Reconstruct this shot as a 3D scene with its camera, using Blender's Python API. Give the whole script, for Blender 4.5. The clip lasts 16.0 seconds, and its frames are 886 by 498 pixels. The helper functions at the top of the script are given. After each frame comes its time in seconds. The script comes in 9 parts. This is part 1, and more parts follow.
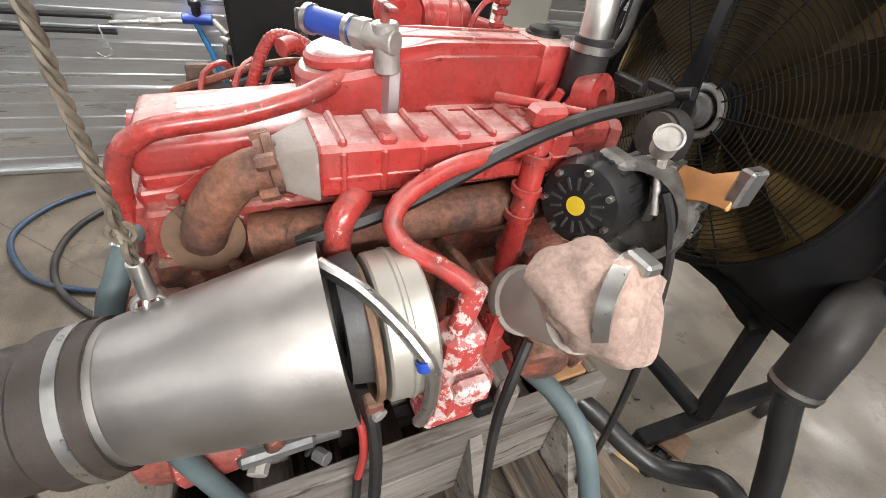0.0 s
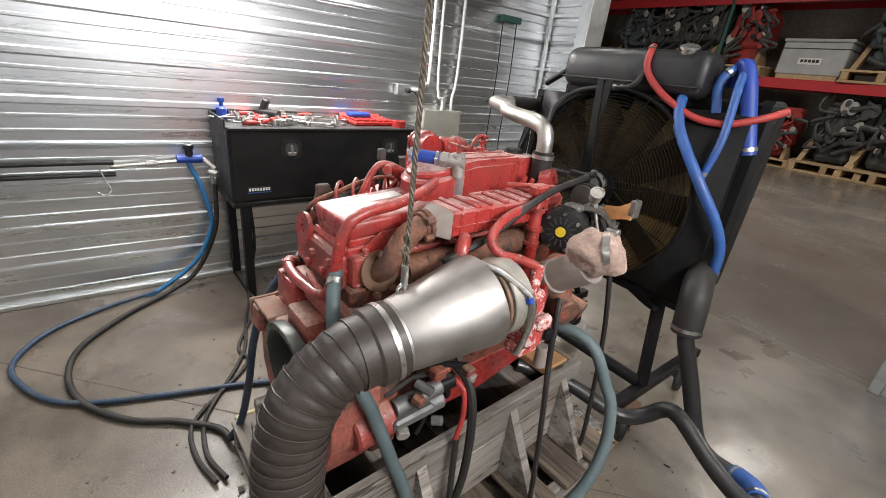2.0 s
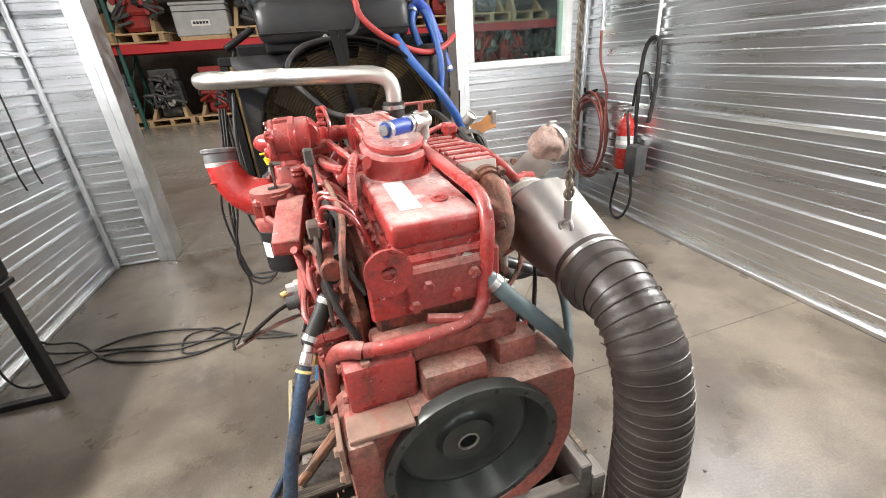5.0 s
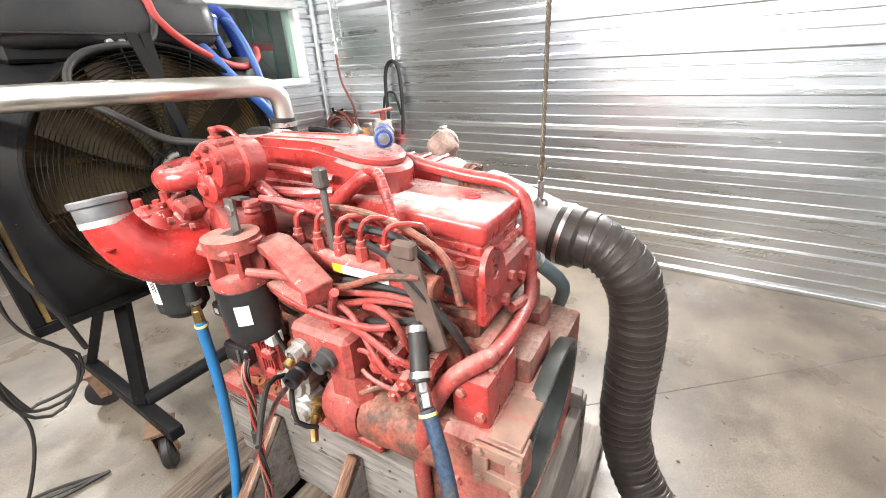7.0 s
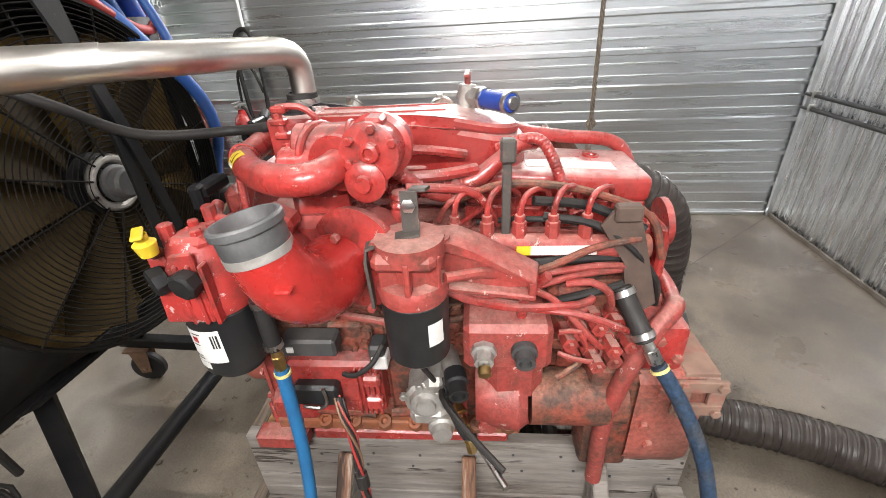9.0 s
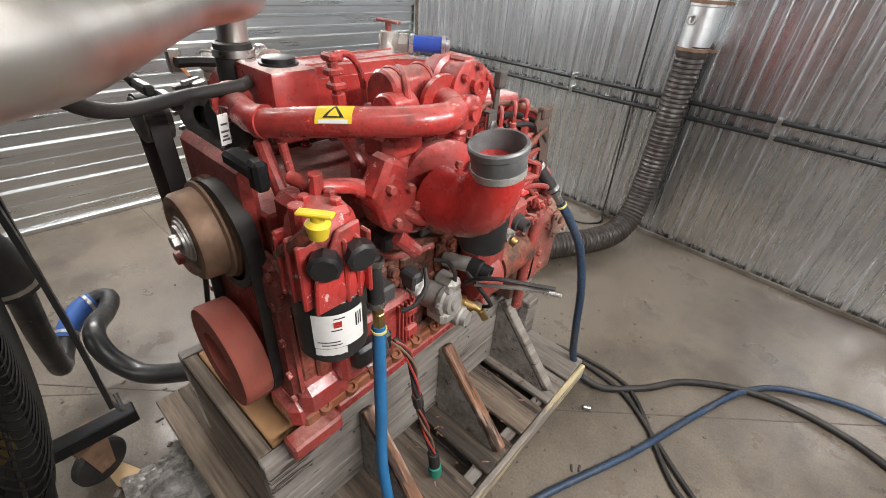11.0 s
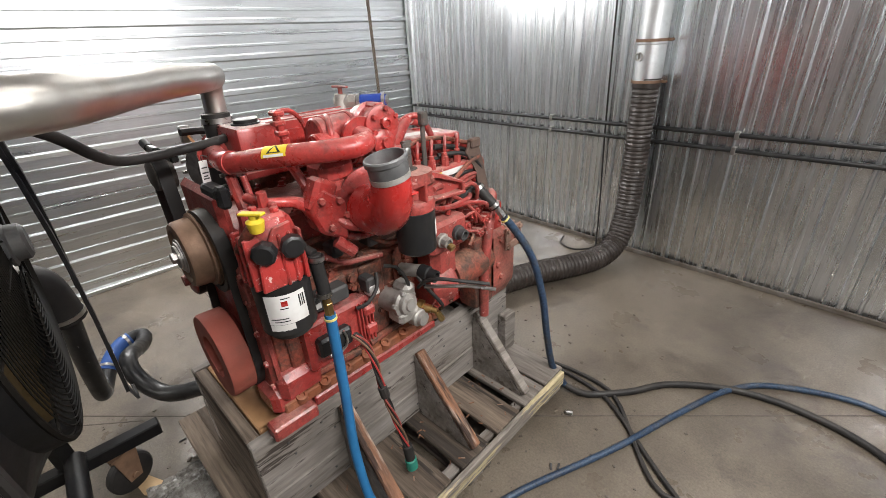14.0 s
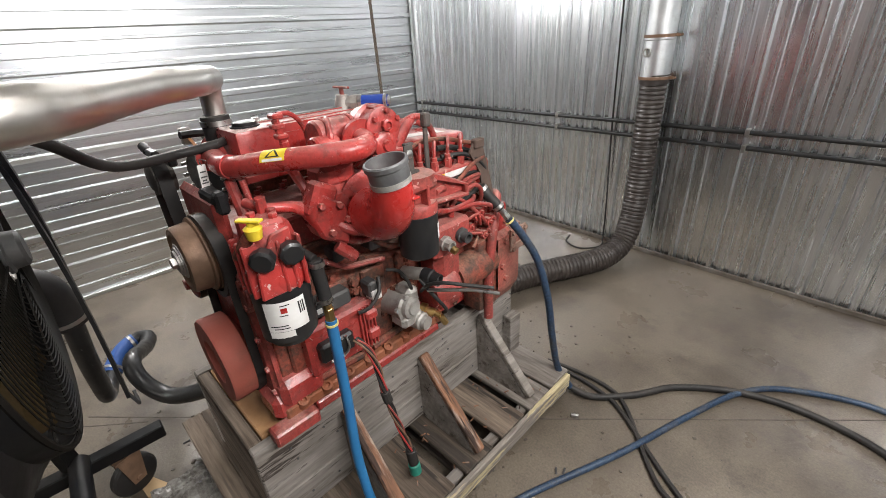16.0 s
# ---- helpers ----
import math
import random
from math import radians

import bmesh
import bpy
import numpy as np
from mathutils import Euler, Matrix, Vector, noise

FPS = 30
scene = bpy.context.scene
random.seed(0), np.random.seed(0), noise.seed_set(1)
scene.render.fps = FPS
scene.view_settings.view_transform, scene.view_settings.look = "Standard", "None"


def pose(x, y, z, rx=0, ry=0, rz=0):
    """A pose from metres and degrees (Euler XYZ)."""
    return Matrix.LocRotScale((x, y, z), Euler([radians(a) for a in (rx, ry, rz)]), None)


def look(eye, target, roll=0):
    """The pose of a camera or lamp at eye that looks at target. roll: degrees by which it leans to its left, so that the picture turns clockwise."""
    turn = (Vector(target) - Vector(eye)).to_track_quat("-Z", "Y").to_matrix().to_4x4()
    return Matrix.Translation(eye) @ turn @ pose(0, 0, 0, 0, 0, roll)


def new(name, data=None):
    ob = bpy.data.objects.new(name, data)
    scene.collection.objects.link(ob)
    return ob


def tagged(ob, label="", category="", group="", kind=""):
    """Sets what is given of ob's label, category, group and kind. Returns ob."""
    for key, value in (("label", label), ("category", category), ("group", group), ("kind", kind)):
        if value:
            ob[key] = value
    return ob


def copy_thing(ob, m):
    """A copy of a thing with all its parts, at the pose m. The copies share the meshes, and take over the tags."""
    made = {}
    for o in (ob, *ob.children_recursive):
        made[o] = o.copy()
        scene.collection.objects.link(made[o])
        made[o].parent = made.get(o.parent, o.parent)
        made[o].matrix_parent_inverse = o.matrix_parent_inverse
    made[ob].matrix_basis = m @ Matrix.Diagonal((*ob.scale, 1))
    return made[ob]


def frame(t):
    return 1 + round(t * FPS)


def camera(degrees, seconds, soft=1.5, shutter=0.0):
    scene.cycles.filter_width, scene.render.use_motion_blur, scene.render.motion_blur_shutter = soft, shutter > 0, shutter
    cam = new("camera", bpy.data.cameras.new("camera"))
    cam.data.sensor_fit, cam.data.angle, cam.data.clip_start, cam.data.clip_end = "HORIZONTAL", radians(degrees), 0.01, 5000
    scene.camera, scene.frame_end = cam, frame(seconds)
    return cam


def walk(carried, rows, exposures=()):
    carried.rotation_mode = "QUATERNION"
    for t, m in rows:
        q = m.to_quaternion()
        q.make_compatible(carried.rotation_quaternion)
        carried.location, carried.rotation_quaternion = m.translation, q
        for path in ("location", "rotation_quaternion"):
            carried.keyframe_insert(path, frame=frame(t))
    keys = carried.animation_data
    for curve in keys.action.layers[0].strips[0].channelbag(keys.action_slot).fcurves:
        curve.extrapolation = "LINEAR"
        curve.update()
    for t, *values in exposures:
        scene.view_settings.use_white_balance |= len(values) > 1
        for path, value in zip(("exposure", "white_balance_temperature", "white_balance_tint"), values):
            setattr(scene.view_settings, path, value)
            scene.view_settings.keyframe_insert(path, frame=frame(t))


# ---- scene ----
# ---- camera and walk ----
cam = camera(93.0, 16.0, 0.85)
PATH = [
    (0, (0.720, -0.304, 1.452), (-0.685, 0.395, 0.212), 9.2),
    (0.5, (0.995, -0.379, 1.578), (-0.625, 0.278, 0.607), 6.4),
    (1, (1.093, -0.519, 1.599), (-0.477, 0.408, 0.778), 7.0),
    (1.5, (1.113, -0.734, 1.577), (-0.342, 0.372, 0.765), 7.9),
    (2, (1.014, -0.917, 1.538), (-0.415, 0.244, 0.757), 6.6),
    (2.5, (0.799, -1.125, 1.495), (-0.506, 0.179, 0.722), 4.7),
    (3, (0.645, -1.263, 1.471), (-0.283, 0.32, 0.678), 2.6),
    (3.5, (0.462, -1.421, 1.484), (0.002, 0.353, 0.683), 1.5),
    (4, (0.276, -1.425, 1.474), (0.129, 0.402, 0.673), -0.3),
    (4.2, (0.184, -1.384, 1.468), (0.122, 0.439, 0.649), -2.4),
    (6.3, (-0.625, -1.015, 1.444), (0.637, 0.332, 0.673), -2.4),
    (6.5, (-0.658, -0.94, 1.453), (0.665, 0.338, 0.666), -3.3),
    (7, (-0.756, -0.85, 1.449), (0.746, 0.184, 0.626), -3.3),
    (7.5, (-0.963, -0.761, 1.456), (0.733, -0.099, 0.627), -2.9),
    (8, (-1.077, -0.643, 1.465), (0.655, -0.129, 0.606), -1.8),
    (8.5, (-1.001, -0.419, 1.441), (0.734, 0.0, 0.54), -3.7),
    (9, (-0.919, -0.203, 1.45), (0.814, 0.064, 0.488), -3.4),
    (9.2, (-0.906, -0.111, 1.432), (0.837, -0.015, 0.457), -2.5),
    (11.3, (-0.847, 0.679, 1.474), (0.219, -0.678, 0.463), 3.8),
    (11.5, (-0.892, 0.709, 1.487), (0.174, -0.703, 0.555), 3.2),
    (12, (-0.973, 0.702, 1.461), (0.271, -0.58, 0.56), 0.3),
    (12.5, (-1.076, 0.668, 1.472), (0.284, -0.5, 0.585), -1.5),
    (13, (-1.151, 0.633, 1.47), (0.222, -0.534, 0.602), -0.8),
    (13.5, (-1.195, 0.605, 1.458), (0.17, -0.563, 0.58), -1.7),
    (14, (-1.206, 0.596, 1.456), (0.138, -0.59, 0.567), -3.4),
    (14.5, (-1.204, 0.589, 1.459), (0.141, -0.591, 0.565), -3.7),
    (15, (-1.193, 0.582, 1.46), (0.147, -0.598, 0.559), -3.6),
    (15.5, (-1.19, 0.578, 1.466), (0.159, -0.591, 0.564), -3.7),
    (16, (-1.191, 0.571, 1.464), (0.166, -0.589, 0.562), -3.9),
]
EXPOSURES = [(0, 0.3), (1, 0.12), (2, -0.04), (2.5, -0.21), (3, -0.05), (4, 0.25), (6.3, 1.1), (7, 0.98), (7.5, 0.53), (8, 0.17), (8.5, 0.25), (9.2, 0.21), (11.3, -0.1), (12, -0.3), (13, -0.15), (16, -0.18)]
walk(cam, [(t, look(eye, target, roll)) for t, eye, target, roll in PATH], EXPOSURES)

# ---- world and lamps ----
world = bpy.data.worlds.new("world")
scene.world = world
world.use_nodes = True
world.node_tree.nodes["Background"].inputs[0].default_value = (0.5, 0.55, 0.6, 1)
world.node_tree.nodes["Background"].inputs[1].default_value = 0.005


def area_lamp(name, place, size_x, size_y, power, color=(0.995, 0.972, 0.95), tip=0):
    data = bpy.data.lights.new(name, "AREA")
    data.shape, data.size, data.size_y, data.energy, data.color = "RECTANGLE", size_x, size_y, power, color
    ob = new(name, data)
    ob.matrix_world = pose(*place, 0, tip, 0)
    return ob


# unseen lamps: ceiling tubes added to fill the test cell, warehouse high bay lights
for x in (-1.0, 1.25):
    for y in (-1.15, 0.75):
        area_lamp("tube_lamp", (x, y, 2.93), 0.14, 1.2, 11)
# strip lights high on the two side walls
for x, y in ((-1.95, -0.15), (2.20, -0.15)):
    area_lamp("strip_lamp", (x, y, 2.19), 0.10, 1.5, 82, tip=-14 if x < 0 else 14)
for x in (-5, 0, 5):
    area_lamp("bay_lamp", (x, 8.5, 5.6), 1.2, 1.2, 225, (1.0, 0.96, 0.9))

# ---- node materials ----
def material(name, color, rough=0.5, metal=0.0, color2=None, scale=6.0, mix=(0.4, 0.65), bump=0.0, bump_scale=60.0,
             rough2=None, stretch=(1, 1, 1), dirt=None, dirt_range=(0.55, 0.75), dirt_scale=3.0, top_tint=None, spots=None, per_object=0.0, coat=0.0, gloss=0.5, grain=None):
    """Base colour with a broad variation, stains, dust and pale tints on faces that look up, and a fine bump."""
    m = bpy.data.materials.new(name)
    m.use_nodes = True
    nt = m.node_tree
    n, link = nt.nodes, nt.links.new
    b = n["Principled BSDF"]
    co = n.new("ShaderNodeTexCoord")
    mp = n.new("ShaderNodeMapping")
    mp.inputs["Scale"].default_value = stretch
    link(co.outputs["Object"], mp.inputs["Vector"])
    where = mp.outputs["Vector"]

    def noise_tex(sc, detail=5.0, ro=0.6):
        t = n.new("ShaderNodeTexNoise")
        t.inputs["Scale"].default_value, t.inputs["Detail"].default_value, t.inputs["Roughness"].default_value = sc, detail, ro
        link(where, t.inputs["Vector"])
        return t.outputs["Fac"]

    def span(fac, lo, hi):
        r = n.new("ShaderNodeMapRange")
        r.inputs["From Min"].default_value, r.inputs["From Max"].default_value = lo, hi
        link(fac, r.inputs["Value"])
        return r.outputs["Result"]

    def blend(fac, a, c):
        x = n.new("ShaderNodeMix")
        x.data_type = "RGBA"
        link(fac, x.inputs["Factor"])
        for v, s in ((a, x.inputs["A"]), (c, x.inputs["B"])):
            if isinstance(v, tuple):
                s.default_value = (*v, 1)
            else:
                link(v, s)
        return x.outputs["Result"]

    def times(a, v):
        x = n.new("ShaderNodeMath")
        x.operation = "MULTIPLY"
        link(a, x.inputs[0])
        if isinstance(v, float):
            x.inputs[1].default_value = v
        else:
            link(v, x.inputs[1])
        return x.outputs[0]

    base = tuple(color)
    first = noise_tex(scale)
    if color2:
        base = blend(span(first, *mix), base, tuple(color2))
    if per_object:
        oi = n.new("ShaderNodeObjectInfo")
        hs = n.new("ShaderNodeHueSaturation")
        if isinstance(base, tuple):
            hs.inputs["Color"].default_value = (*base, 1)
        else:
            link(base, hs.inputs["Color"])
        r = n.new("ShaderNodeMapRange")
        r.inputs["To Min"].default_value, r.inputs["To Max"].default_value = 1 - per_object, 1 + per_object
        link(oi.outputs["Random"], r.inputs["Value"])
        link(r.outputs["Result"], hs.inputs["Value"])
        base = hs.outputs["Color"]
    if dirt:
        base = blend(span(noise_tex(dirt_scale, 8.0, 0.7), *dirt_range), base, tuple(dirt))
    if spots:
        base = blend(span(noise_tex(spots[1], 4.0, 0.75), spots[2], spots[2] + 0.05), base, tuple(spots[0]))
    if top_tint:
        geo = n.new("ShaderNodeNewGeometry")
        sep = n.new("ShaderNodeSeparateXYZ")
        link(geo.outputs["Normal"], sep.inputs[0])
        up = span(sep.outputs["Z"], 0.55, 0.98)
        base = blend(times(times(up, span(noise_tex(7.0, 8.0, 0.65), 0.36, 0.62)), float(top_tint[1])), base, tuple(top_tint[0]))
    if grain:
        hs = n.new("ShaderNodeHueSaturation")
        if isinstance(base, tuple):
            hs.inputs["Color"].default_value = (*base, 1)
        else:
            link(base, hs.inputs["Color"])
        r = n.new("ShaderNodeMapRange")
        r.inputs["From Min"].default_value, r.inputs["From Max"].default_value = 0.34, 0.66
        r.inputs["To Min"].default_value, r.inputs["To Max"].default_value = 1 - grain[0], 1 + grain[0]
        link(noise_tex(grain[1], 3.0, 0.7), r.inputs["Value"])
        link(r.outputs["Result"], hs.inputs["Value"])
        base = hs.outputs["Color"]
    if isinstance(base, tuple):
        b.inputs["Base Color"].default_value = (*base, 1)
    else:
        link(base, b.inputs["Base Color"])
    b.inputs["Metallic"].default_value = metal
    b.inputs["Coat Weight"].default_value = coat
    b.inputs["Specular IOR Level"].default_value = gloss
    if rough2 is None:
        rough2 = min(1.0, rough + 0.15)
    r = n.new("ShaderNodeMapRange")
    r.inputs["To Min"].default_value, r.inputs["To Max"].default_value = rough, rough2
    r.inputs["From Min"].default_value, r.inputs["From Max"].default_value = 0.35, 0.65
    link(noise_tex(scale * 2.3), r.inputs["Value"])
    link(r.outputs["Result"], b.inputs["Roughness"])
    if bump:
        bp = n.new("ShaderNodeBump")
        bp.inputs["Strength"].default_value, bp.inputs["Distance"].default_value = bump, 0.004
        link(noise_tex(bump_scale, 6.0, 0.6), bp.inputs["Height"])
        link(bp.outputs["Normal"], b.inputs["Normal"])
    return m


GALV = material("galvanised_sheet", (0.82, 0.84, 0.86), 0.265, 1.0, (0.73, 0.75, 0.765), 9, rough2=0.33, stretch=(0.05, 1, 1), bump=0.025, bump_scale=30, grain=(0.05, 120.0))
GALVUP = material("galvanised_sheet_upright", (0.84, 0.86, 0.88), 0.23, 1.0, (0.72, 0.74, 0.755), 14, rough2=0.31, stretch=(1, 1, 0.03), bump=0.09, bump_scale=55, grain=(0.07, 170.0))
GALVTRIM = material("galvanised_trim", (0.76, 0.78, 0.79), 0.36, 1.0, (0.62, 0.64, 0.64), 5, bump=0.05, bump_scale=20, dirt=(0.30, 0.29, 0.27), dirt_range=(0.6, 0.85))
CONCRETE = material("worn_concrete", (0.150, 0.125, 0.096), 0.24, 0.0, (0.074, 0.059, 0.044), 1.3, mix=(0.42, 0.60), bump=0.22, bump_scale=90, rough2=0.5, dirt=(0.058, 0.047, 0.038), dirt_range=(0.54, 0.70), dirt_scale=2.2, spots=((0.040, 0.033, 0.027), 42.0, 0.655), grain=(0.20, 120.0))
SMOOTHFLOOR = material("sealed_warehouse_concrete", (0.185, 0.166, 0.142), 0.16, 0.0, (0.125, 0.110, 0.093), 0.45, bump=0.06, bump_scale=40, rough2=0.30, dirt=(0.065, 0.055, 0.046), dirt_range=(0.55, 0.85), dirt_scale=0.7, grain=(0.10, 120.0))
RED = material("red_engine_paint", (0.365, 0.035, 0.030), 0.22, 0.0, (0.27, 0.045, 0.038), 9, bump=0.22, bump_scale=90, rough2=0.42, dirt=(0.11, 0.027, 0.022), dirt_range=(0.54, 0.70), dirt_scale=18, top_tint=((0.60, 0.38, 0.34), 0.42), spots=((0.58, 0.36, 0.32), 48.0, 0.645), coat=0.35, grain=(0.18, 90.0))
# Same red, much paler on faces that look up, for the large covers.
REDTOP = material("pale_topped_red_paint", (0.38, 0.038, 0.033), 0.22, 0.0, (0.30, 0.045, 0.039), 9, bump=0.16, bump_scale=90, rough2=0.42, dirt=(0.20, 0.035, 0.028), dirt_range=(0.62, 0.76), dirt_scale=14, top_tint=((0.72, 0.57, 0.53), 0.95), spots=((0.11, 0.03, 0.025), 30.0, 0.68), coat=0.3, grain=(0.12, 90.0))
HOUSINGRED = material("dusty_brown_red_housing", (0.345, 0.088, 0.066), 0.5, 0.0, (0.27, 0.105, 0.08), 7, bump=0.25, bump_scale=90, dirt=(0.15, 0.07, 0.05), dirt_range=(0.47, 0.66), dirt_scale=9, top_tint=((0.36, 0.25, 0.20), 0.9), spots=((0.40, 0.28, 0.24), 30.0, 0.70), grain=(0.3, 80.0))
REDDULL = material("dusty_red_paint", (0.335, 0.045, 0.037), 0.40, 0.0, (0.25, 0.062, 0.050), 8, bump=0.35, bump_scale=110, rough2=0.6, dirt=(0.13, 0.040, 0.028), dirt_range=(0.54, 0.68), dirt_scale=18, top_tint=((0.52, 0.32, 0.27), 0.75), spots=((0.55, 0.38, 0.34), 42.0, 0.64), coat=0.04, grain=(0.22, 90.0))
BROWNRED = material("rusty_brown_red_casting", (0.22, 0.050, 0.030), 0.6, 0.0, (0.165, 0.07, 0.042), 9, bump=0.3, bump_scale=140, dirt=(0.07, 0.036, 0.026), dirt_range=(0.45, 0.60), dirt_scale=18, top_tint=((0.42, 0.26, 0.18), 0.6), grain=(0.35, 90.0))
BRIGHTRED = material("fresh_red_paint", (0.42, 0.026, 0.022), 0.20, 0.0, (0.34, 0.025, 0.021), 8, bump=0.25, bump_scale=120, rough2=0.34, coat=0.4, dirt=(0.22, 0.03, 0.025), dirt_range=(0.60, 0.78), dirt_scale=12, spots=((0.55, 0.40, 0.37), 60.0, 0.70))
REDHOSE = material("red_rubber", (0.40, 0.038, 0.034), 0.45, 0.0, (0.30, 0.034, 0.03), 14, bump=0.05)
RUST = material("heat_rusted_iron", (0.215, 0.090, 0.053), 0.65, 0.2, (0.14, 0.070, 0.050), 12, bump=0.3, bump_scale=160, dirt=(0.075, 0.046, 0.036), dirt_range=(0.48, 0.66), dirt_scale=14, grain=(0.3, 90.0))
RUSTLIGHT = material("light_rust_steel", (0.25, 0.15, 0.095), 0.5, 0.3, (0.16, 0.095, 0.06), 16, bump=0.15, bump_scale=120)
STEEL = material("brushed_steel", (0.42, 0.40, 0.38), 0.43, 1.0, (0.33, 0.31, 0.29), 7, bump=0.05, bump_scale=90, rough2=0.52, dirt=(0.34, 0.31, 0.28), dirt_range=(0.62, 0.85), dirt_scale=5)
ALUPIPE = material("grey_aluminised_pipe", (0.66, 0.64, 0.60), 0.30, 1.0, (0.56, 0.53, 0.48), 5, bump=0.06, bump_scale=60, rough2=0.46, dirt=(0.40, 0.33, 0.27), dirt_range=(0.6, 0.85), dirt_scale=6)
ALU = material("cast_aluminium", (0.48, 0.46, 0.43), 0.5, 0.7, (0.36, 0.34, 0.31), 22, bump=0.4, bump_scale=120, dirt=(0.25, 0.21, 0.18), dirt_range=(0.55, 0.8), dirt_scale=12)
DARKALU = material("sooty_cast_aluminium", (0.20, 0.19, 0.175), 0.5, 0.6, (0.10, 0.092, 0.085), 26, bump=0.4, bump_scale=120)
CHROME = material("bright_zinc", (0.58, 0.57, 0.55), 0.26, 1.0, (0.46, 0.45, 0.43), 20, bump=0.05)
CREAM = material("heat_blanket_shell", (0.50, 0.48, 0.43), 0.40, 0.7, (0.40, 0.37, 0.32), 9, bump=0.1, dirt=(0.22, 0.17, 0.13), dirt_range=(0.6, 0.85))
GREYIRON = material("grey_primer_iron", (0.30, 0.265, 0.235), 0.6, 0.1, (0.24, 0.20, 0.175), 9, bump=0.2, bump_scale=130, dirt=(0.30, 0.14, 0.10), dirt_range=(0.6, 0.8), dirt_scale=8)
DARKIRON = material("dark_flywheel_iron", (0.050, 0.056, 0.052), 0.30, 0.4, (0.080, 0.086, 0.080), 4, bump=0.1, bump_scale=60, rough2=0.45, dirt=(0.10, 0.080, 0.065), dirt_range=(0.55, 0.8), dirt_scale=6)
BLACK = material("black_coated_steel", (0.009, 0.009, 0.010), 0.36, 0.0, (0.015, 0.014, 0.013), 6, bump=0.06, bump_scale=80, dirt=(0.04, 0.035, 0.030), dirt_range=(0.62, 0.95), dirt_scale=5, gloss=0.12, spots=((0.12, 0.10, 0.085), 30.0, 0.70))
BLACKBOX = material("black_powder_coat", (0.010, 0.010, 0.011), 0.32, 0.0, (0.016, 0.016, 0.016), 5, bump=0.08, bump_scale=240, top_tint=((0.10, 0.095, 0.09), 0.6), gloss=0.3)
CHIPPED = material("chipped_black_pipe_paint", (0.013, 0.013, 0.014), 0.28, 0.0, (0.022, 0.021, 0.02), 8, bump=0.12, bump_scale=60, rough2=0.5, gloss=0.45, spots=((0.16, 0.15, 0.14), 55.0, 0.665))
PLASTIC = material("black_plastic", (0.013, 0.013, 0.014), 0.30, 0.0, (0.022, 0.021, 0.02), 8, bump=0.08, bump_scale=30, rough2=0.5, gloss=0.45)
RUBBER = material("black_rubber", (0.016, 0.015, 0.015), 0.5, 0.0, (0.028, 0.025, 0.023), 9, bump=0.08, top_tint=((0.10, 0.087, 0.075), 0.35), gloss=0.35)
FLEX = material("dusty_black_exhaust_hose", (0.031, 0.0235, 0.020), 0.34, 0.0, (0.044, 0.034, 0.029), 8, bump=0.3, bump_scale=45, rough2=0.55, dirt=(0.07, 0.056, 0.047), dirt_range=(0.56, 0.85), dirt_scale=6)
BLUEHOSE = material("blue_silicone", (0.025, 0.085, 0.30), 0.42, 0.0, (0.035, 0.11, 0.33), 9, bump=0.06, dirt=(0.05, 0.09, 0.18), dirt_range=(0.55, 0.8), dirt_scale=6)
DEEPBLUE = material("deep_blue_rubber", (0.014, 0.05, 0.33), 0.38, 0.0, (0.02, 0.06, 0.30), 10, bump=0.05)
AIRBLUE = material("blue_air_hose", (0.02, 0.16, 0.36), 0.4, 0.0, (0.02, 0.12, 0.28), 9, bump=0.05)
GREENHOSE = material("grey_green_hose", (0.072, 0.100, 0.108), 0.5, 0.0, (0.095, 0.125, 0.128), 8, bump=0.05)
WOOD = material("weathered_grey_wood", (0.225, 0.20, 0.175), 0.8, 0.0, (0.14, 0.12, 0.102), 18, mix=(0.36, 0.64), bump=0.7, bump_scale=60, stretch=(0.10, 1, 1), dirt=(0.065, 0.05, 0.04), dirt_range=(0.48, 0.62), dirt_scale=7, per_object=0.3, grain=(0.20, 60.0), spots=((0.06, 0.046, 0.037), 17.0, 0.60))
WOODY = material("weathered_grey_wood_lengthwise", (0.255, 0.232, 0.21), 0.8, 0.0, (0.155, 0.135, 0.116), 14, mix=(0.36, 0.64), bump=0.7, bump_scale=60, stretch=(1, 0.10, 1), dirt=(0.095, 0.075, 0.058), dirt_range=(0.52, 0.62), dirt_scale=8, spots=((0.045, 0.034, 0.027), 26.0, 0.60), per_object=0.25, grain=(0.18, 60.0))
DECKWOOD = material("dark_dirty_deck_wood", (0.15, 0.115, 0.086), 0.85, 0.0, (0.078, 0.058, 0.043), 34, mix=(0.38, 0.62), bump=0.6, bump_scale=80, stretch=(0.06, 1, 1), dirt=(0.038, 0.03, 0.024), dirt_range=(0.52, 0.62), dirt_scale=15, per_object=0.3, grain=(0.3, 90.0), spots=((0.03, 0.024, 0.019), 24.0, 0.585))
WOODBROWN = material("brown_split_wood", (0.24, 0.115, 0.062), 0.75, 0.0, (0.11, 0.055, 0.034), 40, bump=0.7, bump_scale=70, stretch=(0.15, 1, 0.12), dirt=(0.36, 0.30, 0.25), dirt_range=(0.56, 0.66), dirt_scale=14, spots=((0.04, 0.022, 0.015), 16.0, 0.56), grain=(0.3, 90.0))
NEWWOOD = material("pale_pallet_wood", (0.46, 0.32, 0.18), 0.75, 0.0, (0.36, 0.24, 0.13), 10, bump=0.3, bump_scale=30, per_object=0.2)
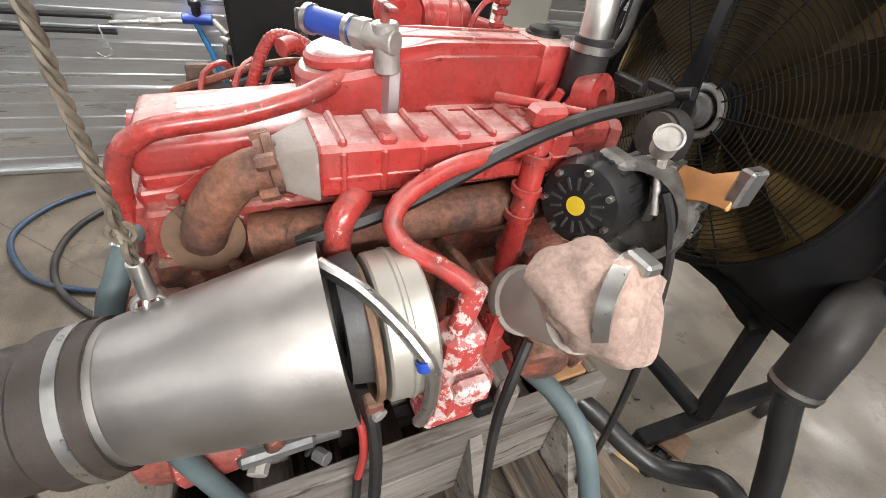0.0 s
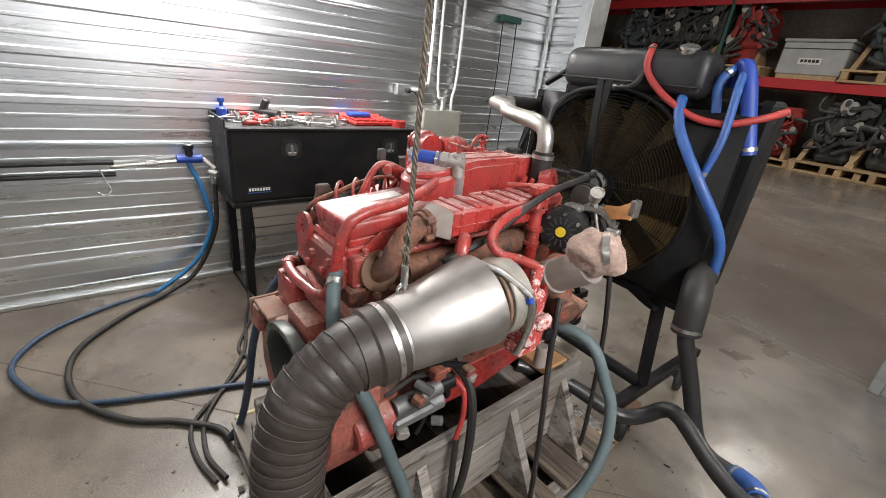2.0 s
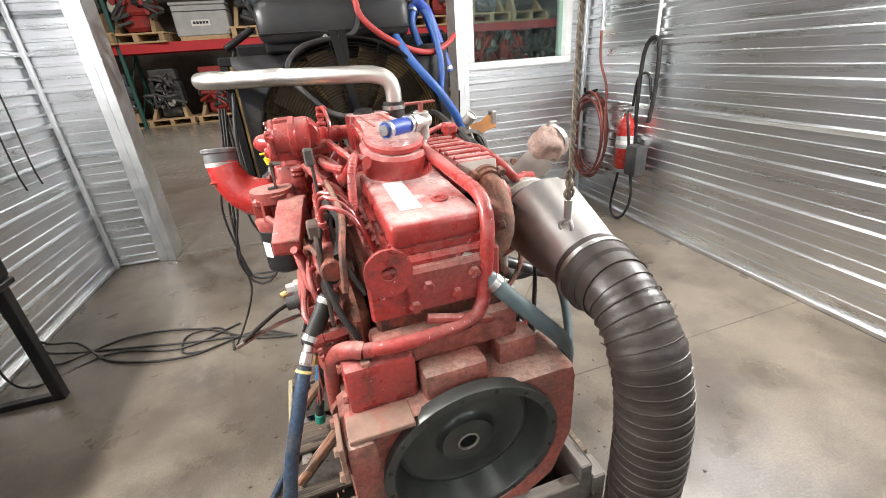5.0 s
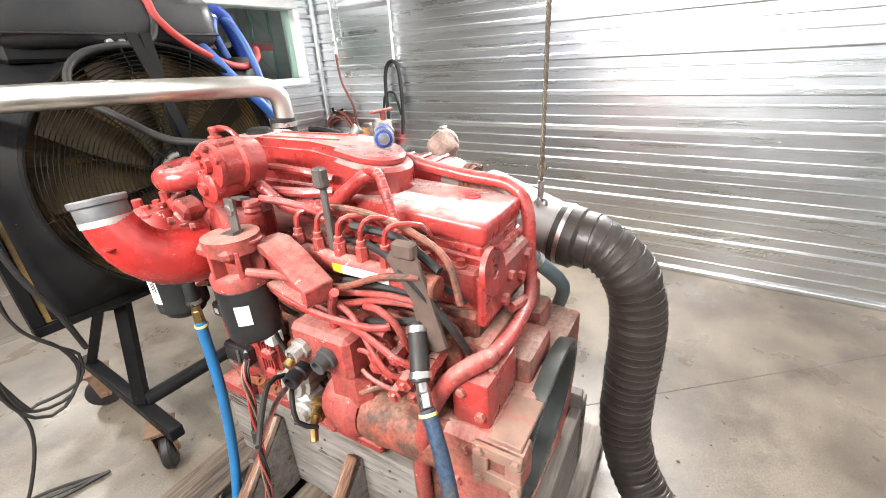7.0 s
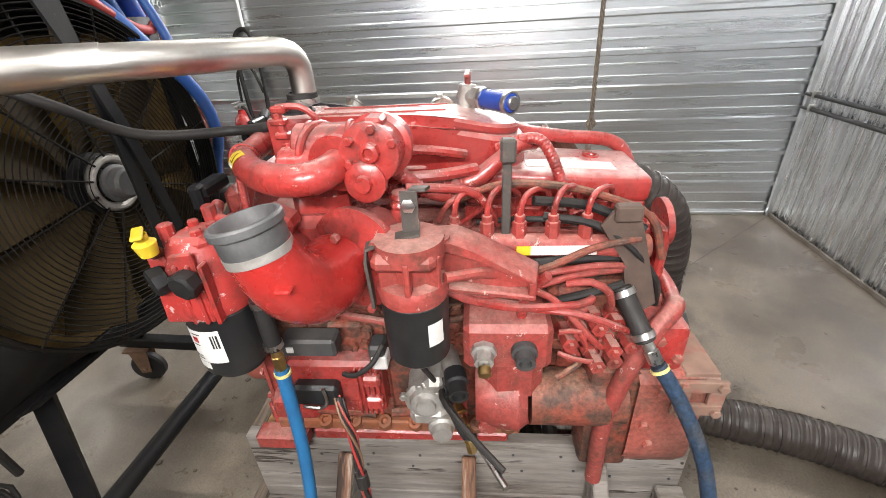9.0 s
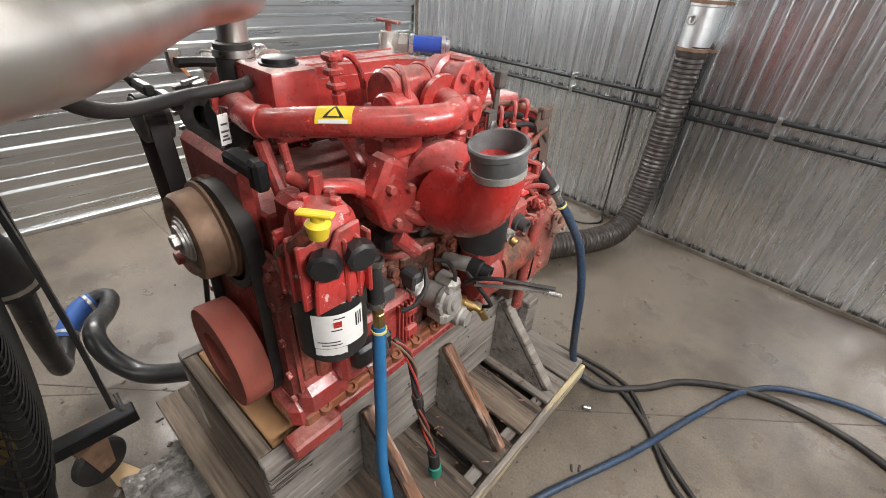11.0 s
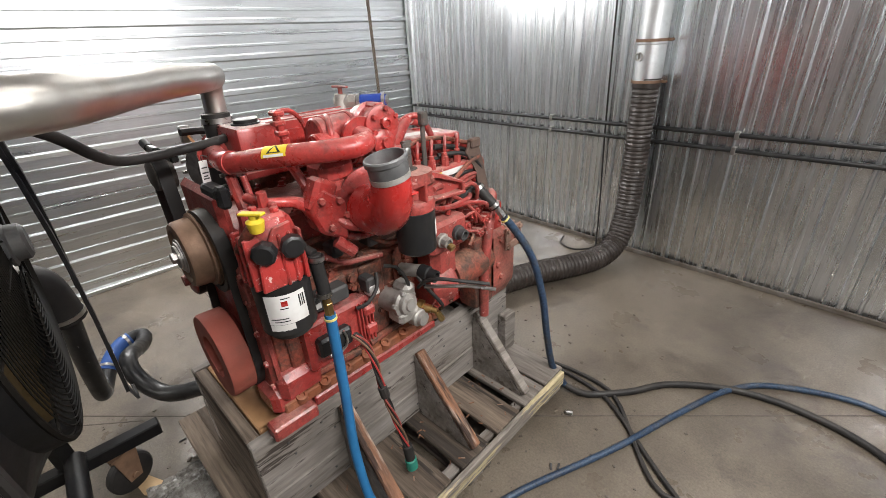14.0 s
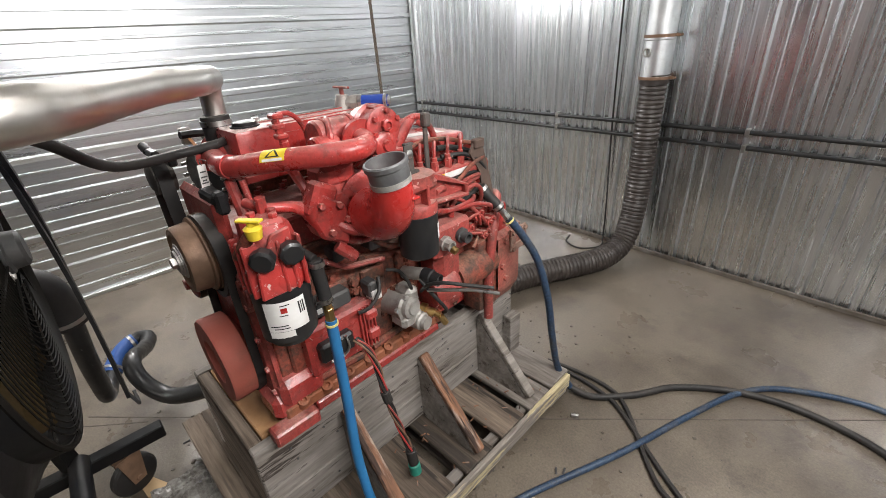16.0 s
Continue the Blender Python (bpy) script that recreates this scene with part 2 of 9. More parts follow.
BRASS = material("brass", (0.58, 0.40, 0.16), 0.3, 1.0, (0.42, 0.28, 0.12), 25)
YELLOW = material("yellow_plastic", (0.75, 0.55, 0.03), 0.4, 0.0, (0.62, 0.45, 0.03), 12)
PALEYELLOW = material("pale_yellow_ferrule", (0.70, 0.60, 0.22), 0.4, 0.0, (0.60, 0.50, 0.18), 12)
WHITE = material("white_vinyl", (0.80, 0.80, 0.79), 0.4, 0.0, (0.74, 0.74, 0.73), 5)
LABEL = material("white_label", (0.72, 0.71, 0.69), 0.45, 0.0, (0.62, 0.60, 0.57), 16)
BEIGE = material("beige_enamel", (0.52, 0.51, 0.44), 0.4, 0.0, (0.47, 0.46, 0.40), 4)
INK = material("black_ink", (0.02, 0.02, 0.02), 0.5)
PINK = material("dusty_pink_cloth", (0.38, 0.27, 0.225), 0.9, 0.0, (0.26, 0.18, 0.15), 16, bump=0.9, bump_scale=34, grain=(0.2, 120.0))
ORANGE = material("orange_plated_bracket", (0.52, 0.24, 0.08), 0.45, 0.3, (0.40, 0.18, 0.07), 18)
DAMPER = material("dull_orange_red_iron", (0.34, 0.075, 0.05), 0.65, 0.0, (0.27, 0.07, 0.048), 8, bump=0.15, bump_scale=120, dirt=(0.16, 0.06, 0.04), dirt_range=(0.55, 0.8), dirt_scale=7)
HEADRED = material("chipped_red_casting", (0.41, 0.034, 0.029), 0.4, 0.0, (0.28, 0.035, 0.03), 12, bump=0.3, bump_scale=110, dirt=(0.12, 0.035, 0.028), dirt_range=(0.5, 0.68), dirt_scale=15, spots=((0.55, 0.40, 0.37), 42.0, 0.60), top_tint=((0.50, 0.32, 0.28), 0.5))
MOUTH = material("dark_grey_bare_pipe", (0.20, 0.20, 0.20), 0.5, 0.6, (0.13, 0.13, 0.13), 16, bump=0.2, dirt=(0.30, 0.29, 0.28), dirt_range=(0.6, 0.8), dirt_scale=12)
PALEWOOD = material("pale_yellow_wood_edge", (0.46, 0.39, 0.23), 0.8, 0.0, (0.36, 0.29, 0.18), 20, bump=0.3, stretch=(1, 0.1, 1), dirt=(0.20, 0.175, 0.15), dirt_range=(0.50, 0.52), dirt_scale=16, grain=(0.3, 90.0))
HOUSEALU = material("dirty_oiled_aluminium", (0.36, 0.34, 0.31), 0.6, 0.5, (0.22, 0.19, 0.165), 14, bump=0.5, bump_scale=90, dirt=(0.16, 0.065, 0.045), dirt_range=(0.53, 0.62), dirt_scale=9, spots=((0.06, 0.045, 0.038), 20.0, 0.62))
DIRTBASE = material("dirt_crusted_angle", (0.085, 0.068, 0.053), 0.85, 0.0, (0.14, 0.125, 0.11), 9, bump=0.4, bump_scale=60)
DUSTSTEEL = material("dusty_dark_steel_strap", (0.075, 0.066, 0.058), 0.6, 0.1, (0.065, 0.056, 0.05), 16, bump=0.15, dirt=(0.20, 0.12, 0.10), dirt_range=(0.55, 0.75), dirt_scale=20)
PADDUST = material("dusty_tan_casting", (0.27, 0.17, 0.125), 0.8, 0.0, (0.20, 0.12, 0.09), 14, bump=0.3, dirt=(0.30, 0.07, 0.05), dirt_range=(0.5, 0.7), dirt_scale=18)
FLAKE = material("flaked_red_paint", (0.42, 0.045, 0.04), 0.5, 0.0, (0.30, 0.05, 0.04), 14, bump=0.35, bump_scale=120, spots=((0.60, 0.47, 0.44), 55.0, 0.51), top_tint=((0.55, 0.42, 0.40), 0.8))
PANRUST = material("orange_rusted_flange", (0.34, 0.11, 0.05), 0.65, 0.1, (0.22, 0.085, 0.045), 14, bump=0.4, bump_scale=120, dirt=(0.12, 0.06, 0.04), dirt_range=(0.55, 0.75), dirt_scale=16)
NAVYHOSE = material("navy_rubber_hose", (0.016, 0.034, 0.068), 0.42, 0.0, (0.026, 0.050, 0.09), 7, bump=0.06, dirt=(0.062, 0.060, 0.058), dirt_range=(0.5, 0.68), dirt_scale=8, grain=(0.45, 110.0))
GUARD = material("dull_black_guard_wire", (0.0065, 0.006, 0.0055), 0.62, 0.0, (0.011, 0.009, 0.007), 6, gloss=0.10)
# Warehouse light coming through the core is put into these two ambers.
FANGOLD = material("amber_lit_fan_blade", (0.046, 0.029, 0.010), 0.6, 0.0, (0.030, 0.019, 0.007), 6, bump=0.1, gloss=0.2)
AMBER = material("backlit_amber_core", (0.33, 0.21, 0.065), 0.6, 0.2, (0.075, 0.045, 0.016), 5, bump=0.25, bump_scale=300, dirt=(0.04, 0.028, 0.014), dirt_range=(0.5, 0.8), dirt_scale=4)
RACKRED = material("red_rack_beam", (0.50, 0.022, 0.03), 0.45, 0.0, (0.42, 0.02, 0.028), 3)
RACKGREEN = material("green_rack_post", (0.02, 0.09, 0.075), 0.5, 0.0, (0.03, 0.10, 0.085), 4)
CORKBOARD = material("brown_hardboard", (0.40, 0.22, 0.10), 0.8, 0.0, (0.30, 0.16, 0.075), 9, bump=0.2)
ROPE = material("steel_wire_rope", (0.20, 0.165, 0.125), 0.55, 0.4, (0.11, 0.09, 0.07), 60)
PAPERGREY = material("grey_carton", (0.42, 0.42, 0.42), 0.7, 0.0, (0.36, 0.36, 0.36), 4)
DARKGREY = material("dark_grey_iron", (0.05, 0.05, 0.052), 0.5, 0.2, (0.085, 0.08, 0.075), 10, bump=0.2)
GLASS = bpy.data.materials.new("window_glass")
GLASS.use_nodes = True
_g = GLASS.node_tree.nodes["Principled BSDF"]
_g.inputs["Base Color"].default_value = (0.50, 0.70, 0.62, 1)
_g.inputs["Roughness"].default_value = 0.03
_g.inputs["Transmission Weight"].default_value = 1.0
_g.inputs["IOR"].default_value = 1.45


# ---- mesh tools ----
def V(*a):
    return Vector(a)


def thing(name, label, category, m=None, group="", kind=""):
    ob = new(name)
    ob.empty_display_size = 0.05
    if m is not None:
        ob.matrix_world = m
    return tagged(ob, label, category, group, kind)


def finish(name, bm, mat, smooth=35):
    me = bpy.data.meshes.new(name)
    bmesh.ops.recalc_face_normals(bm, faces=bm.faces[:])
    bm.to_mesh(me)
    bm.free()
    me.materials.append(mat)
    if smooth:
        me.polygons.foreach_set("use_smooth", [True] * len(me.polygons))
        me.set_sharp_from_angle(angle=radians(smooth))
    return me


def part(name, bm, mat, parent, label="", smooth=35):
    """One mesh object under a thing or a part, in the thing's own coordinates."""
    ob = new(name, finish(name, bm, mat, smooth))
    ob.parent = parent
    if label:
        tagged(ob, label)
    return ob


def each(name, bm, mat, parent, label="", smooth=35):
    """Every loose piece of a bmesh becomes a mesh object of its own under the parent."""
    bm.faces.index_update()
    seen = set()
    for v0 in bm.verts:
        if v0 in seen:
            continue
        stack, comp = [v0], []
        seen.add(v0)
        while stack:
            v = stack.pop()
            comp.append(v)
            for e in v.link_edges:
                w = e.other_vert(v)
                if w not in seen:
                    seen.add(w)
                    stack.append(w)
        one = bmesh.new()
        at = {v: one.verts.new(v.co) for v in comp}
        for f in sorted({f for v in comp for f in v.link_faces}, key=lambda f: f.index):
            one.faces.new([at[v] for v in f.verts])
        part(name, one, mat, parent, label, smooth)
    bm.free()


def solo(name, bm, mat, label, category, kind="", group="", smooth=35):
    return tagged(new(name, finish(name, bm, mat, smooth)), label, category, group, kind)


def B():
    return bmesh.new()


def box(bm, lo, hi, bevel=0.0, m=None, seg=1):
    """A box between two corners, with bevelled edges; m turns or moves it."""
    lo, hi = Vector(lo), Vector(hi)
    c, s = (lo + hi) / 2, hi - lo
    r = bmesh.ops.create_cube(bm, size=1.0, matrix=Matrix.Translation(c) @ Matrix.Diagonal((abs(s.x), abs(s.y), abs(s.z), 1)))
    vs = r["verts"]
    if bevel:
        es = list({e for v in vs for e in v.link_edges})
        r2 = bmesh.ops.bevel(bm, geom=es, offset=bevel, segments=seg, profile=0.5, affect="EDGES")
        vs = list({v for f in r2["faces"] for v in f.verts} | {v for v in vs if v.is_valid})
    if m is not None:
        bmesh.ops.transform(bm, matrix=m, verts=vs)
    return bm


def basis(d):
    d = Vector(d).normalized()
    a = V(0, 0, 1) if abs(d.z) < 0.9 else V(1, 0, 0)
    x = d.cross(a).normalized()
    return x, d.cross(x).normalized(), d


def lathe(bm, origin, axis, profile, seg=24, closed=False):
    """Turns a profile of (distance along the axis, radius) round the axis; radius 0 closes an end."""
    o = Vector(origin)
    x, y, d = basis(axis)
    rings = []
    for h, r in profile:
        if r < 1e-6:
            rings.append([bm.verts.new(o + d * h)])
        else:
            rings.append([bm.verts.new(o + d * h + (x * math.cos(2 * math.pi * k / seg) + y * math.sin(2 * math.pi * k / seg)) * r) for k in range(seg)])
    pairs = list(zip(rings, rings[1:])) + ([(rings[-1], rings[0])] if closed else [])
    for a, c in pairs:
        for k in range(seg):
            j = (k + 1) % seg
            if len(a) == 1 and len(c) == 1:
                continue
            if len(a) == 1:
                bm.faces.new((a[0], c[k], c[j]))
            elif len(c) == 1:
                bm.faces.new((a[k], a[j], c[0]))
            else:
                bm.faces.new((a[k], a[j], c[j], c[k]))
    return bm


def rod(bm, a, b, r, r2=None, seg=16, edge=0.0):
    """A round bar from a to b with closed, slightly rounded ends."""
    a, b = Vector(a), Vector(b)
    L = (b - a).length
    r2 = r if r2 is None else r2
    e = min(edge or 0.12 * min(r, r2), L * 0.3)
    return lathe(bm, a, b - a, [(0, 0), (0, r - e), (e, r), (L - e, r2), (L, r2 - e), (L, 0)], seg)


def spline(points, step=0.02):
    """A smooth line through the points, at about even steps."""
    P = [Vector(p) for p in points]
    if len(P) == 2:
        n = max(2, int((P[1] - P[0]).length / step))
        return [P[0].lerp(P[1], k / n) for k in range(n + 1)]
    Q = [P[0] * 2 - P[1]] + P + [P[-1] * 2 - P[-2]]
    out = []
    for i in range(1, len(Q) - 2):
        a, b, c, d = Q[i - 1:i + 3]
        n = max(2, int((c - b).length / step))
        for k in range(n):
            t = k / n
            out.append(0.5 * (2 * b + (c - a) * t + (2 * a - 5 * b + 4 * c - d) * t * t + (3 * b - a - 3 * c + d) * t ** 3))
    out.append(P[-1])
    return out


def tube(bm, points, r, seg=10, step=0.02, caps=True, smooth=True, hollow=0.0):
    """A round tube along a smooth line; r is a radius, or a function of the metres from its start."""
    P = spline(points, step) if smooth else [Vector(p) for p in points]
    s, rings, up = 0.0, [], None
    for i, p in enumerate(P):
        d = (P[min(i + 1, len(P) - 1)] - P[max(i - 1, 0)]).normalized()
        if up is None:
            up = basis(d)[0]
        up = (up - d * up.dot(d)).normalized()
        side = d.cross(up)
        if i:
            s += (p - P[i - 1]).length
        rr = r(s) if callable(r) else r
        rings.append([bm.verts.new(p + (up * math.cos(2 * math.pi * k / seg) + side * math.sin(2 * math.pi * k / seg)) * rr) for k in range(seg)])
    for a, c in zip(rings, rings[1:]):
        for k in range(seg):
            j = (k + 1) % seg
            bm.faces.new((a[k], a[j], c[j], c[k]))
    if caps:
        for ring, q in ((rings[0], P[0]), (rings[-1], P[-1])):
            v = bm.verts.new(q)
            for k in range(seg):
                bm.faces.new((ring[k], ring[(k + 1) % seg], v))
    return bm


def torus(bm, centre, axis, R, r, seg=32, seg2=8):
    return lathe(bm, centre, axis, [(r * math.sin(2 * math.pi * k / seg2), R + r * math.cos(2 * math.pi * k / seg2)) for k in range(seg2)], seg, True)


def prism(bm, outline, z0, z1, m=None, bevel=0.0):
    """A flat outline of (x, y) raised from z0 to z1."""
    lo = [bm.verts.new((x, y, z0)) for x, y in outline]
    hi = [bm.verts.new((x, y, z1)) for x, y in outline]
    n = len(outline)
    fs = [bm.faces.new(lo[::-1]), bm.faces.new(hi)]
    for k in range(n):
        fs.append(bm.faces.new((lo[k], lo[(k + 1) % n], hi[(k + 1) % n], hi[k])))
    vs = lo + hi
    if bevel:
        r = bmesh.ops.bevel(bm, geom=list({e for f in fs for e in f.edges}), offset=bevel, segments=1, profile=0.5, affect="EDGES")
        vs = list({v for f in r["faces"] for v in f.verts} | {v for v in vs if v.is_valid})
    if m is not None:
        bmesh.ops.transform(bm, matrix=m, verts=vs)
    return bm


def bolts(bm, places, axis, r=0.009, h=0.008):
    for p in places:
        lathe(bm, p, axis, [(-0.002, r), (h * 0.8, r), (h, r * 0.8), (h, 0)], 6)
    return bm


def tri_plate(bm, a, b, c, thick, across):
    """A triangular board with its corners at a, b and c, thick along across."""
    d = Vector(across).normalized() * thick / 2
    t = [[bm.verts.new(Vector(p) + s * d) for p in (a, b, c)] for s in (1, -1)]
    bm.faces.new(t[0]), bm.faces.new(t[1][::-1])
    for k in range(3):
        j = (k + 1) % 3
        bm.faces.new((t[0][k], t[0][j], t[1][j], t[1][k]))
    return bm



def ribbon(bm, points, width, thick, across):
    """A flat strap along straight pieces; width along across, bent sharply at each point."""
    P = [Vector(p) for p in points]
    w = Vector(across).normalized() * width / 2
    rings = []
    for i, p in enumerate(P):
        d = (P[min(i + 1, len(P) - 1)] - P[max(i - 1, 0)]).normalized()
        n = d.cross(w).normalized() * thick / 2
        rings.append([bm.verts.new(p + a) for a in (w + n, w - n, -w - n, -w + n)])
    for a, c in zip(rings, rings[1:]):
        for k in range(4):
            bm.faces.new((a[k], a[(k + 1) % 4], c[(k + 1) % 4], c[k]))
    bm.faces.new(rings[0][::-1]), bm.faces.new(rings[-1])
    return bm


def tilted(bm, degrees, y, z):
    """Tips a mesh about a line along x through (y, z): the fan end goes up."""
    bmesh.ops.transform(bm, matrix=Matrix.Translation((0, y, z)) @ Matrix.Rotation(radians(degrees), 4, "X") @ Matrix.Translation((0, -y, -z)), verts=bm.verts[:])
    return bm


# ---- setting: test cell ----
WX, EX, SY, NY, CEIL = -2.085, 2.335, -2.262, 2.60, 3.0
RIB = 0.2345


def siding(length, height, first, along_z, name, parent, m, panel=0.938):
    """Ribbed sheets, 9-inch major ribs with two small ones between, on a wall that lies in the xz plane and faces -y.
    along_z: whether the ribs run upright."""
    span = length if along_z else height
    run = height if along_z else length
    k = 0
    a = 0.0
    while a < span - 1e-6:
        b = min(a + panel, span)
        prof = []
        n0 = math.floor((a - first) / RIB) - 1
        cuts = []
        for i in range(n0, n0 + 8):
            c = first + i * RIB
            cuts += [(c - 0.024, 0), (c - 0.014, 0.022), (c + 0.014, 0.022), (c + 0.024, 0)]
            for f in (1 / 3, 2 / 3):
                d = c + RIB * f
                cuts += [(d - 0.011, 0), (d - 0.006, 0.0115), (d + 0.006, 0.0115), (d + 0.011, 0)]
        prof = [(a, 0.0)] + [q for q in cuts if a + 0.001 < q[0] < b - 0.001] + [(b, 0.0)]
        lift = 0.003 * (k % 2)
        bm = B()
        rows = []
        for p, h in prof:
            y = -0.004 - h - lift
            rows.append([bm.verts.new((p, y, 0) if along_z else (0, y, p)), bm.verts.new((p, y, run) if along_z else (run, y, p))])
        for r, s in zip(rows, rows[1:]):
            bm.faces.new((r[0], r[1], s[1], s[0]))
        ob = part(name, bm, GALVUP if along_z else GALV, parent, smooth=0)
        ob.matrix_local = m
        a = b
        k += 1


def wall(name, lo, hi, label):
    return solo(name, box(B(), lo, hi), GALVTRIM, label, "wall", "structure", smooth=0)


wall_west = wall("wall_west", (WX - 0.15, SY - 0.15, 0), (WX, NY + 0.15, CEIL), "galvanised ribbed steel sheet wall with horizontal ribs")
siding(NY - SY, CEIL, 0.002, False, "sheet_panel", wall_west, pose(WX, SY, 0, 0, 0, 90))
wall_east = wall("wall_east", (EX, SY - 0.15, 0), (EX + 0.15, NY + 0.15, CEIL), "galvanised ribbed steel sheet wall with horizontal ribs")
siding(NY - SY, CEIL, 0.015, False, "sheet_panel", wall_east, pose(EX, NY, 0, 0, 0, -90))
wall_south = wall("wall_south", (WX, SY - 0.15, 0), (EX, SY, CEIL), "galvanised ribbed steel sheet wall with upright ribs")
siding(EX - WX, CEIL, 0.05, True, "sheet_panel", wall_south, pose(EX, SY, 0, 0, 0, 180))

# north wall: stub, wide opening to the warehouse, and a part with the window
OPEN_L, OPEN_R = -1.60, 1.03
WIN = (1.20, 2.09, 1.36, 1.92)
wall_n1 = wall("wall_north_stub", (WX, NY, 0), (OPEN_L - 0.06, NY + 0.15, CEIL), "short galvanised ribbed sheet wall beside the wide opening")
siding(OPEN_L - 0.06 - WX, CEIL, 0.002, False, "sheet_panel", wall_n1, Matrix.Translation((WX, NY, 0)))
bm = B()
for lo, hi in (((OPEN_R + 0.06, NY, 0), (EX, NY + 0.15, WIN[2])), ((OPEN_R + 0.06, NY, WIN[3]), (EX, NY + 0.15, CEIL)),
               ((OPEN_R + 0.06, NY, WIN[2]), (WIN[0], NY + 0.15, WIN[3])), ((WIN[1], NY, WIN[2]), (EX, NY + 0.15, WIN[3]))):
    box(bm, lo, hi)
wall_n2 = solo("wall_north", bm, GALVTRIM, "galvanised ribbed sheet wall with a white framed window", "wall", "structure", smooth=0)
x0 = OPEN_R + 0.06
siding(EX - x0, WIN[2] - 0.06, 0.03, False, "sheet_panel", wall_n2, Matrix.Translation((x0, NY, 0)))
siding(EX - x0, CEIL - WIN[3] - 0.06, 0.1, False, "sheet_panel", wall_n2, Matrix.Translation((x0, NY, WIN[3] + 0.06)))
siding(WIN[0] - 0.06 - x0, WIN[3] - WIN[2] + 0.12, 0.1, False, "sheet_panel", wall_n2, Matrix.Translation((x0, NY, WIN[2] - 0.06)))
siding(EX - WIN[1] - 0.06, WIN[3] - WIN[2] + 0.12, 0.1, False, "sheet_panel", wall_n2, Matrix.Translation((WIN[1] + 0.06, NY, WIN[2] - 0.06)))

window = thing("window_1", "white vinyl framed fixed window looking into the warehouse", "window", kind="structure")
bm = B()
f = 0.062
for lo, hi in (((WIN[0] - f, NY - 0.03, WIN[2] - f), (WIN[1] + f, NY + 0.12, WIN[2])), ((WIN[0] - f, NY - 0.03, WIN[3]), (WIN[1] + f, NY + 0.12, WIN[3] + f)),
               ((WIN[0] - f, NY - 0.03, WIN[2]), (WIN[0], NY + 0.12, WIN[3])), ((WIN[1], NY - 0.03, WIN[2]), (WIN[1] + f, NY + 0.12, WIN[3]))):
    box(bm, lo, hi, 0.006)
part("window_frame", bm, WHITE, window)
bm = box(B(), (WIN[0], NY + 0.04, WIN[2]), (WIN[1], NY + 0.046, WIN[3]))
pane = part("pane", bm, GLASS, window, "clear glass pane", smooth=0)
pane.visible_shadow = False

bm = B()
box(bm, (OPEN_L - 0.06, NY - 0.05, 0), (OPEN_L, NY + 0.2, CEIL), 0.004)
box(bm, (OPEN_L - 0.13, NY - 0.035, 0), (OPEN_L - 0.06, NY - 0.001, CEIL), 0.003)
solo("trim_jamb_west", bm, GALVTRIM, "grey steel jamb post at the wide opening", "door jamb", "structure")
bm = B()
box(bm, (OPEN_R, NY - 0.05, 0), (OPEN_R + 0.06, NY + 0.2, CEIL), 0.004)
box(bm, (OPEN_R + 0.06, NY - 0.035, 0), (OPEN_R + 0.11, NY - 0.001, CEIL), 0.003)
solo("trim_jamb_east", bm, GALVTRIM, "grey steel jamb post at the wide opening", "door jamb", "structure")
bm = B()
box(bm, (OPEN_L, NY, 2.55), (OPEN_R, NY + 0.15, CEIL))
solo("wall_north_lintel", bm, GALVTRIM, "sheet steel lintel over the wide opening", "wall", "structure", smooth=0)

# corner trims and floor angles
for name, lo, hi in (("trim_corner_se", (EX - 0.055, SY + 0.004, 0), (EX - 0.024, SY + 0.055, CEIL)), ("trim_corner_sw", (WX + 0.024, SY + 0.004, 0), (WX + 0.055, SY + 0.055, CEIL)),
                     ("trim_corner_nw", (WX + 0.024, NY - 0.055, 0), (WX + 0.055, NY - 0.024, CEIL)), ("trim_corner_ne", (EX - 0.055, NY - 0.055, 0), (EX - 0.024, NY - 0.024, CEIL))):
    solo(name, box(B(), lo, hi, 0.004), GALVTRIM, "galvanised corner trim between sheet walls", "trim", "structure")
for name, lo, hi in (("baseboard_west", (WX + 0.001, SY + 0.06, 0), (WX + 0.032, NY - 0.06, 0.03)), ("baseboard_east", (EX - 0.032, SY + 0.06, 0), (EX - 0.001, NY - 0.06, 0.03))):
    solo(name, box(B(), lo, hi, 0.004), GALVTRIM, "galvanised base angle along the floor", "baseboard", "structure")

solo("baseboard_south", box(B(), (WX + 0.06, SY + 0.027, 0), (EX - 0.06, SY + 0.042, 0.03), 0.003), DIRTBASE, "dirty brown base angle along the upright ribs", "baseboard", "structure")

# floor slabs with sawn joints between them
floor = thing("floor", "worn grey concrete floor with sawn control joints", "floor", kind="structure")


part("slab", box(B(), (WX - 0.15, SY - 0.15, -0.12), (EX + 0.15, 2.62, 0)), CONCRETE, floor, smooth=0)
part("slab", box(B(), (-12, 2.626, -0.12), (12, 18.5, 0)), SMOOTHFLOOR, floor, smooth=0)


def joint(x0, y0, x1, y1, w=0.005):
    d = V(x1 - x0, y1 - y0, 0)
    m = Matrix.Translation((x0, y0, 0)) @ Matrix.Rotation(math.atan2(d.y, d.x), 4, "Z")
    part("joint", box(B(), (0, -w / 2, -0.02), (d.length, w / 2, 0.0012), 0, m), JOINT, floor, "dark sawn joint line", smooth=0)


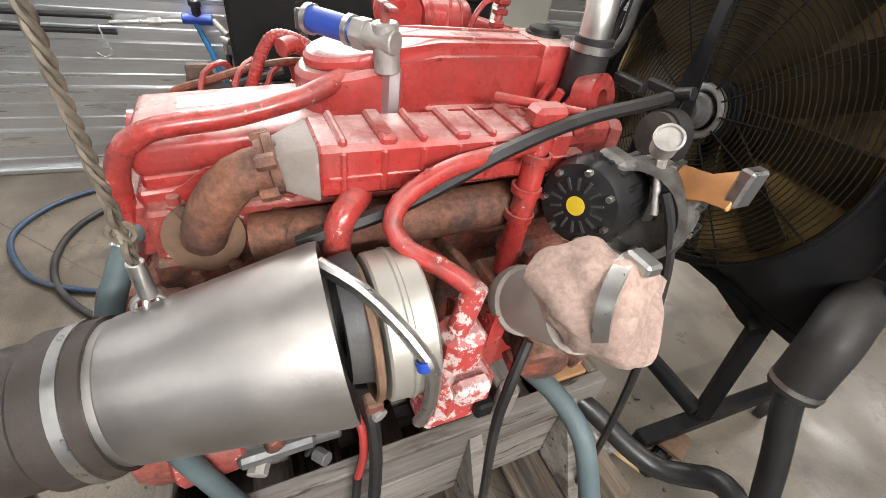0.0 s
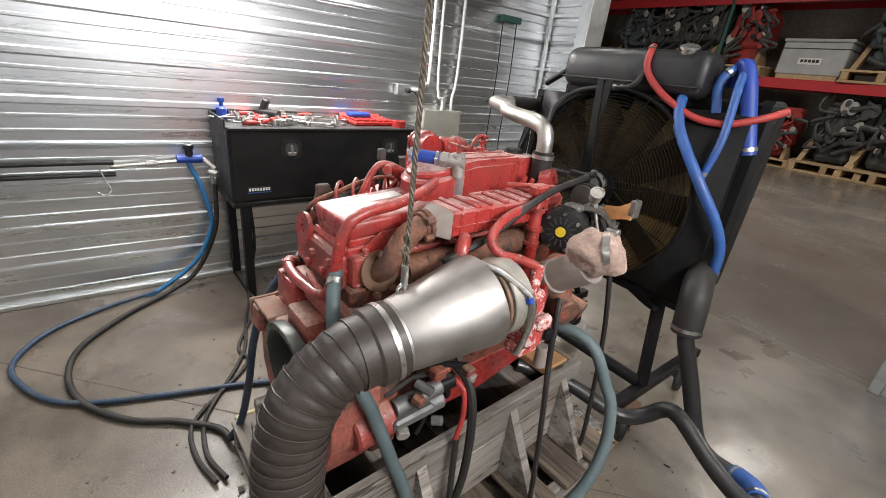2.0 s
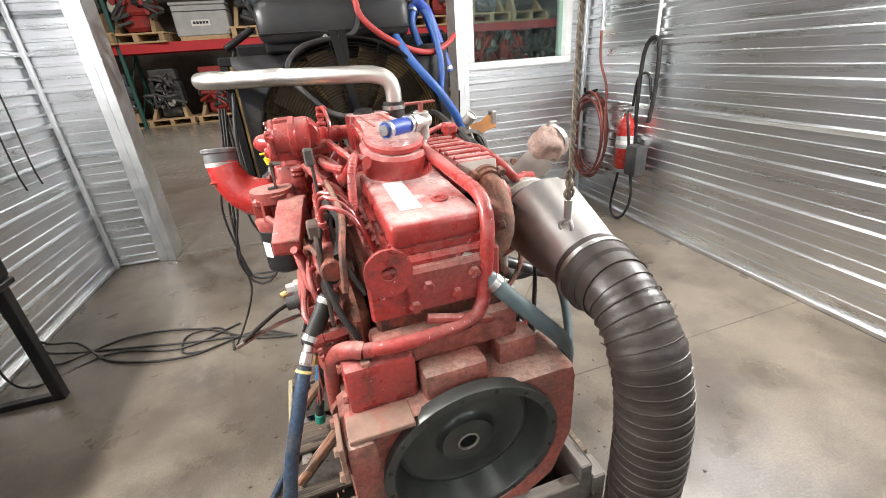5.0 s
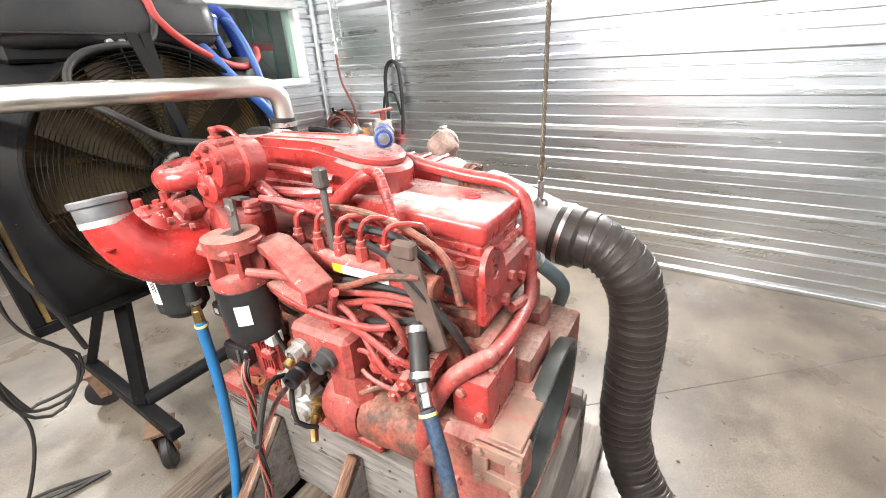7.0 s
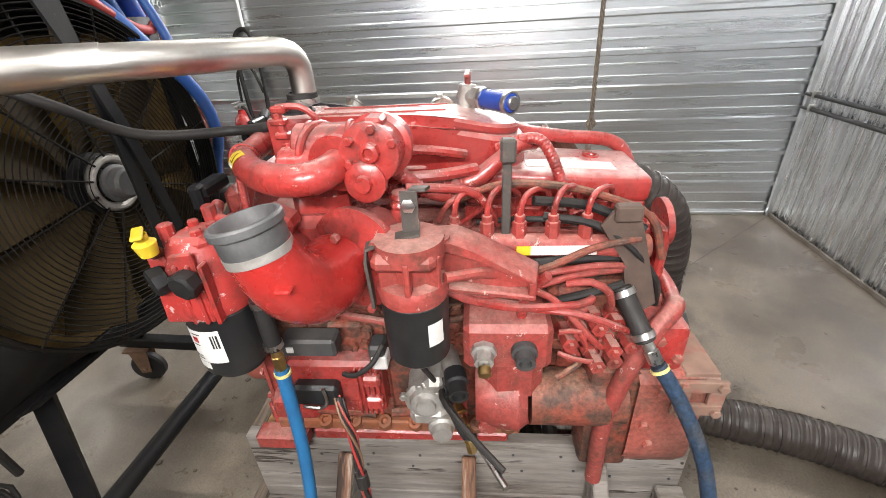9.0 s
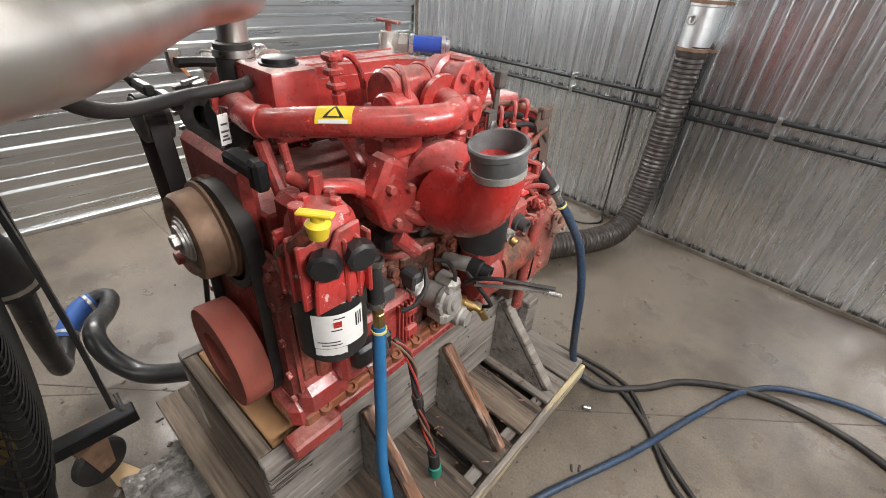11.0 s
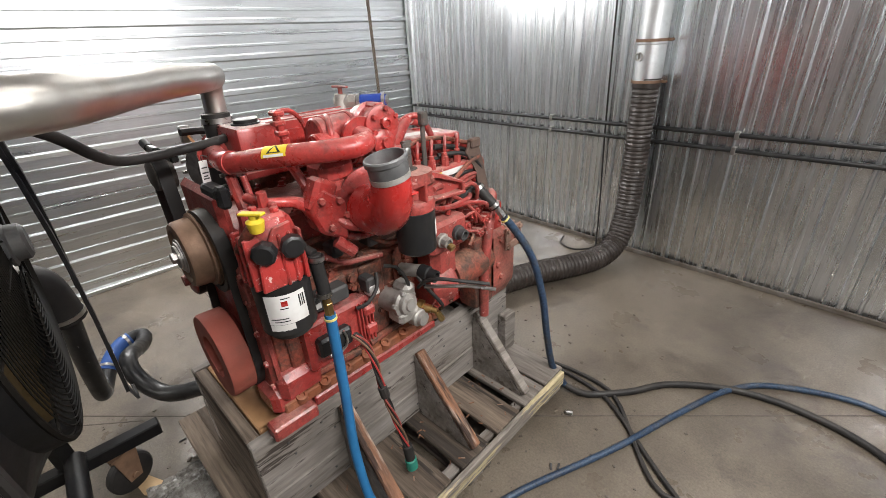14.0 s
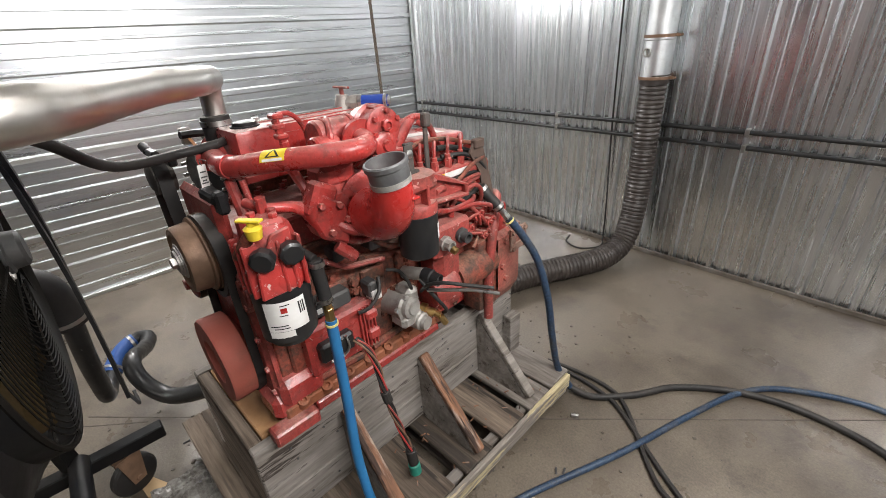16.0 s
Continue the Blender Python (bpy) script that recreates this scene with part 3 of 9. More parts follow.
JOINT = material("dark_joint", (0.10, 0.085, 0.07), 0.8, 0.0, (0.06, 0.05, 0.045), 30)
for j in ((0.99, 0.92, -1.75, -1.76), (2.30, -2.24, 0.35, -0.10), (0.45, 0.11, 2.33, 0.22), (2.30, 2.59, 0.75, 0.72), (-12, 2.71, 12, 2.71), (-12, 6.4, 12, 6.4), (-12, 10.2, 12, 10.2), (1.3, 2.62, 3.1, 14), (-2.6, 2.62, -2.6, 18)):
    joint(*j)
bm = box(B(), (-12, -2.6, -0.2), (12, 18.5, -0.115))
part("subgrade", bm, DARKGREY, floor, "dark joint filling", smooth=0)

# ceilings
bm = box(B(), (WX - 0.15, SY - 0.15, CEIL), (EX + 0.15, NY + 0.15, CEIL + 0.12))
solo("ceiling", bm, WHITE, "white lined flat ceiling of the test cell", "ceiling", "structure", smooth=0)
# housings for the added fill tubes, out of view
for x in (-1.0, 1.25):
    for y in (-1.15, 0.75):
        lt = thing("ceiling_light", "added white batten tube light fixture on the unseen ceiling", "ceiling light", group="tube lights")
        part("housing", box(B(), (x - 0.1, y - 0.65, 2.945), (x + 0.1, y + 0.65, 2.999), 0.006), WHITE, lt)

for x, xw in ((-1.95, WX), (2.20, EX)):
    lt = thing("wall_light", "white strip light fixture high on the ribbed wall", "wall light", group="strip lights")
    part("housing", box(B(), (x - 0.06, -0.95, 2.205), (x + 0.06, 0.65, 2.27), 0.008), WHITE, lt)
    for y in (-0.7, 0.4):
        part("arm", box(B(), (min(x, xw), y - 0.02, 2.225), (max(x, xw), y + 0.02, 2.25), 0.003), GALVTRIM, lt)

# ---- setting: warehouse beyond the opening ----
for name, lo, hi in (("wall_far", (-12, 18.3, 0), (12, 18.5, 6)), ("wall_far_west", (-12.2, 2.75, 0), (-12, 18.5, 6)), ("wall_far_east", (12, 2.75, 0), (12.2, 18.5, 6)),
                     ("wall_near_west", (-12, NY, 0), (WX - 0.15, NY + 0.15, 6)), ("wall_near_east", (EX + 0.15, NY, 0), (12, NY + 0.15, 6)), ("wall_above", (WX - 0.15, NY, CEIL + 0.12), (EX + 0.15, NY + 0.15, 6))):
    solo(name, box(B(), lo, hi), GREYIRON, "plain dim warehouse wall", "wall", "structure", smooth=0)
solo("ceiling_warehouse", box(B(), (-12.2, NY, 6), (12.2, 18.5, 6.1)), WHITE, "high white warehouse ceiling", "ceiling", "structure", smooth=0)

# ---- radiator on its wheeled stand ----
FCX, FCZ, FR = -0.037, 1.135, 0.405
cart = thing("radiator_cart", "black truck radiator with round fan shroud on a wheeled steel stand", "radiator")
bm = B()
for lo_, hi_ in (((-0.562, 0.872, 0.70), (0.43, 0.93, 0.735)), ((-0.562, 0.872, 1.465), (0.43, 0.93, 1.50)), ((-0.562, 0.872, 0.735), (-0.527, 0.93, 1.465)), ((0.395, 0.872, 0.735), (0.43, 0.93, 1.465))):
    box(bm, lo_, hi_, 0.004)
part("core_frame", bm, BLACK, cart)
bm = B()
box(bm, (-0.526, 0.88, 0.736), (0.394, 0.94, 1.464), 0.002)
part("radiator_core", bm, AMBER, cart, "finned radiator core with light from behind painted in as amber")
bm = B()
box(bm, (-0.50, 1.005, 0.78), (0.46, 1.075, 1.55), 0.012)
box(bm, (0.40, 0.955, 0.80), (0.475, 1.08, 1.56), 0.02)
part("charge_cooler", bm, BLACK, cart)
# shroud: flat plate with a round mouth
bm = B()
n = 64
inner, outer, rim = [], [], []
for k in range(n):
    a = 2 * math.pi * k / n
    c, s = math.cos(a), math.sin(a)
    inner.append(bm.verts.new((FCX + FR * c, 0.815, FCZ + FR * s)))
    rim.append(bm.verts.new((FCX + (FR - 0.004) * c, 0.765, FCZ + (FR - 0.004) * s)))
    t = min(0.475 / max(abs(c), 1e-6), 0.40 / max(abs(s), 1e-6))
    x, z = FCX + t * c, min(1.50, max(0.70, FCZ + t * s))
    outer.append(bm.verts.new((x, 0.868, z)))
lip = [bm.verts.new((v.co.x * 1.0 + (v.co.x - FCX) * 0.03, 0.762, v.co.z + (v.co.z - FCZ) * 0.03)) for v in rim]
back = [bm.verts.new((v.co.x + (v.co.x - FCX) * 0.03, 0.80, v.co.z + (v.co.z - FCZ) * 0.03)) for v in rim]
for k in range(n):
    j = (k + 1) % n
    bm.faces.new((rim[k], rim[j], inner[j], inner[k]))
    bm.faces.new((lip[k], lip[j], rim[j], rim[k]))
    bm.faces.new((back[k], back[j], lip[j], lip[k]))
    bm.faces.new((outer[k], outer[j], back[j], back[k]))
part("fan_shroud", bm, BLACK, cart)
bm = B()
prism(bm, [(-0.40, 0.712), (0.30, 0.712), (0.34, 0.66), (0.30, 0.665), (0.2, 0.70), (-0.36, 0.70)], 0.86, 0.93, Matrix(((1, 0, 0, 0), (0, 0, 1, 0), (0, 1, 0, 0), (0, 0, 0, 1))))
part("bottom_tank", bm, BLACK, cart)
# wire guard: rings and spokes
guard = part("fan_guard", torus(B(), (FCX, 0.762, FCZ), (0, 1, 0), FR + 0.004, 0.006, 64, 6), GUARD, cart)
bm = B()
r = 0.075
while r < FR - 0.008:
    torus(bm, (FCX, 0.754 - 0.02 * (1 - (r / FR) ** 2), FCZ), (0, 1, 0), r, 0.0016, 56, 4)
    r += 0.0125
each("guard_ring", bm, GUARD, guard)
for k in range(12):
    a = 2 * math.pi * (k + 0.3) / 12
    d = V(math.cos(a), 0, math.sin(a))
    c = V(FCX, 0.75, FCZ)
    part("guard_spoke", rod(B(), c + d * 0.07 + V(0, -0.02, 0), c + d * (FR + 0.002) + V(0, 0.008, 0), 0.0026, seg=6), GUARD, guard)
# fan behind the guard
fan = part("fan_hub", lathe(B(), (FCX, 0.785, FCZ), (0, 1, 0), [(0, 0), (0, 0.06), (0.01, 0.075), (0.06, 0.075), (0.06, 0)], 24), BLACK, cart)
for k in range(10):
    bm = B()
    prism(bm, [(0.06, -0.045), (0.20, -0.075), (0.375, -0.095), (0.38, 0.06), (0.25, 0.06), (0.06, 0.04)], -0.003, 0.003, Matrix.Translation((FCX, 0.822, FCZ)) @ Matrix.Rotation(2 * math.pi * k / 10, 4, "Y") @ Matrix.Rotation(radians(90 + 28), 4, "X"))
    part("fan_blade", bm, FANGOLD, fan, "plastic fan blade tinted with the core's painted amber glow")
part("hub_rim", torus(B(), (FCX + 0.0, 0.748, FCZ), (0, 1, 0), 0.060, 0.011, 36, 10), ALU, fan, "bright worn hub rim")
# motor and its two straps in front of the guard
part("fan_motor", lathe(B(), (FCX - 0.003, 0.700, FCZ), (0, 1, 0), [(0, 0), (0, 0.030), (0.006, 0.037), (0.026, 0.039), (0.030, 0.046), (0.036, 0.046), (0.040, 0.034), (0.085, 0.034), (0.09, 0.03), (0.11, 0.03), (0.11, 0)], 24), DARKGREY, cart, "dark round fan motor hub")
for x0, x1, z1 in ((-0.045, -0.06, 0.715), (-0.085, 0.018, 0.985)):
    a, b = V(x0, 0.70, 1.57), V(x1, 0.668, z1)
    bm = B()
    ring = []
    for k in range(9):
        q = a.lerp(b, k / 8) + V(0, -0.02 * math.sin(math.pi * k / 8), 0)
        ring.append([bm.verts.new(q + V(sx, sy, 0)) for sx, sy in ((-0.015, -0.004), (0.015, -0.004), (0.015, 0.004), (-0.015, 0.004))])
    for r0, r1 in zip(ring, ring[1:]):
        for k in range(4):
            bm.faces.new((r0[k], r0[(k + 1) % 4], r1[(k + 1) % 4], r1[k]))
    bm.faces.new(ring[0][::-1]), bm.faces.new(ring[-1])
    strap = part("guard_strap", bm, BLACK, cart, "flat black strap over the guard")
    if z1 < 0.8:
        part("wire_hook", tube(B(), [b + V(0, 0, 0.01), b + V(0.01, -0.01, -0.04), b + V(0.04, -0.01, -0.06), b + V(0.055, -0.01, -0.03)], 0.004, 6), DARKGREY, strap)
part("outer_cable", tube(B(), [(-0.53, 0.85, 1.36), (-0.56, 0.80, 1.15), (-0.545, 0.79, 0.95), (-0.50, 0.80, 0.78), (-0.47, 0.84, 0.62)], 0.009, 8), RUBBER, cart)
# header tank
def oblong(bm, x, yc, zc, ry, rz, p=3.4, n=32):
    """One ring of a loft along x: a rounded oblong."""
    ring = []
    for k in range(n):
        a = 2 * math.pi * k / n
        c, d = math.cos(a), math.sin(a)
        ring.append(bm.verts.new((x, yc + ry * math.copysign(abs(c) ** (2 / p), c), zc + rz * math.copysign(abs(d) ** (2 / p), d))))
    return ring


bm = B()
rings = [oblong(bm, x, 0.887, 1.617, 0.088 * q, 0.086 * q) for x, q in ((-0.375, 0.55), (-0.372, 0.72), (-0.362, 0.86), (-0.34, 0.96), (-0.31, 1), (0.21, 1), (0.235, 0.96), (0.252, 0.86), (0.26, 0.72), (0.263, 0.55))]
for a, b in zip(rings, rings[1:]):
    for k in range(32):
        bm.faces.new((a[k], a[(k + 1) % 32], b[(k + 1) % 32], b[k]))
bm.faces.new(rings[0][::-1]), bm.faces.new(rings[-1])
bmesh.ops.recalc_face_normals(bm, faces=bm.faces[:])
tank = part("header_tank", bm, PLASTIC, cart, "black plastic header tank")
part("tank_seam", box(B(), (-0.372, 0.796, 1.570), (0.258, 0.978, 1.578), 0.003), PLASTIC, tank)
part("tank_foot", box(B(), (-0.36, 0.84, 1.50), (0.2, 0.93, 1.56), 0.01), BLACK, tank)
part("filler_cap", lathe(B(), (0.165, 0.835, 1.688), (0.1, -0.25, 1), [(0, 0.026), (0.016, 0.028), (0.018, 0.034), (0.026, 0.034), (0.031, 0.026), (0.031, 0)], 20), CHROME, tank, "chrome filler cap")
for x in (-0.11, -0.075, -0.045):
    part("tank_bolt", rod(B(), (x, 0.806, 1.550), (x, 0.786, 1.550), 0.010, seg=10), CHROME, tank, "bright metal boss")
bm = rod(B(), (-0.52, 0.88, 1.53), (-0.40, 0.88, 1.60), 0.014)
part("tank_spigot", bm, BLACK, tank)
# stand
for x in (-0.40, 0.35):
    part("foot_beam", box(B(), (x, 0.66, 0.205), (x + 0.05, 1.52, 0.255), 0.004), BLACK, cart)
part("cross_tube", rod(B(), (-0.37, 0.90, 0.27), (0.37, 0.90, 0.27), 0.03), BLACK, cart)
for x, tx in ((-0.375, -0.30), (0.375, 0.32)):
    bm = B()
    tube(bm, [(x, 0.92, 0.26), (tx, 0.93, 0.72)], 0.03, 4)
    part("leg", bm, BLACK, cart)
    part("leg", tube(B(), [(x, 1.42, 0.26), (tx, 1.0, 0.80)], 0.025, 4), BLACK, cart)


def caster(x, y, turn):
    c = thing("tmp", "", "", pose(x, y, 0, 0, 0, turn))
    c.name = "caster"
    c.parent = cart
    w = part("wheel", lathe(B(), (-0.022, 0, 0.077), (1, 0, 0), [(0, 0), (0, 0.045), (0.004, 0.07), (0.012, 0.077), (0.032, 0.077), (0.04, 0.07), (0.044, 0.045), (0.044, 0)], 28), RUBBER, c, "black rubber wheel")
    bm = B()
    for sx in (-0.032, 0.028):
        prism(bm, [(-0.022, 0.06), (0.022, 0.06), (0.04, 0.185), (-0.04, 0.185)], sx, sx + 0.004, Matrix(((0, 0, 1, 0), (1, 0, 0, 0), (0, 1, 0, 0), (0, 0, 0, 1))))
    box(bm, (-0.04, -0.045, 0.185), (0.04, 0.045, 0.19))
    rod(bm, (-0.04, 0, 0.077), (0.04, 0, 0.077), 0.012, seg=10)
    box(bm, (-0.05, -0.05, 0.196), (0.05, 0.05, 0.204))
    rod(bm, (0, 0, 0.19), (0, 0, 0.197), 0.03)
    part("fork", bm, RUSTLIGHT, c, "rusty steel caster fork")


for x, y, t in ((0.40, 0.80, 24), (-0.385, 0.80, -30), (0.375, 1.44, 10), (-0.375, 1.44, 70)):
    caster(x, y, t)
# coolant and vent hoses that hang on the radiator


def hose(name, pts, r, mat, parent, label="", clamp=()):
    h = part(name, tube(B(), pts, r, 12, 0.018), mat, parent, label)
    P = spline(pts, 0.018)
    for i in clamp:
        k = max(1, min(len(P) - 2, int(i * len(P))))
        d = (P[k + 1] - P[k - 1]).normalized()
        part("clamp", lathe(B(), P[k], d, [(-0.007, r), (-0.007, r + 0.0022), (0.007, r + 0.0022), (0.007, r)], 16), CHROME, h, "bright band clamp")
    return h


hose("blue_hose", [(0.185, 0.86, 1.565), (0.21, 0.80, 1.50), (0.255, 0.765, 1.42), (0.37, 0.745, 1.28), (0.464, 0.79, 1.135), (0.495, 0.85, 1.02), (0.495, 0.88, 0.90)], 0.0195, BLUEHOSE, cart, "bright blue silicone hose", (0.04, 0.97))
hose("blue_hose", [(0.30, 0.97, 1.60), (0.325, 0.93, 1.665), (0.36, 0.905, 1.64), (0.40, 0.90, 1.534), (0.453, 0.90, 1.37)], 0.0265, DEEPBLUE, cart, "thick deep blue hose", (0.95,))
hose("blue_hose", [(0.34, 0.93, 1.66), (0.365, 0.85, 1.59), (0.390, 0.80, 1.42), (0.372, 0.785, 1.27)], 0.014, BLUEHOSE, cart, "thin blue silicone hose", (0.97,))
hose("blue_hose", [(0.31, 0.95, 1.66), (0.30, 0.89, 1.635), (0.285, 0.88, 1.59), (0.312, 0.87, 1.495)], 0.017, BLUEHOSE, cart, "short open blue hose", (0.35,))
hose("vent_hose", [(0.02, 0.84, 1.71), (0.035, 0.80, 1.68), (0.048, 0.79, 1.62), (0.128, 0.79, 1.545), (0.257, 0.80, 1.478), (0.366, 0.83, 1.465), (0.452, 0.88, 1.495), (0.505, 0.95, 1.53)], 0.013, REDHOSE, cart, "red rubber vent hose", (0.03,))
# lower outlet: rubber elbow and steel pipe
hose("outlet_elbow", [(0.46, 0.90, 0.90), (0.475, 0.83, 0.885), (0.50, 0.775, 0.83), (0.52, 0.757, 0.69)], 0.055, RUBBER, cart, "thick black rubber elbow", (0.93,))
part("outlet_pipe", tube(B(), [(0.52, 0.757, 0.72), (0.528, 0.760, 0.66), (0.597, 0.778, 0.485), (0.655, 0.787, 0.335), (0.69, 0.790, 0.265), (0.735, 0.789, 0.232), (0.79, 0.780, 0.228), (0.856, 0.752, 0.254)], 0.0315, 16), CHIPPED, cart, "black steel pipe with chipped paint")
# cords that hang on the frame
for k in range(3):
    x = -0.585 - 0.012 * k
    pts = [(x, 0.88, 1.30), (x - 0.03, 0.86, 1.10), (x - 0.06 - 0.02 * k, 0.85, 0.85), (-0.70 + 0.015 * k, 0.84, 0.62 - 0.04 * k), (-0.66 + 0.01 * k, 0.84, 0.47 + 0.02 * k), (-0.585 + 0.03 * k, 0.84, 0.455 + 0.03 * k), (-0.515 + 0.01 * k, 0.84, 0.55 + 0.03 * k), (-0.53, 0.84, 0.66), (-0.60, 0.85, 0.80), (x + 0.01, 0.87, 1.10), (x + 0.01, 0.88, 1.27)]
    part("hanging_cord", tube(B(), pts, 0.0055, 6, 0.03), RUBBER, cart)
part("hanging_cord", tube(B(), [(-0.61, 0.88, 1.25), (-0.65, 0.86, 0.95), (-0.69, 0.85, 0.62), (-0.68, 0.84, 0.44), (-0.74, 0.82, 0.28), (-0.83, 0.84, 0.12), (-0.89, 0.95, 0.02), (-0.914, 1.05, 0.007), (-0.96, 1.17, 0.007), (-1.05, 1.257, 0.007), (-1.20, 1.22, 0.007), (-1.18, 1.05, 0.007), (-1.05, 1.02, 0.007)], 0.0055, 6, 0.03), RUBBER, cart)

# ---- silver charge pipe from the radiator to the engine ----
pipe = thing("charge_pipe", "grey aluminised steel charge air pipe between radiator and engine", "pipe")
part("pipe_run", tube(B(), [(0.060, 0.252, 1.30), (0.060, 0.250, 1.355), (0.045, 0.251, 1.388), (0.0, 0.258, 1.406), (-0.10, 0.284, 1.411), (-0.20, 0.326, 1.414), (-0.265, 0.370, 1.416), (-0.305, 0.420, 1.417)], 0.0275, 20), ALUPIPE, pipe)
part("pipe_body", tube(B(), [(-0.288, 0.398, 1.417), (-0.318, 0.436, 1.417), (-0.355, 0.466, 1.417), (-0.515, 0.556, 1.418), (-0.570, 0.592, 1.42), (-0.597, 0.635, 1.42), (-0.600, 0.70, 1.42), (-0.595, 0.74, 1.42)], lambda s: 0.0287 + 0.0018 * min(1, max(0, (s - 0.02) / 0.06)), 22, caps=True), ALUPIPE, pipe)
part("coupler", tube(B(), [(-0.598, 0.73, 1.42), (-0.59, 0.80, 1.42), (-0.575, 0.875, 1.42)], 0.033, 18), RUBBER, pipe, "black rubber coupler")
part("rubber_sleeve", lathe(B(), (0.058, 0.256, 1.20), (0, 0, 1), [(0, 0.0), (0, 0.038), (0.115, 0.035), (0.118, 0.028)], 22), RUBBER, pipe, "black rubber sleeve")
part("clamp", lathe(B(), (0.058, 0.256, 1.292), (0, 0, 1), [(0, 0.035), (0, 0.0385), (0.013, 0.0385), (0.013, 0.035)], 22), CHROME, pipe, "bright band clamp")

# ---- lower coolant pipe that reaches out of the crate ----
lower = thing("coolant_pipe", "bent black steel coolant pipe with blue silicone end", "pipe")
part("bent_pipe", tube(B(), [(0.10, 0.30, 0.42), (0.26, 0.46, 0.37), (0.40, 0.56, 0.30), (0.476, 0.614, 0.288), (0.53, 0.655, 0.33), (0.575, 0.672, 0.385), (0.64, 0.66, 0.40), (0.79, 0.62, 0.335), (0.88, 0.595, 0.312), (0.93, 0.592, 0.308), (0.952, 0.618, 0.306), (0.945, 0.652, 0.302)], 0.031, 16), CHIPPED, lower)
part("blue_sleeve", tube(B(), [(0.948, 0.640, 0.303), (0.938, 0.672, 0.298), (0.912, 0.708, 0.286), (0.872, 0.742, 0.264), (0.85, 0.758, 0.250)], 0.0365, 16), BLUEHOSE, lower, "blue silicone sleeve")
for p, d in (((0.943, 0.656, 0.301), (-0.25, 0.95, -0.1)), ((0.862, 0.749, 0.257), (-0.75, 0.5, -0.4))):
    part("clamp", lathe(B(), p, d, [(-0.006, 0.0355), (-0.006, 0.0388), (0.006, 0.0388), (0.006, 0.0355)], 20), CHROME, lower, "bright band clamp")

# ---- engine crate: old pallet with plank sides ----
ENG = pose(0, -0.55, 0, 0, 0, 3.0)
crate = thing("engine_crate", "old weathered wooden pallet crate carrying the engine", "pallet", ENG)
PX0, PX1, PY0, PY1 = -0.475, 0.53, -0.146, 1.06
SX0, SX1, SZ0, SZ1 = -0.142, 0.285, 0.135, 0.472


def board(name, lo, hi, mat=WOOD, bevel=0.004, m=None):
    bm = box(B(), lo, hi, bevel)
    for v in bm.verts:
        v.co += 0.0022 * noise.noise_vector(v.co * 9 + V(lo[0], hi[1], lo[2]) * 3)
    if m is not None:
        bmesh.ops.transform(bm, matrix=m, verts=bm.verts[:])
    return part(name, bm, mat, crate)


# three runners, deck boards across them, bottom boards
for x in (PX0 + 0.02, (PX0 + PX1) / 2 - 0.02, PX1 - 0.06):
    board("runner", (x, PY0, 0.022), (x + 0.04, PY1, 0.108), WOODY)
y = PY0
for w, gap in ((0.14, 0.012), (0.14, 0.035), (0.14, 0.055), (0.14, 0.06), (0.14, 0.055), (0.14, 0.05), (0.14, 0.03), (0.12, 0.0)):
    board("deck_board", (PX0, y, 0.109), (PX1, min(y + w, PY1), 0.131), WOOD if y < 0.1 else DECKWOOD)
    y += w + gap
for y in (PY0, 0.36, PY1 - 0.14):
    board("bottom_board", (PX0, y, 0.0), (PX1, y + 0.13, 0.021), WOOD)
# plank sides, open on top
board("side_board", (SX0 - 0.038, -0.125, SZ0), (SX0, 1.045, SZ0 + 0.118), WOODY)
board("side_board", (SX0 - 0.038, -0.128, SZ0 + 0.121), (SX0, 1.045, SZ1), WOODY)
board("side_board", (SX1, -0.085, SZ0), (SX1 + 0.038, 1.045, SZ0 + 0.2), WOODY)
board("side_board", (SX1, -0.085, SZ0 + 0.205), (SX1 + 0.038, 1.045, SZ1), WOODY)
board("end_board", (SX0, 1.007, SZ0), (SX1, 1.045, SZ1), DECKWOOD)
board("end_board", (SX0, -0.090, SZ0), (SX1, -0.055, SZ0 + 0.15), WOOD)
board("end_board", (SX0, -0.090, SZ0 + 0.154), (SX1, -0.055, 0.425), WOOD)
board("corner_post", (SX0 - 0.085, -0.132, SZ0), (SX0 - 0.04, -0.06, 0.33), WOODY)
board("corner_post", (SX1 + 0.04, -0.09, SZ0), (SX1 + 0.08, -0.02, SZ1 - 0.05), WOODY)
board("top_board", (SX0 + 0.004, 0.86, SZ1 - 0.03), (SX1 - 0.004, 1.003, SZ1 + 0.003), CORKBOARD)
board("bearer", (SX0 + 0.002, 0.10, SZ0), (SX1 - 0.002, 0.18, 0.40), WOOD)
board("bearer", (SX0 + 0.002, 0.76, SZ0), (SX1 - 0.002, 0.845, 0.40), WOOD)
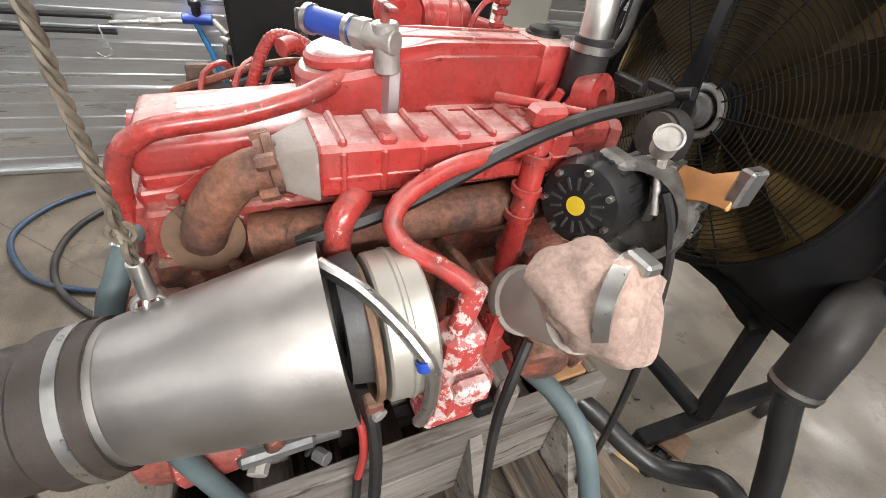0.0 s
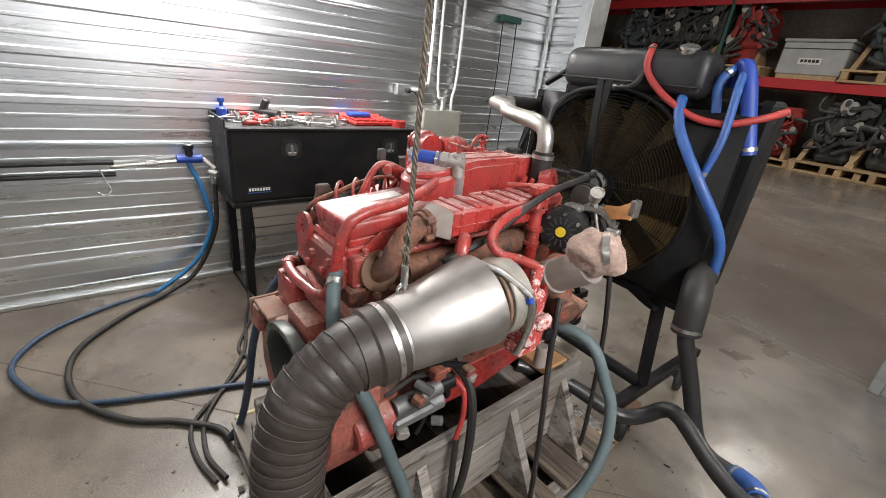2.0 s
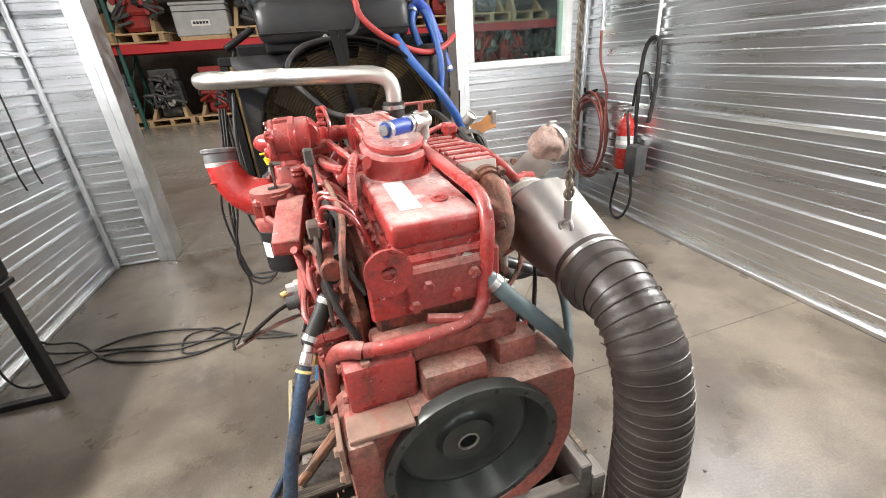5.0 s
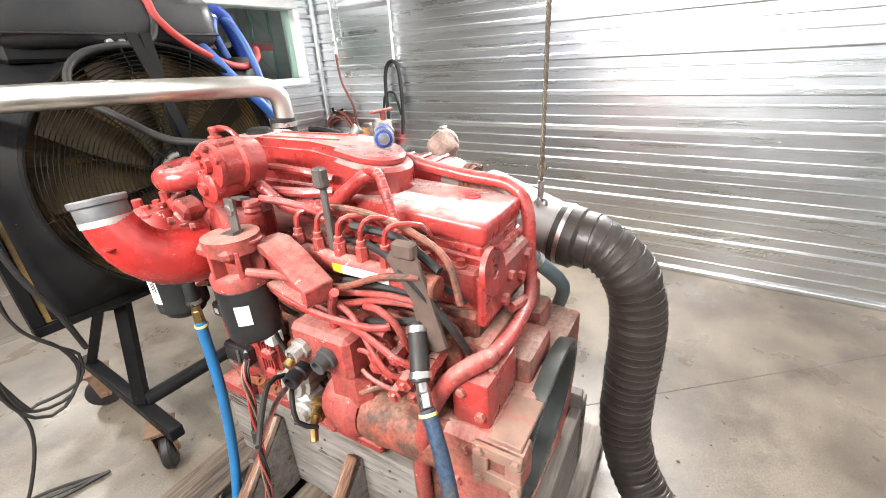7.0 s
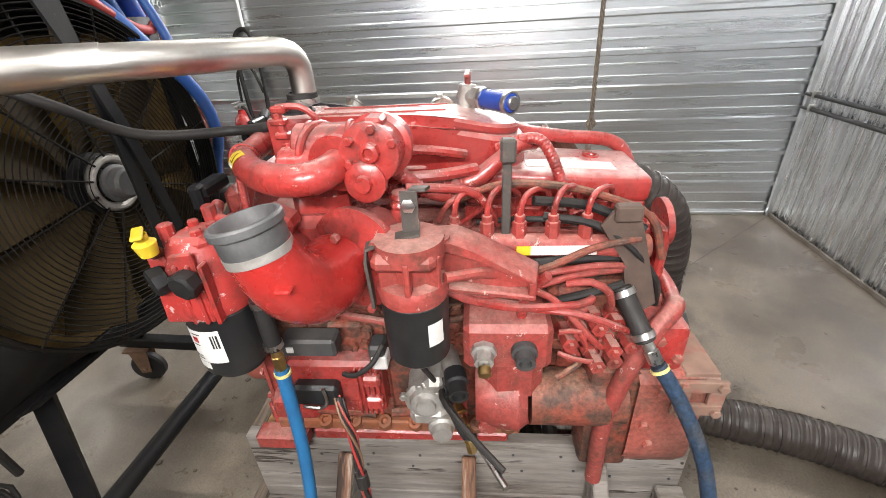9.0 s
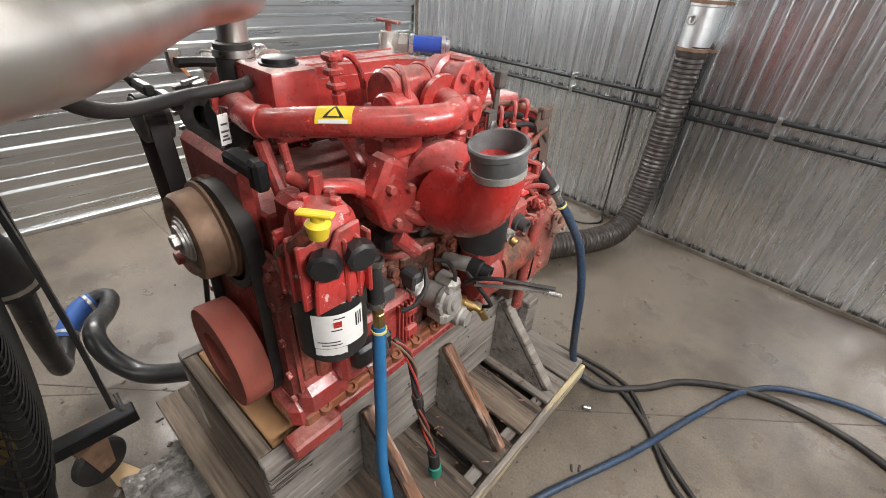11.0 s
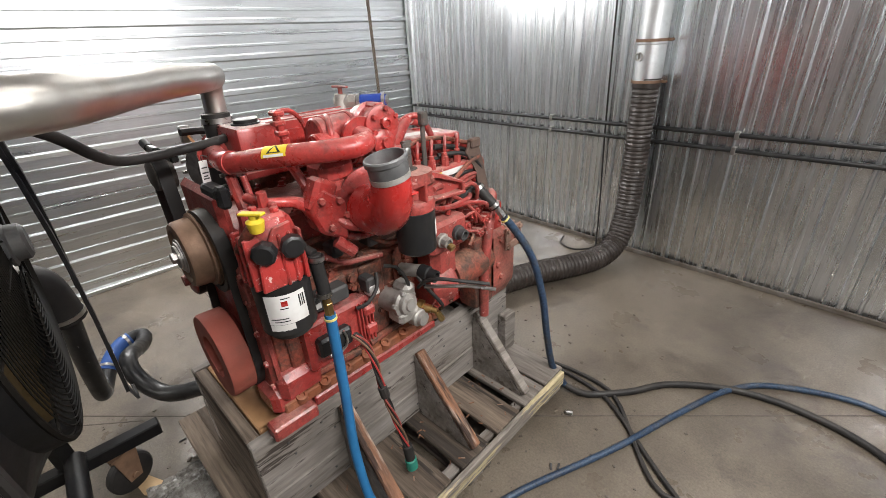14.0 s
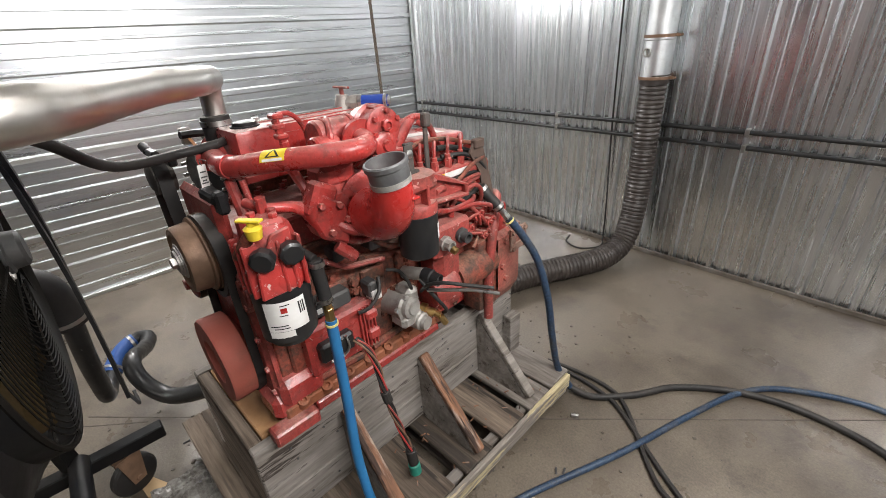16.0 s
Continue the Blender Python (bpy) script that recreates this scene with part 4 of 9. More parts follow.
# sloping braces from the deck to the sides
for y, mat, out in ((0.76, WOODBROWN, 0.26), (0.43, WOODBROWN, 0.265), (0.10, WOODY, 0.255)):
    bm = tri_plate(B(), (SX0 - 0.04, y, 0.133), (SX0 - 0.04, y, 0.425), (SX0 - 0.04 - out, y, 0.133), 0.036, (0, 1, 0))
    part("brace", bm, WOODY, crate, smooth=0)
    a, b = V(SX0 - 0.045, y, 0.43), V(SX0 - 0.045 - out, y, 0.14)
    bm = B()
    L = (b - a).length
    m = Matrix.Translation(a) @ Matrix.Rotation(math.atan2(-(b - a).x, -(b - a).z) + math.pi, 4, "Y")
    box(bm, (-0.002, -0.019, 0), (0.022, 0.019, L), 0.004, m)
    part("brace_batten", bm, mat, crate)
for y in (0.20, 0.62, 0.93):
    bm = tri_plate(B(), (SX1 + 0.04, y, 0.133), (SX1 + 0.04, y, 0.43), (SX1 + 0.20, y, 0.133), 0.036, (0, 1, 0))
    part("brace", bm, WOODY, crate, smooth=0)

# pale edge batten of the deck, and nail heads
board("edge_batten", (PX0 - 0.022, PY0 + 0.02, 0.06), (PX0 - 0.001, PY1 - 0.05, 0.13), PALEWOOD)
rng = random.Random(4)
bm = B()
for k in range(9):
    y = -0.09 + k * 0.13
    for z in (0.19, 0.36, 0.42):
        lathe(bm, (SX0 - 0.0385, y + rng.uniform(-0.03, 0.03), z + rng.uniform(-0.012, 0.012)), (-1, 0, 0), [(-0.001, 0.004), (0.0012, 0.004), (0.0012, 0)], 8)
each("nail", bm, DARKGREY, crate)
# drift of splinters and wrapping film on the deck
bm = B()
for k in range(60):
    x, y = rng.uniform(PX0 + 0.02, SX0 - 0.08), rng.uniform(0.0, 1.0)
    a = rng.uniform(0, 3.1)
    l = rng.uniform(0.003, 0.012)
    box(bm, (-l, -0.0022, 0), (l, 0.0022, 0.002), 0, Matrix.Translation((x, y, 0.1318)) @ Matrix.Rotation(a, 4, "Z"))
tagged(new("wood_splinters", finish("wood_splinters", bm, WOODBROWN, 0)), "pale wood splinters scattered over the pallet deck", "splinters", "", "stuff").matrix_world = ENG

# ---- the engine; its own axes: x across, y from flywheel to fan, z up ----
engine = thing("diesel_engine", "red six-cylinder diesel truck engine, dusty and chipped, on a wooden crate", "engine", ENG)


def P(name, bm, mat=RED, label="", parent=None):
    return part(name, bm, mat, parent or engine, label)


# block, head and covers
bm = B()
box(bm, (-0.165, 0.05, 0.55), (0.155, 0.915, 0.90), 0.012)
box(bm, (-0.15, 0.05, 0.88), (0.14, 0.915, 0.985), 0.008)
block = P("engine_block", bm, BROWNRED, "rusty red cast iron block")
bm = B()
for k in range(6):
    y = 0.14 + k * 0.13
    box(bm, (-0.178, y, 0.60), (-0.16, y + 0.085, 0.86), 0.006)
    box(bm, (0.15, y, 0.60), (0.168, y + 0.085, 0.86), 0.006)
    lathe(bm, (-0.178, y + 0.042, 0.80), (-1, 0, 0), [(0, 0.028), (0.008, 0.026), (0.009, 0.016), (0.005, 0.014), (0.005, 0)], 16)
    lathe(bm, (-0.165, y + 0.1, 0.60), (-1, 0, 0), [(0, 0.02), (0.016, 0.018), (0.018, 0.01), (0.018, 0)], 10)
each("block_boss", bm, BROWNRED, block)
# bright pan rail and rusty flange along the fuel side
bm = B()
box(bm, (-0.185, 0.30, 0.517), (-0.14, 0.93, 0.553), 0.005)
P("pan_flange", bm, PANRUST, "orange rusted pan flange", block)
bm = B()
for k in range(8):
    lathe(bm, (-0.18, 0.33 + 0.078 * k, 0.545), (-0.5, 0, 1), [(-0.01, 0.02), (0.014, 0.017), (0.016, 0.009), (0.008, 0.007), (0.008, 0)], 12)
each("flange_boss", bm, PANRUST, block)
bm = B()
box(bm, (-0.155, 0.06, 0.515), (0.15, 0.90, 0.552), 0.004)
prism(bm, [(0.30, 0.515), (0.90, 0.515), (0.88, 0.44), (0.60, 0.40), (0.34, 0.40)], -0.12, 0.14, Matrix(((0, 0, 1, 0), (1, 0, 0, 0), (0, 1, 0, 0), (0, 0, 0, 1))), 0.01)
P("oil_pan", bm, RED)
P("pan_rail", prism(B(), [(0.33, 0.514), (0.84, 0.514), (0.84, 0.478), (0.33, 0.486)], -0.185, -0.125, Matrix(((0, 0, 1, 0), (1, 0, 0, 0), (0, 1, 0, 0), (0, 0, 0, 1))), 0.005), RED, "bright red pan rail")
P("cylinder_head", box(B(), (-0.135, 0.06, 0.986), (0.135, 0.905, 1.072), 0.006), REDDULL)
bm = B()
box(bm, (-0.099, 0.055, 1.105), (0.101, 0.42, 1.160), 0.016, seg=3)
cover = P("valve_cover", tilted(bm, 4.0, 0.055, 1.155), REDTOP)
for lo_, hi_, bv in (((-0.102, 0.052, 1.058), (0.104, 0.42, 1.088), 0.004), ((-0.094, 0.060, 1.084), (0.097, 0.42, 1.110), 0.006), ((-0.096, 0.046, 1.02), (0.098, 0.20, 1.085), 0.006), ((-0.10, 0.040, 1.014), (0.102, 0.20, 1.030), 0.003)):
    P("cover_flange", tilted(box(B(), lo_, hi_, bv), 4.0, 0.055, 1.155), RED, "", cover)
P("cover_label", tilted(box(B(), (-0.060, 0.12, 1.1602), (-0.012, 0.30, 1.1612)), 4.0, 0.055, 1.155), LABEL, "white printed label", cover)
for y in (0.15, 0.33):
    P("cover_bolt", tilted(lathe(B(), (0.035, y, 1.160), (0, 0, 1), [(0, 0.018), (0.003, 0.018), (0.003, 0.012), (0.0, 0.011), (0.0, 0)], 14), 4.0, 0.055, 1.155), RED, "", cover)
# upper intake plenum with its rounded rear end
bm = B()
out = [(0.062, 0.81), (0.062, 0.52), (0.085, 0.43)]
for k in range(9):
    a = radians(-8 - k * 164 / 8)
    out.append((0.002 + 0.088 * math.cos(a), 0.385 + 0.088 * math.sin(a)))
out += [(-0.085, 0.43), (-0.062, 0.52), (-0.062, 0.81)]
prism(bm, out, 1.17, 1.268, bevel=0.008)
prism(bm, [(x * 0.86, 0.40 + (y - 0.40) * 0.95 + 0.01) for x, y in out], 1.267, 1.288, bevel=0.006)
box(bm, (-0.068, 0.725, 1.165), (0.068, 0.822, 1.292), 0.010, seg=2)
box(bm, (-0.073, 0.50, 1.165), (0.073, 0.828, 1.186), 0.004)
for v in bm.verts:
    if v.co.z > 1.22 and v.co.y < 0.48:
        v.co.z -= 0.034 * (0.48 - v.co.y) / 0.17
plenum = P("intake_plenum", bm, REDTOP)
bm = B()
for x in (-0.035, 0.03):
    box(bm, (x, 0.46, 1.2885), (x + 0.004, 0.73, 1.2915))
P("plenum_rib", bm, REDDULL, "", plenum)
P("oil_cap", lathe(B(), (-0.01, 0.772, 1.292), (0, 0, 1), [(0, 0.036), (0.004, 0.036), (0.004, 0.03), (0.012, 0.03), (0.014, 0.024), (0.014, 0)], 12), PLASTIC, "black oil filler cap")
# shut-off valve with its blue end
valve = P("drain_valve", rod(B(), (0.084, 0.433, 1.10), (0.084, 0.433, 1.255), 0.017, seg=6), GALVTRIM, "pale galvanised standpipe with brass valve")
bm = B()
rod(bm, (0.086, 0.425, 1.25), (0.086, 0.418, 1.32), 0.02)
rod(bm, (0.105, 0.43, 1.296), (0.03, 0.375, 1.296), 0.0185)
lathe(bm, (0.058, 0.395, 1.296), (-0.8, -0.6, 0), [(-0.008, 0.0), (-0.008, 0.024), (0.012, 0.024), (0.012, 0)], 6)
P("valve_body", bm, ALU, "tarnished brass valve body", valve)
P("blue_sleeve", rod(B(), (0.045, 0.386, 1.296), (-0.03, 0.33, 1.297), 0.0195), DEEPBLUE, "short deep blue hose", valve)
bm = B()
for s in (0.008, 0.088):
    P("clamp", lathe(B(), V(0.045, 0.386, 1.296) + V(-0.8, -0.6, 0) * s, (-0.8, -0.6, 0), [(-0.005, 0.019), (-0.005, 0.023), (0.005, 0.023), (0.005, 0.019)], 16), CHROME, "bright band clamp", valve)
P("hose_end", rod(B(), V(-0.026, 0.333, 1.297), V(-0.036, 0.325, 1.297), 0.013), CHROME, "bright hose end", valve)
bm = B()
box(bm, (0.045, 0.413, 1.338), (0.125, 0.425, 1.345), 0.002)
rod(bm, (0.086, 0.418, 1.318), (0.086, 0.418, 1.345), 0.007)
P("valve_handle", bm, REDDULL, "red handle", valve)
# ribbed exhaust heat exchanger box
bm = B()
box(bm, (0.128, 0.285, 1.128), (0.237, 0.70, 1.205), 0.008)
rb = B()
for k in range(7):
    y = 0.315 + k * 0.056
    box(rb, (0.133, y, 1.20), (0.234, y + 0.012 + 0.012 * (k % 2), 1.2135), 0.004)
    box(rb, (0.232, y, 1.135), (0.2415, y + 0.01, 1.198), 0.003)
box(rb, (0.1265, 0.30, 1.158), (0.2405, 0.695, 1.163), 0.001)
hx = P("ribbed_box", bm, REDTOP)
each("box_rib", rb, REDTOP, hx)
bm = B()
box(bm, (0.130, 0.236, 1.124), (0.238, 0.290, 1.205))
for v in bm.verts:
    if v.co.y < 0.25:
        v.co = V(0.185 + (v.co.x - 0.184) * 0.55, v.co.y, 1.163 + (v.co.z - 1.163) * 0.62)
bmesh.ops.bevel(bm, geom=bm.edges[:], offset=0.006, segments=2, profile=0.5, affect="EDGES")
P("end_cone", bm, GREYIRON, "bare grey tapered end", hx)
bm = B()
lathe(bm, (0.185, 0.244, 1.163), (0, -1, -0.15), [(0, 0.032), (0.0, 0.041), (0.012, 0.041), (0.014, 0.036), (0.024, 0.034), (0.024, 0.028)], 20)
tube(bm, [(0.185, 0.25, 1.162), (0.186, 0.19, 1.145), (0.183, 0.15, 1.095), (0.165, 0.132, 1.045), (0.12, 0.13, 1.02), (0.08, 0.135, 1.015)], 0.031, 18)
elbow_ = P("exhaust_elbow", bm, RUST, "heat-rusted cast exhaust elbow")
P("elbow_flange", lathe(B(), (0.150, 0.13, 1.032), (-1, 0.02, -0.25), [(0, 0.03), (0, 0.056), (0.008, 0.056), (0.008, 0.03)], 28), RUSTLIGHT, "copper coloured flange ring", elbow_)
bm = B()
bolts(bm, [(0.220, 0.236, 1.185), (0.150, 0.236, 1.185), (0.220, 0.236, 1.14), (0.150, 0.236, 1.14)], (0, -1, -0.15), 0.011, 0.022)
bolts(bm, [(0.165, 0.12, 1.09), (0.168, 0.11, 0.975), (0.155, 0.165, 0.98)], (1, -0.2, 0.2), 0.012, 0.012)
each("flange_bolt", bm, RUST, elbow_)
P("heat_shield", prism(B(), [(0.10, 1.0), (0.27, 0.985), (0.28, 1.10), (0.24, 1.135), (0.15, 1.125), (0.10, 1.09)], 0.108, 0.113, Matrix(((0, 0, 1, 0), (1, 0, 0, 0), (0, 1, 0, 0), (0, 0, 0, 1)))), RED, "thin red heat shield plate")
bm = B()
for y in (0.10, 0.18, 0.26, 0.34, 0.42, 0.5, 0.58, 0.66, 0.74, 0.82):
    lathe(bm, (0.120, y, 1.073), (0, 0, 1), [(0, 0.014), (0.004, 0.014), (0.004, 0.009), (0.016, 0.009), (0.016, 0)], 8)
    lathe(bm, (-0.120, y, 1.073), (0, 0, 1), [(0, 0.014), (0.004, 0.014), (0.004, 0.009), (0.016, 0.009), (0.016, 0)], 8)
    lathe(bm, (-0.093 + 0.19 * (y > 0.46), y, 1.0985), (0, 0, 1), [(0, 0.008), (0.006, 0.008), (0.006, 0)], 6)
each("head_bolt", bm, REDDULL, bpy.data.objects["cylinder_head"])
bm = B()
tube(bm, [(0.17, 0.20, 1.03), (0.20, 0.33, 1.05), (0.21, 0.5, 1.06), (0.20, 0.72, 1.06)], 0.04, 14)
run = B()
for y in (0.24, 0.36, 0.48, 0.60, 0.70):
    tube(run, [(0.12, y, 1.03), (0.17, y, 1.045), (0.20, y + 0.02, 1.055)], 0.026, 10)
manifold = P("exhaust_manifold", bm, RUST, "heat-rusted exhaust manifold")
each("manifold_runner", run, RUST, manifold)
# flywheel housing with the dark flywheel inside; its face leans down a little with the crankshaft
FLY, FAX = V(0.008, -0.068, 0.624), V(0, -0.9963, -0.0857)
SHAPE = [(-0.262, 0.56), (-0.262, 0.79), (-0.245, 0.798), (0.245, 0.802), (0.264, 0.795), (0.264, 0.60), (0.215, 0.475), (0.11, 0.41), (-0.11, 0.41), (-0.215, 0.475)]


def on_shape(a):
    """Where a ray at the angle a from the crankshaft meets the outline of the housing."""
    best = 1.0
    dx, dz = math.cos(a), math.sin(a)
    for (x0, z0), (x1, z1) in zip(SHAPE, SHAPE[1:] + SHAPE[:1]):
        ex, ez = x1 - x0, z1 - z0
        det = dx * -ez + dz * ex
        if abs(det) < 1e-9:
            continue
        px, pz = x0 - FLY.x, z0 - FLY.z
        t, u = (px * -ez + pz * ex) / det, (dx * pz - dz * px) / det
        if t > 0 and -1e-6 <= u <= 1 + 1e-6:
            best = min(best, t)
    return FLY.x + dx * best, FLY.z + dz * best


bm = B()
rows_ = []
for k in range(72):
    a = 2 * math.pi * k / 72
    x, z = on_shape(a)
    rr = min(0.203, 0.97 * math.hypot(x - FLY.x, z - FLY.z))
    cx, cz = FLY.x + rr * math.cos(a), FLY.z + rr * math.sin(a)
    rows_.append([bm.verts.new(q) for q in ((cx, 0.06, cz), (cx, -0.056, cz), (x * 0.985, -0.062, z - 0.004), (x, -0.054, z), (x, 0.075, z))])
for a, c in zip(rows_, rows_[1:] + rows_[:1]):
    for k in range(4):
        bm.faces.new((a[k], a[k + 1], c[k + 1], c[k]))
housing = P("flywheel_housing", bm, HOUSINGRED, "dusty brown-red flywheel housing")
for lo_, hi_, mt in (((-0.2605, -0.090, 0.70), (-0.20, -0.05, 0.79), HOUSINGRED), ((-0.238, -0.012, 0.79), (-0.09, 0.07, 0.905), RED), ((-0.17, 0.02, 0.855), (0.16, 0.085, 0.935), HOUSINGRED),
                     ((-0.085, -0.04, 0.79), (0.06, 0.03, 0.862), HOUSINGRED), ((0.10, 0.0, 0.79), (0.20, 0.07, 0.86), HOUSINGRED), ((-0.25, 0.06, 0.50), (-0.16, 0.17, 0.80), BROWNRED), ((0.16, 0.06, 0.50), (0.25, 0.15, 0.77), BROWNRED)):
    P("housing_boss", box(B(), lo_, hi_, 0.014, seg=2), mt, "", housing)
bm = B()
bolts(bm, [(-0.239, 0.005, 0.83), (-0.239, 0.045, 0.875)], (-1, 0, 0), 0.011, 0.008)
bolts(bm, [(-0.263, 0.03, 0.76), (-0.263, 0.03, 0.60), (-0.263, 0.05, 0.66)], (-1, 0, 0), 0.012, 0.01)
bolts(bm, [(-0.19, 0.0, 0.905), (-0.13, 0.02, 0.905)], (0, 0, 1), 0.011, 0.008)
each("housing_bolt", bm, HOUSINGRED, housing)
P("housing_top_pad", box(B(), (-0.250, -0.082, 0.789), (-0.12, -0.015, 0.8015), 0.002), PADDUST, "dusty tan top pad", housing)
P("flywheel_ring", lathe(B(), FLY, FAX, [(-0.035, 0.204), (-0.005, 0.210), (0, 0.208), (0.0, 0.188), (-0.004, 0.185), (-0.022, 0.182), (-0.085, 0.158)], 64), DARKIRON, "dark grey bolt ring", housing)
P("flywheel", lathe(B(), FLY, FAX, [(-0.09, 0.0), (-0.09, 0.166), (-0.064, 0.163), (-0.062, 0.153), (-0.066, 0.146), (-0.067, 0.078), (-0.062, 0.07), (-0.048, 0.064), (-0.044, 0.056), (-0.044, 0.026), (-0.047, 0.0225), (-0.077, 0.0225), (-0.077, 0.0)], 64), DARKIRON, "dark grey iron flywheel")
fx, fz, _ = basis(FAX)
# bolt holes as thin black discs; their dark depth is only colour
bm = B()
for k in range(16):
    a = 2 * math.pi * (k + 0.4) / 16
    lathe(bm, FLY + (fx * math.cos(a) + fz * math.sin(a)) * 0.198 + FAX * 0.0002, FAX, [(0.0, 0.005), (0.001, 0.005), (0.0008, 0.004), (0.0004, 0)], 10)
each("bolt_hole", bm, INK, housing)
P("hub_ring", torus(B(), FLY - FAX * 0.045, FAX, 0.0245, 0.0032, 24, 8), CHROME, "bright worn hub ring")
bm = B()
for lo_, hi_ in (((-0.273, -0.09, 0.705), (-0.2625, 0.008, 0.735)), ((-0.273, -0.09, 0.77), (-0.2625, 0.008, 0.798)), ((-0.273, -0.09, 0.735), (-0.2625, -0.058, 0.77)), ((-0.273, -0.024, 0.735), (-0.2625, 0.008, 0.77))):
    box(bm, lo_, hi_, 0.002)
pad = P("mount_pad", bm, PADDUST, "dusty bare mount pad with a square hole", housing)
bm = B()
bolts(bm, [(-0.273, y, z) for y in (-0.079, -0.006) for z in (0.716, 0.785)], (-1, 0, 0), 0.011, 0.008)
each("pad_bolt", bm, PADDUST, pad)

# ---- exhaust side: turbine, cone, actuator, inlet with cloth, alternator ----
rim, band = V(0.372, 0.278, 1.018), V(0.352, 0.012, 0.975)
ax = (band - rim).normalized()
L = (band - rim).length
cone = thing("exhaust_cone", "brushed steel exhaust cone with band clamp hung on a wire rope", "exhaust cone", ENG)
part("cone_shell", lathe(B(), rim, ax, [(0.006, 0.112), (0, 0.116), (0, 0.1185), (0.01, 0.119), (L * 0.86, 0.086), (L * 0.87, 0.084), (L * 1.1, 0.083), (L * 1.1, 0.08), (L * 0.86, 0.081), (0.006, 0.112)], 48), STEEL, cone)
part("band_clamp", lathe(B(), rim, ax, [(L * 0.965, 0.083), (L * 0.965, 0.091), (L * 1.01, 0.091), (L * 1.01, 0.083)], 40), CHROME, cone, "bright wide band clamp")
part("rubber_cuff", lathe(B(), rim, ax, [(L * 0.9, 0.083), (L * 0.9, 0.0885), (L * 1.12, 0.0885), (L * 1.16, 0.079), (L * 1.16, 0.07)], 40), FLEX, cone, "black rubber hose cuff")
eye = V(0.315, 0.085, 1.075)
part("eye_bolt", torus(B(), eye, (0.3, 1, 0), 0.014, 0.004, 20, 8), CHROME, cone, "bright eye bolt")

bm = B()
tc = V(0.368, 0.352, 1.005)
lathe(bm, tc + V(0, -0.055, 0), (0.03, 1, 0.05), [(0.026, 0.07), (0.026, 0.098), (0.029, 0.101), (0.052, 0.102), (0.054, 0.104), (0.059, 0.104), (0.061, 0.102), (0.086, 0.101), (0.090, 0.097), (0.09, 0.05)], 48)
turb = P("turbine_shell", bm, CREAM, "tan heat shield drum round the turbine")
bm = B()
torus(bm, tc + V(0, -0.040, 0), (0.03, 1, 0.05), 0.092, 0.006, 40, 8)
P("shell_clamp", bm, RUSTLIGHT, "tarnished v-band clamp", turb)
P("turbine_outlet", lathe(B(), tc + V(-0.015, -0.07, 0.01), (0.03, 1, 0.05), [(0, 0.05), (0, 0.085), (0.03, 0.09), (0.03, 0.06)], 28), DARKGREY, "dark turbine outlet", turb)
# red actuator block with pale overspray
bm = B()
box(bm, (0.375, 0.39, 0.875), (0.475, 0.475, 0.965), 0.012)
box(bm, (0.395, 0.40, 0.96), (0.455, 0.46, 1.035), 0.012)
box(bm, (0.40, 0.375, 0.845), (0.46, 0.46, 0.88), 0.01)
rod(bm, (0.43, 0.42, 1.03), (0.42, 0.44, 1.10), 0.016)
act = P("actuator", bm, FLAKE, "red turbo actuator with pale flaked paint")
bm = B()
box(bm, (0.46, 0.405, 0.935), (0.487, 0.46, 0.975), 0.008)
P("actuator_plug", bm, FLAKE, "pale flaked plug", act)
P("plug", box(B(), (0.474, 0.44, 0.90), (0.492, 0.468, 0.93), 0.004), BLACK, "", act)
P("turbo_bracket", prism(B(), [(0.30, 0.95), (0.43, 1.04), (0.42, 0.84), (0.32, 0.80)], 0.475, 0.50, Matrix(((1, 0, 0, 0), (0, 0, 1, 0), (0, 1, 0, 0), (0, 0, 0, 1)))), RED)
# oil and coolant lines
P("turbo_hose", tube(B(), [(0.25, 0.605, 1.195), (0.258, 0.544, 1.188), (0.275, 0.47, 1.186), (0.285, 0.42, 1.172), (0.30, 0.379, 1.155), (0.318, 0.362, 1.13), (0.345, 0.378, 1.108), (0.38, 0.405, 1.106), (0.42, 0.435, 1.095)], 0.0135, 12), RED, "red painted rubber hose")
P("riser_pipe", tube(B(), [(0.265, 0.605, 0.95), (0.262, 0.61, 1.05), (0.25, 0.62, 1.14), (0.235, 0.63, 1.225)], 0.02, 14), RED)
bm = B()
for z in (1.0, 1.07, 1.12, 1.18):
    lathe(bm, (0.258, 0.611, z), (0, 0.05, 1), [(-0.006, 0.02), (-0.006, 0.0255), (0.006, 0.0255), (0.006, 0.02)], 14)
box(bm, (0.215, 0.60, 1.215), (0.255, 0.66, 1.25), 0.008)
each("riser_band", bm, RED, engine)
P("hook_hose", tube(B(), [(0.27, 0.30, 1.06), (0.265, 0.305, 1.105), (0.25, 0.325, 1.125), (0.22, 0.345, 1.12)], 0.02, 12), RED)
P("black_strap", tube(B(), [(0.26, 0.25, 1.08), (0.27, 0.40, 1.13), (0.27, 0.55, 1.20), (0.26, 0.68, 1.235), (0.26, 0.80, 1.255), (0.25, 0.86, 1.26)], 0.011, 6), RUBBER, "black belt strap")
BRAID = [(0.352, 0.262, 1.118), (0.395, 0.300, 1.108), (0.435, 0.332, 1.082), (0.462, 0.350, 1.062), (0.478, 0.364, 1.035), (0.477, 0.370, 0.985), (0.470, 0.371, 0.940), (0.461, 0.372, 0.895), (0.448, 0.374, 0.865)]
braid = P("braided_line", tube(B(), BRAID, 0.0095, 10), CHROME, "white braided drain line")
